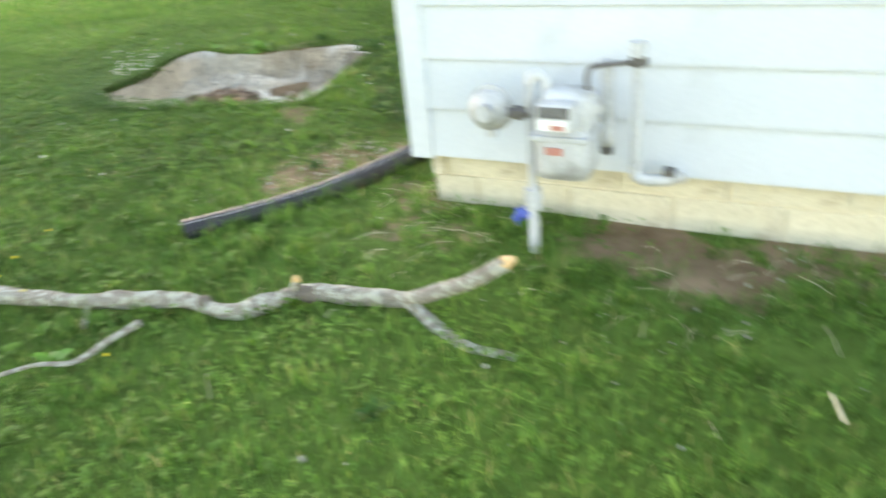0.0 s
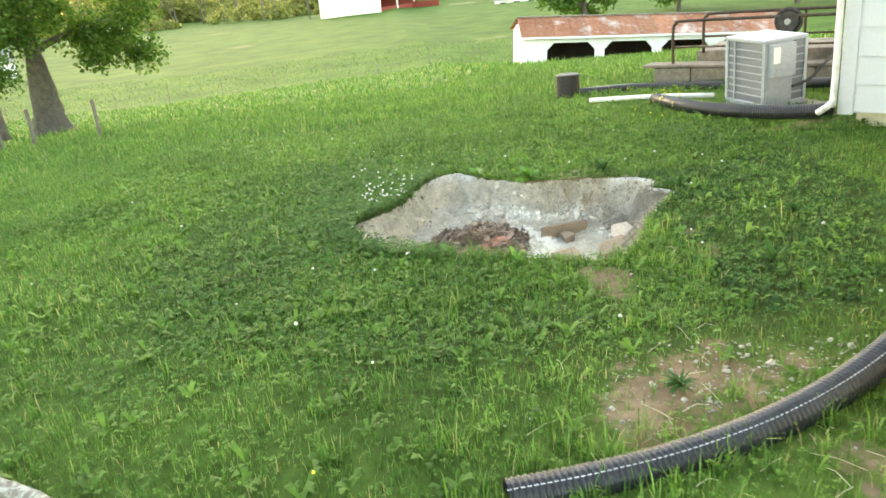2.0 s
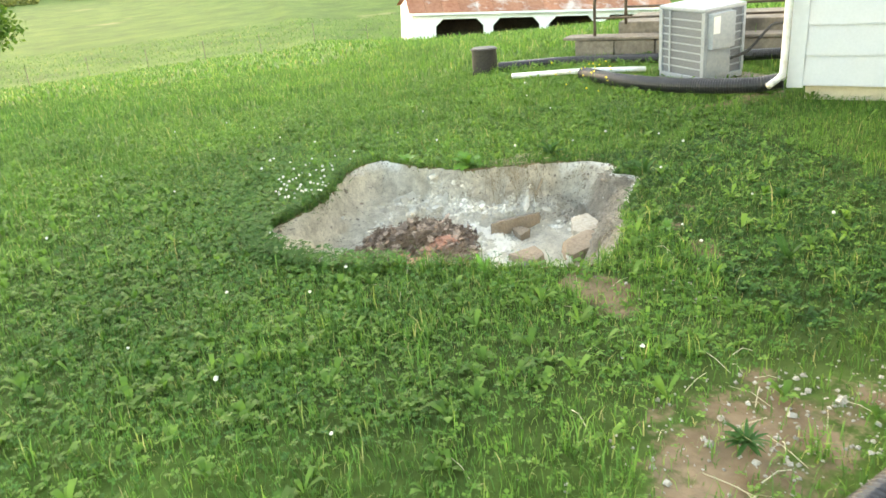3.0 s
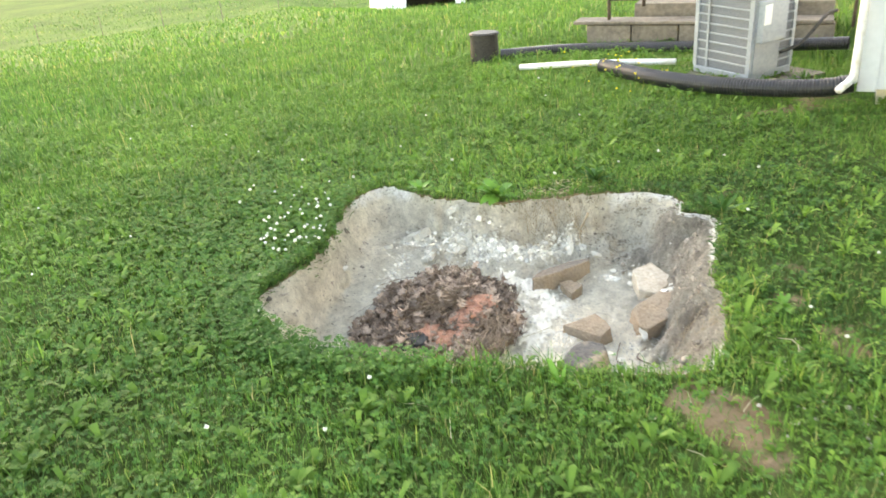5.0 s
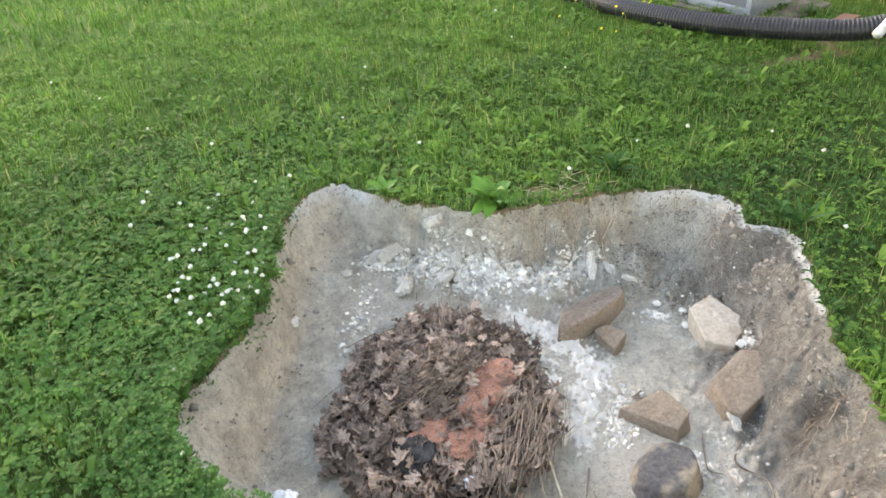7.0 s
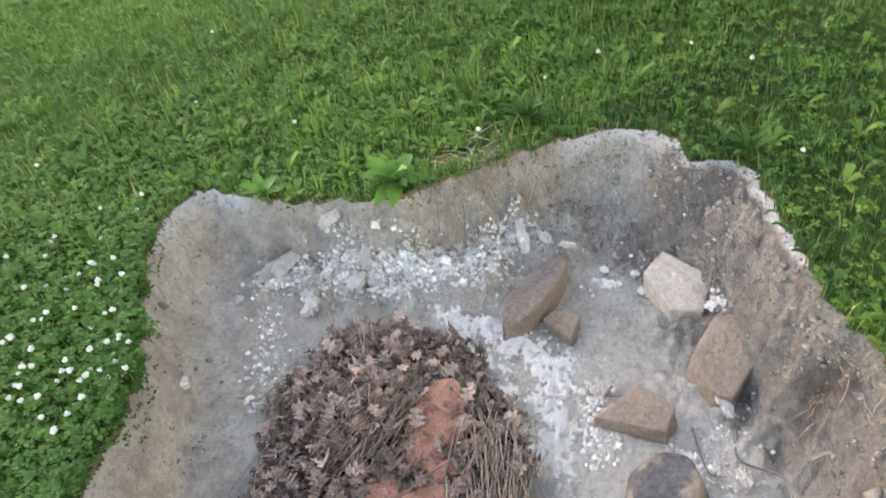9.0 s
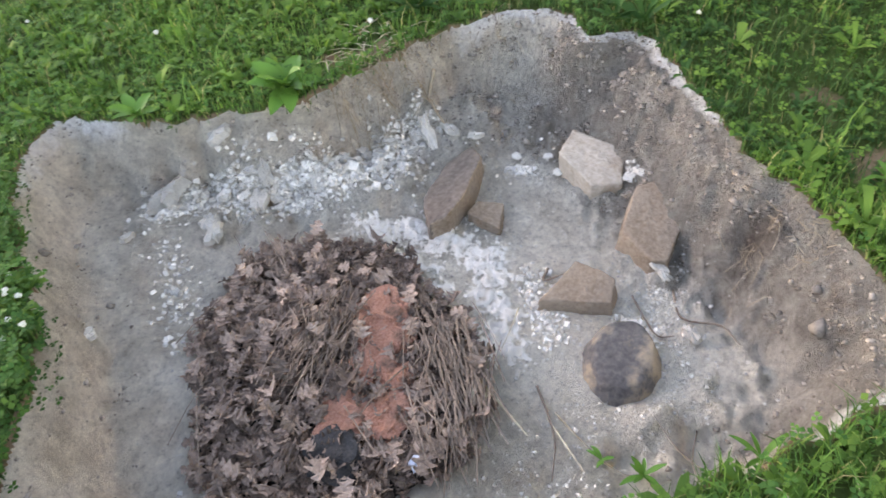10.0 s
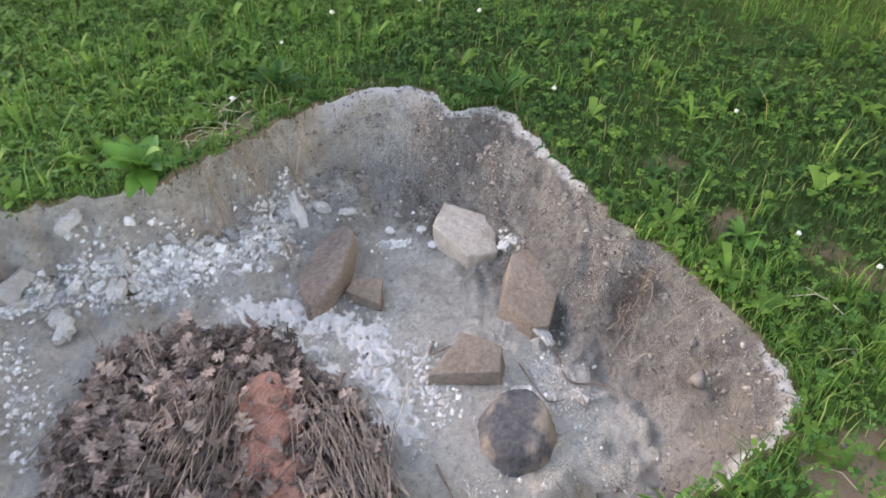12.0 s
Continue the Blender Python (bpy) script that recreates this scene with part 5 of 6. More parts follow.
def bucket():
    b = empty("bucket", pose(1.49, 4.12, 0.17) @ Matrix.Scale(1.15, 4), "worn black plastic bucket standing upside down", "bucket")
    bm = bmesh.new()
    prof = [(0.118, 0.0), (0.122, 0.0), (0.124, 0.02), (0.116, 0.025), (0.112, 0.25), (0.105, 0.262), (0.0, 0.262)]
    rings = []
    for r, z in prof[:-1]:
        rings.append([bm.verts.new((r * math.cos(a * math.pi / 12), r * math.sin(a * math.pi / 12), z)) for a in range(24)])
    for a, c in zip(rings, rings[1:]):
        for k in range(24):
            bm.faces.new((a[k], a[(k + 1) % 24], c[(k + 1) % 24], c[k]))
    bm.faces.new(rings[-1])
    part("shell", bm, BUCKET, b, smooth=False)
    part("rim", tube([Vector((0.118 * math.cos(a * math.pi / 12), 0.118 * math.sin(a * math.pi / 12), 0.25)) for a in range(25)], 0.006, 6, caps=False), BUCKET, b)
    return b


bucket()


def block_wall():
    top = empty("retaining_wall", pose(2.28, 3.84, -0.12, 0, 0, -41), "low weathered concrete block wall of a back step", "wall")
    for row, x0 in ((0, 0.0), (1, 0.1)):
        for k in range(5):
            x = x0 + k * 0.405
            part("block", boxes((x, x + 0.395, 0, 0.2, 0.22 + row * 0.19, 0.405 + row * 0.19), bevel=0.01), CONCRETE, top)
    part("cap_slab", boxes((-0.02, 2.1, -0.02, 0.24, 0.602, 0.63), bevel=0.008), CONCRETE, top)
    part("landing", boxes((0.45, 2.1, 0.35, 1.2, 0.2, 0.73), bevel=0.012), CONCRETE, top, "concrete landing behind the wall")
    return top


block_wall()


def railing():
    top = empty("handrail", pose(0, 0, 0), "brown iron pipe handrail with rounded corners and hose reel", "railing")
    d = Vector((0.755, -0.656, 0))
    for base, h, ln in (((2.55, 3.72, 0.49), 0.46, 2.0), ((2.86, 3.66, 0.60), 0.40, 1.8)):
        b = Vector(base)
        up = Vector((0, 0, 1))
        pts = spline([b, b + up * (h * 0.8), b + up * (h * 0.95) + d * 0.04, b + up * h + d * 0.14, b + up * h + d * ln * 0.6, b + up * h + d * ln], 6)
        part("rail", tube(pts, 0.016, 9), IRON, top, smooth=True)
        part("lower_rail", tube([b + up * h * 0.42, b + up * h * 0.42 + d * ln], 0.011, 8), IRON, top, smooth=True)
        for s in (0.55, 0.98):
            part("post", cyl(bmesh.new(), b + d * ln * s - up * 0.05, b + d * ln * s + up * h, 0.014, n=8), IRON, top)
    c = Vector((3.42, 2.98, 0.90))
    side = Vector((0.656, 0.755, 0))
    ring = [c + (d * math.cos(a * math.pi / 12) + Vector((0, 0, 1)) * math.sin(a * math.pi / 12)) * 0.115 for a in range(25)]
    reel = part("hose_reel", tube(ring, 0.02, 8, caps=False), CHAR, top, "black hose reel", True)
    part("drum", cyl(bmesh.new(), c - side * 0.05, c + side * 0.05, 0.095, n=24), CHAR, reel)
    part("hub", cyl(bmesh.new(), c - side * 0.06, c + side * 0.03, 0.03, n=10), GALV, reel)
    for a in range(3):
        e = d * math.cos(a * math.pi / 3) + Vector((0, 0, 1)) * math.sin(a * math.pi / 3)
        part("spoke", cyl(bmesh.new(), c - e * 0.115, c + e * 0.115, 0.006, n=6), CHAR, reel)
    return top


railing()


# ---------------------------------------------------------------- barns and houses far off
def lz(x, y):
    return float(land(np.array([x]), np.array([y]))[0])


def shed():
    m = pose(6.05, 31.6, -2.72, 0, 4.2, -3) @ Matrix.Scale(0.82, 4)
    s = empty("open_shed", m, "long white open-fronted shed with a rusty sheet roof", "shed")
    L, D, E, R = 15.0, 4.6, 1.62, 2.55
    # gable ends, back wall and floor
    for x in (0.0, L):
        bm = bmesh.new()
        vs = [bm.verts.new((x + t, y, z)) for t in (0, 0.12) for y, z in ((0, -0.6), (D, -0.6), (D, E + 0.1), (D * 0.3, R - 0.05), (0, E))]
        n = 5
        bm.faces.new(vs[:n])
        bm.faces.new(vs[n:][::-1])
        for k in range(n):
            bm.faces.new((vs[k], vs[k + n], vs[(k + 1) % n + n], vs[(k + 1) % n]))
        bmesh.ops.recalc_face_normals(bm, faces=bm.faces[:])
        part("end_wall", bm, BARN_WHITE, s)
    # inner faces coloured dark to stand for the shade within the shed
    part("back_wall", boxes((0.12, L, D - 0.12, D, -0.6, E + 0.1)), SHADE, s, "inside wall with the shed's shade painted on dark")
    part("shade_lining", boxes((0.13, 0.16, 0.15, D - 0.12, -0.6, E)), SHADE, s)
    part("lintel", boxes((0.12, L, 0.0, 0.12, 1.22, E)), BARN_WHITE, s)
    x = 1.35
    part("front_panel", boxes((0.12, x, 0.0, 0.12, -0.6, 1.22)), BARN_WHITE, s)
    for k in range(4):
        w = 2.75
        for side, bx in ((1, x), (-1, x + w)):
            bmb = bmesh.new()
            vs = [bmb.verts.new((bx + a * side, y, z)) for y in (0.0, 0.12) for a, z in ((0, 1.22), (0.4, 1.22), (0, 0.82))]
            bmb.faces.new(vs[:3])
            bmb.faces.new(vs[3:])
            bmb.faces.new((vs[1], vs[2], vs[5], vs[4]))
            bmesh.ops.recalc_face_normals(bmb, faces=bmb.faces[:])
            part("brace", bmb, BARN_WHITE, s)
        x += w
        part("pier", boxes((x, x + 0.55, 0.0, 0.12, -0.6, 1.22)), BARN_WHITE, s)
        x += 0.55
    # roof sheets
    for k in range(16):
        x0 = -0.2 + k * (L + 0.6) / 16
        w = (L + 0.6) / 16 - 0.015
        bmr = bmesh.new()
        vs = [bmr.verts.new((x0 + a, y, z + t)) for t in (0, 0.05) for a, y, z in ((0, -0.35, E - 0.04), (w, -0.35, E - 0.04), (w, D * 0.3, R), (0, D * 0.3, R))]
        for f in ((0, 1, 2, 3), (7, 6, 5, 4), (0, 4, 5, 1), (1, 5, 6, 2), (2, 6, 7, 3), (3, 7, 4, 0)):
            bmr.faces.new([vs[i] for i in f])
        bmesh.ops.recalc_face_normals(bmr, faces=bmr.faces[:])
        part("roof_sheet", bmr, RUST, s, "rusty roof sheet" if k == 0 else "")
    bmr = bmesh.new()
    vs = [bmr.verts.new(c) for c in ((-0.2, D * 0.3, R + 0.02), (L + 0.4, D * 0.3, R + 0.02), (L + 0.4, D + 0.3, E + 0.1), (-0.2, D + 0.3, E + 0.1))]
    bmr.faces.new(vs)
    bmesh.ops.solidify(bmr, geom=bmr.faces[:], thickness=0.05)
    part("rear_roof", bmr, RUST, s)
    part("ridge_cap", boxes((-0.2, L + 0.4, D * 0.3 - 0.14, D * 0.3 + 0.1, R + 0.02, R + 0.09)), CONCRETE, s, "pale ridge cap")
    part("eave_board", boxes((-0.2, L + 0.4, -0.37, -0.33, E - 0.14, E - 0.03)), BARN_WHITE, s)
    for y in (1.0, 2.4):
        part("vent_slot", boxes((-0.02, 0.02, y, y + 0.2, 0.5, 1.0)), SHADE, s)
    return s


shed()


def big_barn():
    m = pose(-9.7, 130.0, -3.4, 0, 1.5, -33)
    b = empty("pole_barn", m, "white pole barn with grey roof and open red end", "barn")
    L, D, E, R = 11.8, 11.0, 3.8, 6.0
    part("side_wall", boxes((0, L, 0, 0.2, -1, E)), BARN_GLOW, b)
    part("far_wall", boxes((0, L, D, D + 0.2, -1, E)), BARN_RED, b)
    part("end_wall", boxes((0, 0.2, 0.2, D, -1, E)), BARN_RED, b)
    for y0, y1 in ((-0.5, D / 2), (D + 0.7, D / 2)):
        bm = bmesh.new()
        vs = [bm.verts.new(c) for c in ((-0.3, y0, E - 0.2), (L + 0.4, y0, E - 0.2), (L + 0.4, y1, R), (-0.3, y1, R))]
        bm.faces.new(vs)
        bmesh.ops.solidify(bm, geom=bm.faces[:], thickness=0.12)
        part("roof", bm, BARN_GREY, b, "grey metal roof")
    bm = bmesh.new()
    vs = [bm.verts.new((L + t, y, z)) for t in (0, 0.15) for y, z in ((0, E), (D + 0.2, E), (D / 2, R - 0.1))]
    bm.faces.new(vs[:3])
    bm.faces.new(vs[3:])
    for k in range(3):
        bm.faces.new((vs[k], vs[(k + 1) % 3], vs[(k + 1) % 3 + 3], vs[k + 3]))
    bmesh.ops.recalc_face_normals(bm, faces=bm.faces[:])
    part("gable", bm, BARN_WHITE, b)
    for y in (0.1, D / 2, D):
        part("post", boxes((L - 0.1, L + 0.15, y, y + 0.25, -1, E)), BARN_WHITE, b)
    part("half_wall", boxes((L - 0.1, L, 0.3, D, -1, 1.4)), BARN_RED, b)
    part("cattle_rail", boxes((L, L + 5, D - 0.2, D, -0.6, 1.6)), BARN_RED, b, "red pen boards")
    return b


big_barn()


def far_house(x, y, z, w, d, h, turn, label, roof=BARN_GREY):
    b = empty("far_house", pose(x, y, z, 0, 0, turn), label, "house")
    part("wall", boxes((-w / 2, w / 2, -d / 2, d / 2, -1, h)), BARN_WHITE, b)
    bm = bmesh.new()
    vs = [bm.verts.new((sx * (w / 2 + 0.3), sy * (d / 2 + 0.3) if sy else 0, h + (0 if sy else d * 0.28))) for sx in (-1, 1) for sy in (-1, 0, 1)]
    for f in ((0, 3, 4, 1), (1, 4, 5, 2), (0, 1, 2), (3, 5, 4), (0, 2, 5, 3)):
        bm.faces.new([vs[i] for i in f])
    part("roof", bm, roof, b)
    for k in range(3):
        x0 = -w / 2 + w * (k + 0.5) / 3
        part("window", boxes((x0 - 0.4, x0 + 0.4, -d / 2 - 0.03, -d / 2 + 0.02, h * 0.45, h * 0.8)), SHADE, b)
    return b


far_house(-40.5, 76, -3.2, 6.5, 4, 1.0, 8, "low white house with grey roof beyond the trees")
far_house(20.5, 113, -4.3, 6.2, 3, 1.6, -5, "white trailer home by the wood's edge")
far_house(34.0, 110, -4.6, 6.0, 5, 1.3, 10, "pale house half hidden by trees", GALV)
far_house(-52, 150, -3.2, 7, 5, 1.8, 0, "small white house under the wood")


# ---------------------------------------------------------------- trees, stump, fences
def leaf_cloud(points, size, r, droop=0.4):
    """Small folded leaves at the given points as vertex and face lists."""
    n = len(points)
    p = np.asarray(points)
    a = r.normal(size=(n, 3))
    a[:, 2] -= droop
    a /= np.linalg.norm(a, axis=1, keepdims=True)
    b = np.cross(a, r.normal(size=(n, 3)))
    b /= np.linalg.norm(b, axis=1, keepdims=True)
    s = size * r.uniform(0.6, 1.4, (n, 1))
    v = np.stack([p, p + a * s * 0.5 + b * s * 0.32, p + a * s, p + a * s * 0.5 - b * s * 0.32], 1).reshape(-1, 3)
    f = np.arange(4 * n).reshape(-1, 4)
    return v, f


def tree(x, y, label, height, trunk_r, crown, first=2.2, leaves=9000, leaf=0.22, seed=1, twin=False, low=None, z=None):
    """crown: centre height, half width, half height of the foliage."""
    r = np.random.default_rng(seed)
    rr = random.Random(seed)
    t = empty("tree", pose(x, y, lz(x, y) if z is None else z, 0, 0, 0), label, "tree", "trees by the pasture fence")
    ch, cw, cz = crown
    trunks = [(0, 0.0)] if not twin else [(0.0, 0.06), (0.35, -0.07)]
    for ox, leanx in trunks:
        pts = spline([(ox, 0, -0.2), (ox + leanx * height * 0.15, 0, height * 0.12), (ox + leanx * height * 0.5, 0.1, height * 0.4), (ox + leanx * height, 0.0, height * 0.95)], 8)
        part("trunk", tube(pts, lambda s: trunk_r * (0.92 + 0.4 * math.exp(-s * 38)) * (1 - 0.85 * s), 14, wobble=0.18, seed=seed), TRUNK, t, smooth=True)
    tips = []
    for k in range(11):
        a, h0 = rr.uniform(0, 2 * math.pi), rr.uniform(first, ch + cz * 0.3)
        reach = cw * rr.uniform(0.6, 1.0)
        p0 = Vector((0.06 * math.cos(a), 0.06 * math.sin(a), h0))
        p1 = p0 + Vector((math.cos(a) * reach * 0.5, math.sin(a) * reach * 0.5, cz * rr.uniform(0.05, 0.3)))
        p2 = p0 + Vector((math.cos(a) * reach, math.sin(a) * reach, cz * rr.uniform(-0.25, 0.4)))
        part("limb", tube(spline([p0, p1, p2], 6), lambda s: trunk_r * 0.32 * (1 - 0.85 * s), 7, wobble=0.15), TRUNK, t, smooth=True)
        tips += [p1, p2, p1.lerp(p2, 0.5)]
    clumps = [(p, rr.uniform(0.14, 0.3) * cw) for p in tips]
    for _ in range(46):
        d = Vector((rr.gauss(0, 1), rr.gauss(0, 1), rr.gauss(0, 1))).normalized() * rr.uniform(0.45, 1.0)
        clumps.append((Vector((d.x * cw, d.y * cw, ch + d.z * cz)), rr.uniform(0.12, 0.28) * cw))
    for q in low or []:
        clumps.append((Vector(q[:3]), q[3]))
    weights = np.array([c[1] ** 2 for c in clumps])
    pick = r.choice(len(clumps), leaves, p=weights / weights.sum())
    cen = np.array([tuple(c[0]) for c in clumps])[pick]
    rad = np.array([c[1] for c in clumps])[pick][:, None]
    off = r.normal(size=(leaves, 3))
    off /= np.linalg.norm(off, axis=1, keepdims=True)
    p = cen + off * rad * r.uniform(0.25, 1.1, (leaves, 1)) * np.array([1, 1, 0.8])
    v, f = leaf_cloud(p, leaf, r)
    tagged(np_mesh("crown", v, f, TREE_LEAF, t), kind="stuff")
    return t


tree(-10.05, 17.6, "large old twin-trunked shade tree in full leaf", 8.5, 0.38, (5.4, 3.1, 3.4), 2.0, 62000, 0.12, 3, True,
     low=[(1.9, -0.3, 1.75, 0.5), (2.4, 0, 2.4, 0.7), (3.0, 0, 3.0, 0.8), (-1.2, 0, 2.3, 0.6), (3.6, 0, 4.0, 0.9)], z=-1.3)
tree(-10.6, 11.8, "young spreading tree beside the fence", 6.5, 0.17, (3.0, 2.4, 1.7), 1.3, 32000, 0.09, 5, low=[(-1.8, 0, 1.5, 0.6), (-2.4, 0, 2.0, 0.7), (1.5, 0, 2.2, 0.5)], z=-0.62)
tree(-9.6, 14.2, "slim straight tree with few low leaves", 8.0, 0.13, (6.3, 1.6, 2.4), 3.5, 5000, 0.11, 7, z=-0.8)
tree(-9.4, 6.6, "slender tree at the lawn's lower edge", 5.5, 0.10, (4.4, 1.9, 1.2), 2.6, 5000, 0.09, 9, z=-0.42)
tree(16.5, 60, "full green tree behind the shed", 8.0, 0.25, (3.8, 4.2, 3.0), 1.0, 9000, 0.3, 11, True, z=-3.6)
tree(27, 66, "leafy tree behind the shed's far end", 9.0, 0.25, (4.4, 5.0, 3.2), 1.0, 9000, 0.32, 13, z=-3.6)
tree(36, 62, "tall leafy tree beyond the shed", 10.0, 0.28, (5.0, 5.0, 4.0), 1.2, 9000, 0.32, 15, z=-3.6)
tree(-24, 40, "round field tree in leaf", 6.0, 0.2, (3.2, 2.8, 2.2), 1.0, 5000, 0.25, 17, z=-3.6)
tree(-28, 34, "dense field tree at the pasture's edge", 7.0, 0.22, (3.6, 3.4, 2.6), 1.0, 6000, 0.25, 19, z=-3.2)


def woods():
    r = np.random.default_rng(31)
    vs, fs, o = [], [], 0
    for _ in range(230):
        x, y = r.uniform(-190, 170), r.uniform(165, 260)
        base = lz(x, y) - 1
        h = r.uniform(8.0, 12.5) * (0.85 + 0.2 * math.sin(x * 0.05)) * (1.2 if x > 15 else 1.0)
        w = r.uniform(3.5, 6.5)
        n = 420
        d = r.normal(size=(n, 3))
        d /= np.linalg.norm(d, axis=1, keepdims=True)
        lump = 1 + 0.25 * np.sin(d[:, 0] * 7 + x) * np.cos(d[:, 2] * 6 + y)
        p = np.stack([x + d[:, 0] * w * lump, y + d[:, 1] * w * 0.7, base + h * 0.5 + d[:, 2] * h * 0.5 * lump], 1)
        v, f = leaf_cloud(p, 1.25, r)
        vs.append(v)
        fs.append(f + o)
        o += len(v)
    for _ in range(170):
        x, y = r.uniform(-150, 150), r.uniform(150, 172)
        base = lz(x, y) - 0.3
        w = r.uniform(1.2, 3.0)
        n = 160
        d = r.normal(size=(n, 3))
        d /= np.linalg.norm(d, axis=1, keepdims=True)
        p = np.stack([x + d[:, 0] * w, y + d[:, 1] * w, base + w * 0.6 + d[:, 2] * w * 0.7], 1)
        v, f = leaf_cloud(p, 0.8, r)
        vs.append(v)
        fs.append(f + o)
        o += len(v)
    tagged(np_mesh("far_woods", np.concatenate(vs), np.concatenate(fs), HAZY_LEAF), "distant mixed woodland edge in leaf, golden haze painted into its colour", "woods", kind="stuff")
    bm = bmesh.new()
    for _ in range(120):
        x, y = r.uniform(-130, 130), r.uniform(163, 175)
        b = lz(x, y)
        cyl(bm, (x, y, b - 0.5), (x + r.uniform(-0.4, 0.4), y, b + r.uniform(5, 9)), 0.16, 0.06, 6)
    tagged(part("far_trunks", bm, TRUNK), "pale trunks at the woodland edge", "woods", kind="stuff")


woods()


def stump():
    bm = bmesh.new()
    rings = []
    n = 26
    for k, (r, z) in enumerate(((0.34, -0.1), (0.27, 0.02), (0.21, 0.09), (0.19, 0.17), (0.18, 0.24), (0.11, 0.22))):
        ring = []
        for i in range(n):
            a = 2 * math.pi * i / n
            q = 1 + (0.22 if k < 3 else 0.1) * math.sin(a * 5 + k * 0.3) + 0.1 * noise.noise(Vector((math.cos(a) * 3, math.sin(a) * 3, k)))
            zz = z + (0.09 * noise.noise(Vector((math.cos(a) * 2.5, math.sin(a) * 2.5, 3))) if k >= 4 else 0)
            ring.append(bm.verts.new((r * q * math.cos(a), r * q * math.sin(a), zz)))
        rings.append(ring)
    for a, b in zip(rings, rings[1:]):
        for i in range(n):
            bm.faces.new((a[i], a[(i + 1) % n], b[(i + 1) % n], b[i]))
    bm.faces.new(rings[-1])
    ob = part("tree_stump", bm, STUMP)
    ob.location = (-5.75, 3.5, lz(-5.75, 3.5))
    tagged(ob, "old grey tree stump with spread roots on the lawn", "stump")


stump()


def fence_post(x, y, h, r, material=POST, name="fence_post", label="weathered wooden fence post", group="fence posts", base=None):
    bm = tube(spline([(0, 0, -0.3), (0.01, 0, h * 0.5), (0.0, 0.01, h)], 3), r, 8, wobble=0.15)
    ob = part(name, bm, material)
    ob.location = (x, y, lz(x, y) if base is None else base)
    return tagged(ob, label, "fence post", group)


for x, y, h in ((-8.2, 6.2, 0.95), (-7.9, 7.9, 0.85), (-9.35, 10.2, 0.72), (-8.75, 10.6, 0.8), (-8.1, 10.9, 0.85), (-7.6, 11.2, 0.75), (-6.35, 11.3, 0.75)):
    fence_post(x, y, h, 0.036)
rails = empty("fence_rail", pose(0, 0, 0), "grey wooden rails of an old gate", "fence")
for (x0, y0), (x1, y1), h in (((-9.35, 10.2), (-8.75, 10.6), 0.55), ((-8.75, 10.6), (-8.1, 10.9), 0.62)):
    part("rail", tube([Vector((x0, y0, lz(x0, y0) + h)), Vector((x1, y1, lz(x1, y1) + h))], 0.03, 7), POST, rails)
for k in range(12):
    x = -20 + k * 2.75
    y = 36.5 + 0.06 * k
    fence_post(x, y, 0.95, 0.015, POST, "steel_post", "thin weathered steel fence post in the pasture", "pasture fence posts")
for x, y, h in ((-44, 150, 6.0), (-22, 152, 7.0), (-19.5, 152, 7.0), (-12.3, 140, 6.0), (20, 130, 8.0)):
    fence_post(x, y, h, 0.13, POST, "utility_pole", "distant pale wooden utility pole", "utility poles")


# ---------------------------------------------------------------- grass and weeds
def patchy(x, y):
    return 0.5 + 0.5 * np.clip(wavy(x, y, 1.3, 0.7) * 0.6 + wavy(x, y, 3.7, 2.1) * 0.4, -1, 1)


def scatter(x0, x1, y0, y1, count, seed, keep):
    r = np.random.default_rng(seed)
    x, y = r.uniform(x0, x1, count), r.uniform(y0, y1, count)
    ok = r.random(count) < keep(x, y)
    ok &= ~over_house(x, y)
    return x[ok], y[ok], r


def grass_cover(x, y):
    """How much of the ground the grass covers, 0 to 1."""
    d = inside(x, y)
    c = np.where(d > 0.004, 0.0, 1.0)
    b = bare(x, y) * (d < -0.06)
    return c * np.clip(1.15 - 1.75 * b - 0.5 * bumps(x, y, 8, 21) * b, 0.10, 1)


def blades(name, x, y, r, length, width, label, droop=0.55, tall=None, material=BLADE):
    n = len(x)
    z = ground_z(x, y)
    ln = r.lognormal(math.log(length), 0.33, n)
    if tall is not None:
        ln = ln * tall
    a = r.uniform(0, 2 * np.pi, n)
    lean = r.uniform(0.15, 1.0, n) * droop
    dx, dy = np.cos(a), np.sin(a)
    w = width * r.uniform(0.6, 1.3, n)
    px, py = -dy * w * 0.5, dx * w * 0.5
    base = np.stack([x, y, z - 0.006], 1)
    mid = base + np.stack([dx * ln * 0.5 * np.sin(lean * 0.6), dy * ln * 0.5 * np.sin(lean * 0.6), ln * 0.55 * np.cos(lean * 0.6)], 1)
    tip = base + np.stack([dx * ln * np.sin(lean), dy * ln * np.sin(lean), ln * 0.9 * np.cos(lean)], 1)
    side = np.stack([px, py, np.zeros(n)], 1)
    v = np.stack([base - side, base + side, mid + side * 0.8, mid - side * 0.8, tip], 1).reshape(-1, 3)
    o = np.arange(n)[:, None] * 5
    f = np.concatenate([o + np.array([[0, 1, 2]]), o + np.array([[0, 2, 3]]), o + np.array([[3, 2, 4]])], 1).reshape(-1, 3)
    ob = np_mesh(name, v, f, material)
    return tagged(ob, label, "grass", kind="stuff")


def fine_keep(x, y):
    edge = np.maximum(np.abs(x - 0.15) / 2.05, np.abs(y) / 1.9) + 0.12 * bumps(x, y, 2.5, 4)
    return grass_cover(x, y) * (0.55 + 0.45 * patchy(x, y)) * (1 - 0.62 * step(edge, 0.6, 1.0))


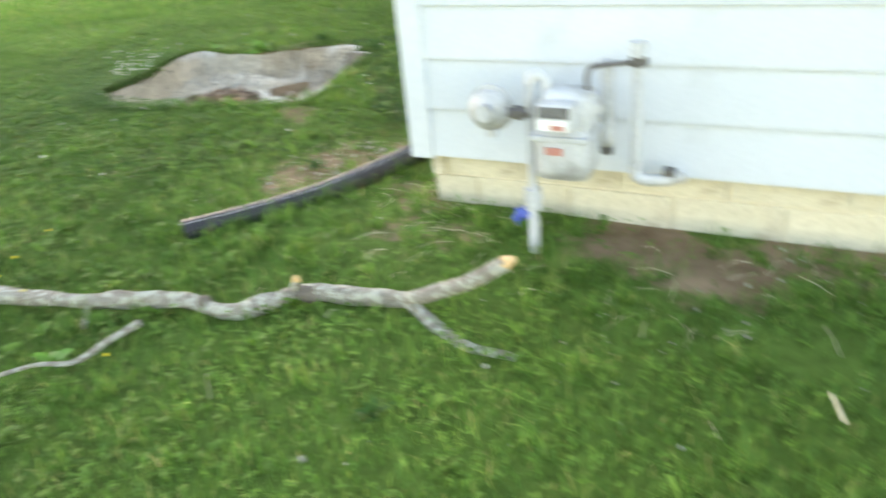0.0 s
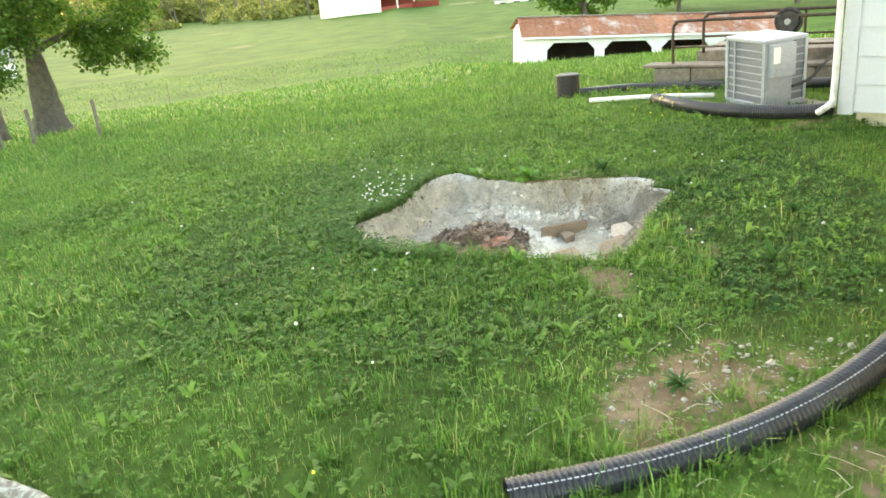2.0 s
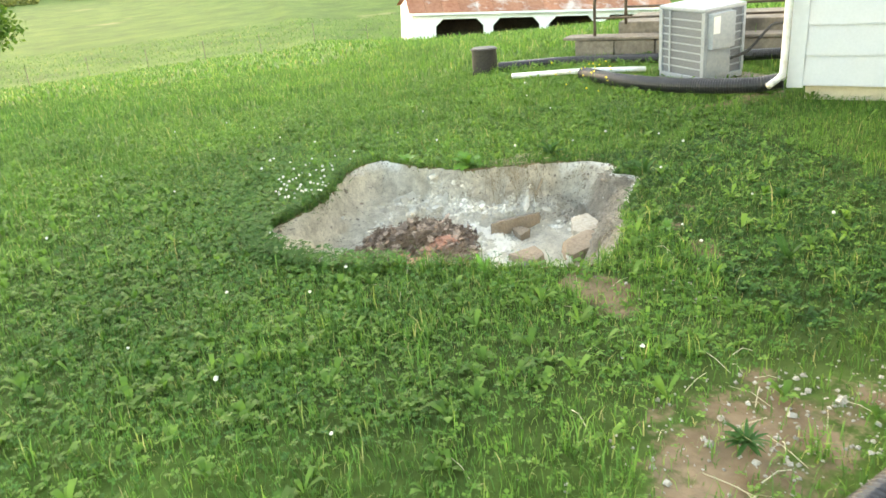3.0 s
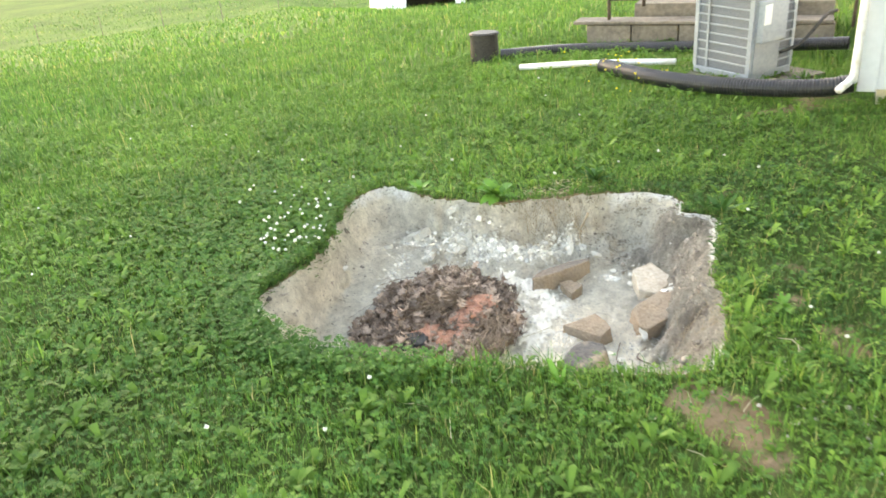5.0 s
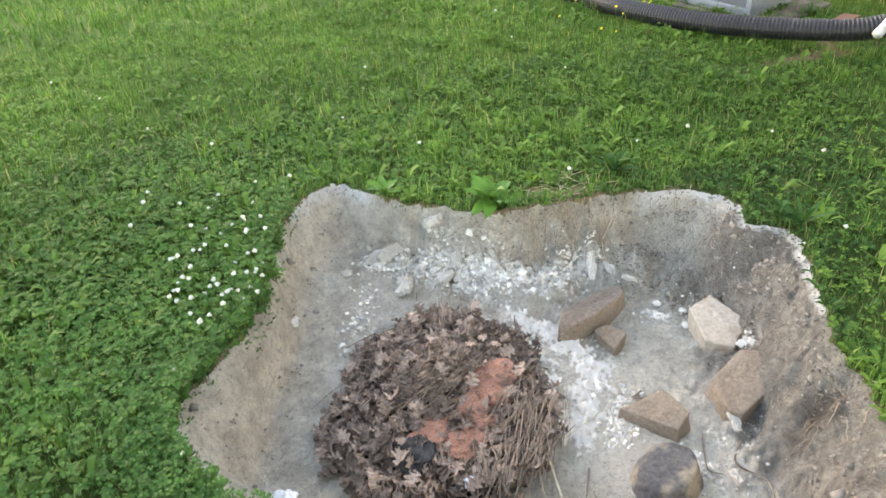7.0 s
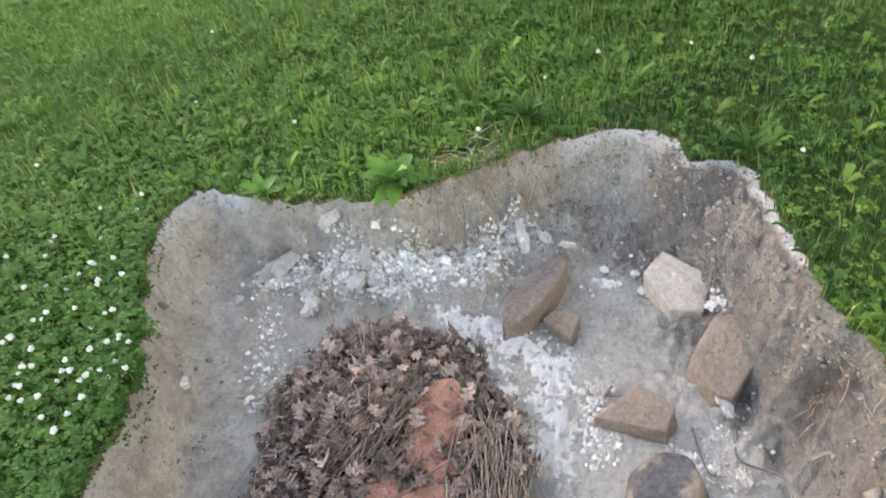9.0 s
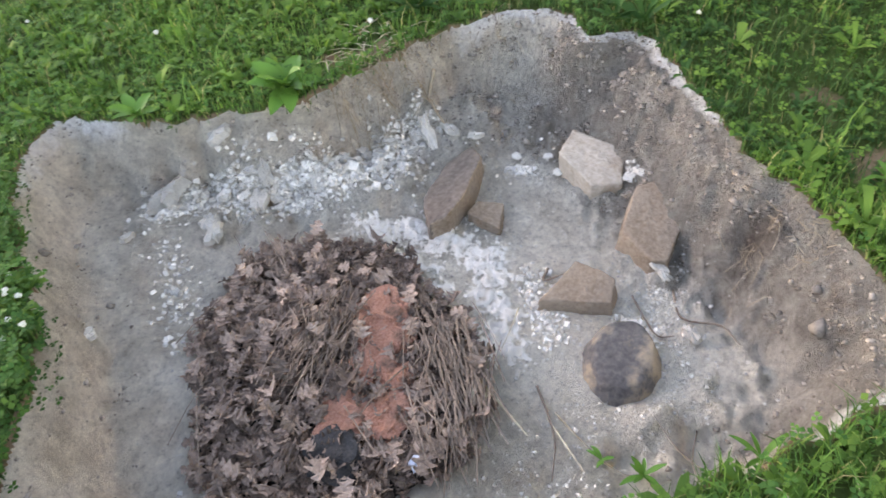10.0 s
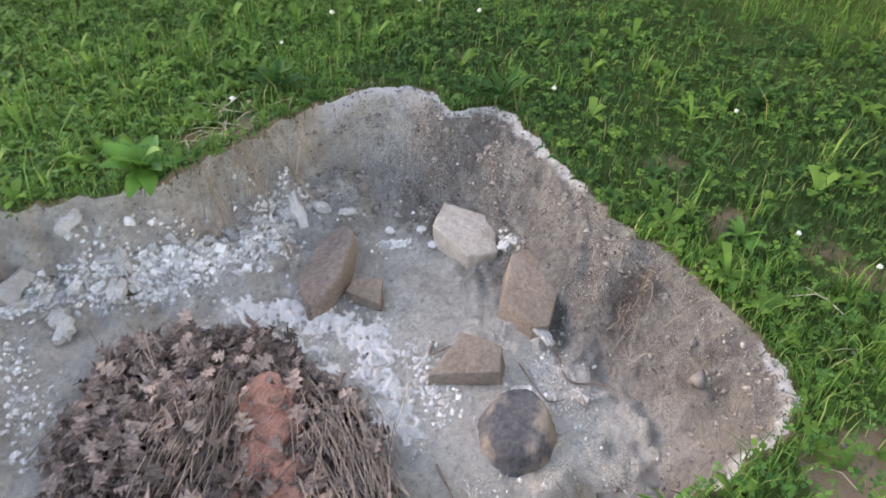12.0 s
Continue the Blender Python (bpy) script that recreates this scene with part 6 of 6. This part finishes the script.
x, y, r = scatter(-1.9, 2.2, -1.9, 1.9, 230000, 101, fine_keep)
clover_zone = np.exp(-((x + 0.85) / 0.45) ** 2 - ((y - 0.45) / 0.75) ** 2)
thin = r.random(len(x)) > 0.15 + 0.5 * clover_zone
x, y, clover_zone = x[thin], y[thin], clover_zone[thin]
tall = 0.75 + 0.35 * patchy(x * 2, y * 2) + 0.3 * np.exp(-((inside(x, y) + 0.06) / 0.07) ** 2) * (y < -0.5) * (x < 0.7)
# right of the pit the shade is put into the blade colour
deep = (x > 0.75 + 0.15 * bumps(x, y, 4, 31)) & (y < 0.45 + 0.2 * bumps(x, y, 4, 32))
for pick, mat, words in ((~deep, BLADE, "short green lawn grass round the fire pit"), (deep, BLADE_SHADED, "lush grass beside the pit, its deep green darkened for shade")):
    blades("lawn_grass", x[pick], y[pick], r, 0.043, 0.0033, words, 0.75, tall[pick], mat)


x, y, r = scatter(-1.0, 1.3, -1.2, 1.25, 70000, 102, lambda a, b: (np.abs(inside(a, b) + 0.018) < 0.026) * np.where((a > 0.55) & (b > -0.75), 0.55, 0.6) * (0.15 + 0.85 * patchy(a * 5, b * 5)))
blades("lawn_grass", x, y, r, 0.042, 0.0032, "grass hanging over the pit's rim", 1.0, material=BLADE_SHADED)


def mid_keep(x, y):
    core = (x > -1.9) & (x < 2.2) & (y > -1.9) & (y < 1.9)
    return np.where(core, 0, grass_cover(x, y) * (0.5 + 0.5 * patchy(x, y)))


x, y, r = scatter(-4.5, 3.4, -6.0, 4.6, 420000, 103, mid_keep)
blades("lawn_grass", x, y, r, 0.047, 0.0037, "green lawn grass with longer tufts", 0.7, 0.75 + 0.45 * patchy(x * 2, y * 2))


def far_keep(x, y):
    core = (x > -4.5) & (x < 3.4) & (y > -6) & (y < 4.6)
    return np.where(core, 0, 0.9)


x, y, r = scatter(-13, 7, -6.0, 14, 150000, 105, far_keep)
blades("lawn_grass", x, y, r, 0.085, 0.011, "sloping lawn grass further off", 0.65)


def pasture_keep(x, y):
    core = (x > -13) & (x < 7) & (y < 14)
    return np.where(core, 0, np.clip(14.0 / (y + 1), 0.05, 1.0))


x, y, r = scatter(-34, 26, 2, 60, 160000, 107, pasture_keep)
blades("pasture_grass", x, y, r, 0.11, 0.035, "pasture grass on the far slope", 0.6)


def tufts(x0, x1, y0, y1, count, seed, length, label):
    """Clumps of longer blades standing out of the lawn."""
    cx, cy, r = scatter(x0, x1, y0, y1, count, seed, lambda a, b: grass_cover(a, b) * patchy(a * 1.2 + 3, b * 1.2))
    k = np.repeat(np.arange(len(cx)), 26)
    x, y = cx[k] + r.normal(0, 0.022, len(k)), cy[k] + r.normal(0, 0.022, len(k))
    ok = (inside(x, y) < 0.0) & ~over_house(x, y)
    blades("grass_tufts", x[ok], y[ok], r, length, 0.0045, label, 0.8)


tufts(-4.2, 3.0, -5.4, 4.4, 1500, 131, 0.072, "longer tufts of grass in the lawn")
tufts(-5.0, 2.6, 3.6, 8.5, 1100, 157, 0.085, "long grass tufts on the lower lawn")
tufts(-3.0, 3.0, 0.8, 4.4, 900, 155, 0.07, "long grass tufts behind the fire pit")
tufts(-0.9, 0.9, -1.4, -0.55, 130, 133, 0.075, "long grass on the pit's front bank")
tufts(-0.9, 0.9, -3.3, -2.3, 170, 135, 0.085, "long grass along the drain pipe")
tufts(0.8, 3.4, -5.4, -2.8, 260, 137, 0.09, "long grass by the foundation")


def leaf_strips(x, y, z, r, length, width, count, lift, material, name, label, category):
    """Rosettes: a number of broad leaves from each point."""
    n = len(x)
    k = np.repeat(np.arange(n), count)
    m = len(k)
    a = r.uniform(0, 2 * np.pi, m)
    ln = length * r.uniform(0.6, 1.35, m)
    w = width * r.uniform(0.7, 1.3, m)
    up = lift * r.uniform(0.4, 1.3, m)
    base = np.stack([x[k], y[k], z[k]], 1)
    dx, dy = np.cos(a), np.sin(a)
    side = np.stack([-dy, dx, np.zeros(m)], 1) * w[:, None] * 0.5
    fwd = np.stack([dx, dy, np.zeros(m)], 1)
    zz = np.array([0, 0, 1.0])

    def at(t, h):
        return base + fwd * (ln * t)[:, None] + zz * (ln * up * h)[:, None]
    p1, p2, p3 = at(0.35, 0.6), at(0.7, 0.9), at(1.0, 0.75)
    v = np.stack([base - side * 0.2, base + side * 0.2, p1 + side * 0.8, p1 - side * 0.8, p2 + side, p2 - side, p3 + side * 0.15, p3 - side * 0.15], 1).reshape(-1, 3)
    o = np.arange(m)[:, None] * 8
    f = np.concatenate([o + np.array([[0, 1, 2, 3]]), o + np.array([[3, 2, 4, 5]]), o + np.array([[5, 4, 6, 7]])], 1).reshape(-1, 4)
    return tagged(np_mesh(name, v, f, material), label, category, kind="stuff")


x, y, r = scatter(-4.0, 3.0, -5.6, 4.4, 1700, 111, lambda a, b: grass_cover(a, b) * (0.1 + 0.9 * patchy(a * 0.8 + 2, b * 0.8) ** 2))
leaf_strips(x, y, ground_z(x, y), r, 0.045, 0.016, 5, 0.8, WEED, "broadleaf_weeds", "bright broad-leaved weeds through the lawn", "weeds")
x, y, r = scatter(-12, 5, -4, 12, 9000, 113, lambda a, b: far_keep(a, b) * patchy(a, b))
leaf_strips(x, y, ground_z(x, y), r, 0.07, 0.028, 5, 0.9, WEED, "broadleaf_weeds", "broad-leaved weeds across the lower lawn", "weeds")


x, y, r = scatter(-3.8, -0.4, -3.4, 1.6, 700, 115, lambda a, b: grass_cover(a, b) * patchy(a * 0.9, b * 0.9 + 1))
leaf_strips(x, y, ground_z(x, y) + 0.01, r, 0.042, 0.026, 6, 0.9, WEED, "broadleaf_weeds", "upright bright weeds in the lawn", "weeds")


x, y, r = scatter(-3.2, 3.0, 0.6, 4.6, 4500, 151, lambda a, b: grass_cover(a, b) * (0.15 + 0.85 * patchy(a * 1.6 + 6, b * 1.6) ** 2))
leaf_strips(x, y, ground_z(x, y) + 0.012, r, 0.045, 0.019, 6, 0.9, WEED, "broadleaf_weeds", "leafy weeds behind the fire pit", "weeds")
x, y, r = scatter(-4.0, 2.2, -3.8, 1.0, 1500, 153, lambda a, b: grass_cover(a, b) * (0.05 + 0.95 * patchy(a * 1.4 + 1, b * 1.4 + 2) ** 3))
leaf_strips(x, y, ground_z(x, y) + 0.012, r, 0.05, 0.022, 6, 0.9, WEED, "broadleaf_weeds", "patches of leafy weeds in the lawn", "weeds")


def clovers(x, y, r, low, high, size, label, hang=False, material=CLOVER):
    n = len(x)
    z = (land(x, y) - 0.7 * np.clip(inside(x, y), 0, 1) if hang else ground_z(x, y)) + r.uniform(low, high, n)
    c = np.stack([x, y, z], 1)
    turn = r.uniform(0, 2 * np.pi, n)
    vs = []
    tilt = r.normal(0, 0.25, (n, 2))
    s = size * r.uniform(0.7, 1.3, n)
    for k in range(3):
        a = turn + k * 2 * np.pi / 3
        dx, dy = np.cos(a), np.sin(a)
        for t, w in ((0.05, 0.0), (0.65, 0.55), (1.15, 0.0), (0.65, -0.55)):
            ox, oy = (dx * t - dy * w) * s, (dy * t + dx * w) * s
            vs.append(c + np.stack([ox, oy, ox * tilt[:, 0] + oy * tilt[:, 1] + 0.18 * s * abs(w)], 1))
    v = np.stack(vs, 1).reshape(-1, 3)
    f = np.arange(len(v)).reshape(-1, 4)
    return tagged(np_mesh("clover", v, f, material), label, "clover", kind="stuff")


x, y, r = scatter(-0.95, 0.0, -0.1, 1.1, 9000, 141, lambda a, b: np.clip(1 - inside(a, b) / 0.028, 0, 1) * (inside(a, b) > -0.03) * (a < -0.22))
clovers(x, y, r, -0.04, 0.03, 0.0095, "clover hanging over the pit's rim", True)
x, y, r = scatter(-1.05, -0.35, -0.75, 0.2, 5500, 143, lambda a, b: (inside(a, b) < 0.015) * (inside(a, b) > -0.13))
clovers(x, y, r, 0.02, 0.085, 0.0095, "tall clover on the pit's front corner")


def left_bank(a, b):
    d = inside(a, b)
    return (d < 0.012) * np.clip(1.3 * np.exp(-((a + 0.80) / 0.42) ** 2 - ((b - 0.50) / 0.8) ** 2) + 0.10, 0, 1)


x, y, r = scatter(-1.7, 0.5, -1.2, 1.8, 34000, 121, left_bank)
clovers(x, y, r, 0.015, 0.075, 0.0095, "dense white clover leaves on the pit's bank")
x, y, r = scatter(-1.3, 0.1, -0.9, 1.2, 11000, 129, lambda a, b: (np.abs(inside(a, b) + 0.05) < 0.06) * (a < -0.3))
clovers(x, y, r, 0.02, 0.075, 0.0095, "tall clover leaves leaning over the pit's rim")
x, y, r = scatter(-4.4, 3.2, -5.6, 4.5, 90000, 123, lambda a, b: grass_cover(a, b) * (0.08 + 0.92 * patchy(a * 1.7 + 4, b * 1.7) ** 2))
clovers(x, y, r, 0.012, 0.055, 0.0115, "clover leaves mixed through the lawn", material=WEED)


x, y, r = scatter(-1.9, 2.2, -1.9, 1.9, 34000, 125, lambda a, b: grass_cover(a, b) * (0.1 + 0.9 * patchy(a * 2.3 + 1, b * 2.3) ** 2))
clovers(x, y, r, 0.012, 0.042, 0.009, "small clover and creeping weed leaves round the pit")
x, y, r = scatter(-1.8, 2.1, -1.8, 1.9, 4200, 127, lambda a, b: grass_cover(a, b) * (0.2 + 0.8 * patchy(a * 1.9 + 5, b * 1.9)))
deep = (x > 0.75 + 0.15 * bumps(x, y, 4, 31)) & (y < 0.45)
for pick, mat, words in ((~deep, WEED, "small creeping weeds among the grass"), (deep, WEED_DEEP, "creeping weeds beside the pit, darkened for shade")):
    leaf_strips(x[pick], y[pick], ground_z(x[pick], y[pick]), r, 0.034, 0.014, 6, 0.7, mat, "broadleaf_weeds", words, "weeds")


def flower(kind, material, radius, label, group):
    f = empty(kind, pose(0, 0, -50), label, "flower", group)
    bm = bmesh.new()
    bmesh.ops.create_icosphere(bm, subdivisions=2, radius=radius)
    for i, v in enumerate(bm.verts):
        v.co *= 1.0 + (0.22 if i % 2 else -0.12)
        v.co.z = v.co.z * 0.85 + 0.095
    part("head", bm, material, f)
    part("stalk", tube([Vector((0, 0, -0.01)), Vector((0.004, 0.002, 0.05)), Vector((0, 0, 0.09))], 0.0011, 4, caps=False), WEED, f)
    return f


white = flower("clover_flower", PETAL, 0.0062, "small white clover flower head on a thin stalk", "clover flowers")
rf = random.Random(77)
spots = []
while len(spots) < 100:
    if len(spots) < 62:
        px, py = rf.gauss(-0.57, 0.12), rf.gauss(0.48, 0.30)
    else:
        px, py = rf.uniform(-2.6, 1.8), rf.uniform(-2.0, 3.2)
    if float(inside(np.array([px]), np.array([py]))[0]) < -0.01 and not over_house(np.array([px]), np.array([py]))[0]:
        spots.append((px, py))
for px, py in spots[1:]:
    copy_thing(white, pose(px, py, gz(px, py) - rf.uniform(0.0, 0.035), rf.uniform(-14, 14), rf.uniform(-14, 14), rf.uniform(0, 360)) @ Matrix.Scale(rf.uniform(0.8, 1.25), 4))
white.matrix_world = pose(spots[0][0], spots[0][1], gz(*spots[0]))

gold = flower("buttercup", YELLOW, 0.0062, "small yellow wild flower on a thin stalk", "yellow flowers")
spots = [(rf.gauss(2.02, 0.16), rf.gauss(2.45, 0.28)) for _ in range(34)] + [(-1.18, -2.90), (-1.12, -2.98), (-1.08, -2.85), (-1.24, -2.78), (-0.95, -3.0), (-1.02, -2.72), (-0.62, -3.55), (-0.9, -2.55)]
for px, py in spots[1:]:
    copy_thing(gold, pose(px, py, gz(px, py) + rf.uniform(-0.03, 0.03), rf.uniform(-12, 12), rf.uniform(-12, 12), rf.uniform(0, 360)) @ Matrix.Scale(rf.uniform(0.8, 1.3), 4))
gold.matrix_world = pose(spots[0][0], spots[0][1], gz(*spots[0]) + 0.03)


def broad_plant(x, y, count, length, width, label, lift=0.6, seed=0, name="dock_plant"):
    """A rosette of wide leaves, each with a fold along its rib."""
    top = empty(name, pose(x, y, gz(x, y) + 0.012), label, "plant", "broad-leaved plants")
    r = random.Random(seed)
    meshes = []
    for s in range(3):
        v, f = [], []
        k = 8
        bend = r.uniform(0.5, 1.0)
        for i in range(k):
            t = i / (k - 1)
            w = width * math.sin(math.pi * min(1, t * 0.9 + 0.07)) ** 0.8 * (1 + 0.05 * math.sin(i * 2.2))
            yy = length * t
            zz = length * (lift * t - bend * 0.62 * t * t)
            for q in (-1, 0, 1):
                v.append((q * w * 0.5, yy, zz + abs(q) * width * 0.13))
        for i in range(k - 1):
            a = 3 * i
            f += [(a, a + 1, a + 4, a + 3), (a + 1, a + 2, a + 5, a + 4)]
        me = bpy.data.meshes.new("broad_leaf")
        me.from_pydata(v, [], f)
        me.polygons.foreach_set("use_smooth", [True] * len(f))
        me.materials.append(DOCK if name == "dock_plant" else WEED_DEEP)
        meshes.append(me)
    for i in range(count):
        ob = new("broad_leaf", meshes[i % 3])
        ob.parent = top
        ob.matrix_basis = pose(0, 0, 0.005, r.uniform(-14, 38), r.uniform(-18, 18), i * 360 / count * 1.618 + r.uniform(-20, 20)) @ Matrix.Scale(r.uniform(0.65, 1.15), 4)
    return top


broad_plant(0.34, 0.62, 20, 0.105, 0.042, "bright green dock plant overhanging the pit bank", 0.75, 1)
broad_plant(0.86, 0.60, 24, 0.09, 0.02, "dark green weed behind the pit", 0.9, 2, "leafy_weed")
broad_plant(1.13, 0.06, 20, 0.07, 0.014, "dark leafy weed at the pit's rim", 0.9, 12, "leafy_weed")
broad_plant(1.52, -0.70, 18, 0.08, 0.02, "leafy weed in thin lawn", 0.9, 13, "leafy_weed")
broad_plant(0.016, 0.87, 8, 0.07, 0.032, "small broad-leaved weed hanging over the bank", 0.6, 3)
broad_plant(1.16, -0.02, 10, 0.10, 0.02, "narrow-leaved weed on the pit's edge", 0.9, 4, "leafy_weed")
broad_plant(0.30, -2.22, 40, 0.075, 0.012, "grey-green weed rosette on bare earth", 0.6, 5, "weed_rosette")
broad_plant(0.10, -4.20, 22, 0.06, 0.012, "blue-green weed in the lawn", 0.8, 6, "leafy_weed")
broad_plant(-0.83, -3.42, 8, 0.07, 0.04, "yellow-green broad weed under a stick", 0.7, 7)
broad_plant(1.10, -1.30, 14, 0.09, 0.02, "strap-leaved weed in the lawn", 0.9, 8, "leafy_weed")
broad_plant(-0.02, -0.93, 8, 0.07, 0.014, "small sprig on the front bank", 1.1, 9)
broad_plant(0.12, -0.86, 7, 0.06, 0.013, "small green sprig hanging into the pit", 1.0, 10)
broad_plant(0.05, -0.69, 8, 0.05, 0.013, "small green sprig growing on the clay floor", 0.7, 14)
broad_plant(0.035, -0.605, 5, 0.034, 0.011, "tiny green sprig on a trailing stem", 0.7, 15)
twig([(0.067, -0.47, 0.01), (0.05, -0.54, 0.006), (0.037, -0.60, 0.01), (0.045, -0.65, 0.008), (0.05, -0.69, 0.012)], 0.0022, "trailing green-brown stem of a sprig", ROOT)
twig([(0.11, -0.80, 0.012), (0.14, -0.72, 0.02), (0.17, -0.64, 0.012)], 0.002, "thin dry stalk leaning over the clay", STRAW)
broad_plant(0.86, -0.80, 12, 0.06, 0.02, "broad weed by the pit's corner", 0.8, 11)


def gravel():
    r = random.Random(51)
    verts, faces = [], []
    for cx, cy, sx, sy, n in ((0.62, -2.12, 0.28, 0.13, 280), (0.35, -2.2, 0.3, 0.15, 120), (1.5, -4.2, 0.7, 0.2, 120), (0.6, -1.25, 0.1, 0.15, 60), (0.9, -2.85, 0.4, 0.15, 90)):
        for _ in range(n):
            x, y = r.gauss(cx, sx), r.gauss(cy, sy)
            s = 0.0032 * r.lognormvariate(0, 0.5)
            m = pose(x, y, gz(x, y) + s * 0.3, r.uniform(-30, 30), r.uniform(-30, 30), r.uniform(0, 360))
            o = len(verts)
            for a, b, c in ((-1, -1, -.6), (1, -1, -.6), (1, 1, -.6), (-1, 1, -.6), (-.7, -.6, .6), (.6, -.8, .5), (.7, .6, .7), (-.8, .7, .5)):
                verts.append(tuple(m @ Vector((a * s * r.uniform(0.7, 1.4), b * s * r.uniform(0.7, 1.4), c * s))))
            faces += [tuple(o + k for k in f) for f in ((3, 2, 1, 0), (4, 5, 6, 7), (0, 1, 5, 4), (1, 2, 6, 5), (2, 3, 7, 6), (3, 0, 4, 7))]
    tagged(mesh_ob("gravel", verts, faces, GRAVEL), "small pale stones on the bare earth", "gravel", kind="stuff")


gravel()


def dead_straw():
    r = random.Random(61)
    bm = bmesh.new()
    for _ in range(260):
        cx, cy, s = r.choice(((0.9, -2.75, 0.2), (0.5, -2.2, 0.4), (1.6, -3.95, 0.5), (0.5, -3.2, 0.4), (0.62, 0.6, 0.12), (0.2, -0.95, 0.3)))
        x, y = r.gauss(cx, s), r.gauss(cy, s * 0.6)
        if float(inside(np.array([x]), np.array([y]))[0]) > -0.02 or over_house(np.array([x]), np.array([y]))[0]:
            continue
        a, ln = r.uniform(0, 6.3), r.uniform(0.04, 0.16)
        z = gz(x, y)
        d = Vector((math.cos(a) * ln, math.sin(a) * ln, 0))
        c = Vector((x, y, z + 0.008))
        tube([c - d * 0.5, c + Vector((0, 0, r.uniform(0.003, 0.02))), c + d * 0.5], r.uniform(0.0008, 0.0018), 3, bm, caps=False)
    tagged(part("dead_stalks", bm, PALE_STRAW), "dry pale stalks lying on bare earth", "straw", kind="stuff")


dead_straw()
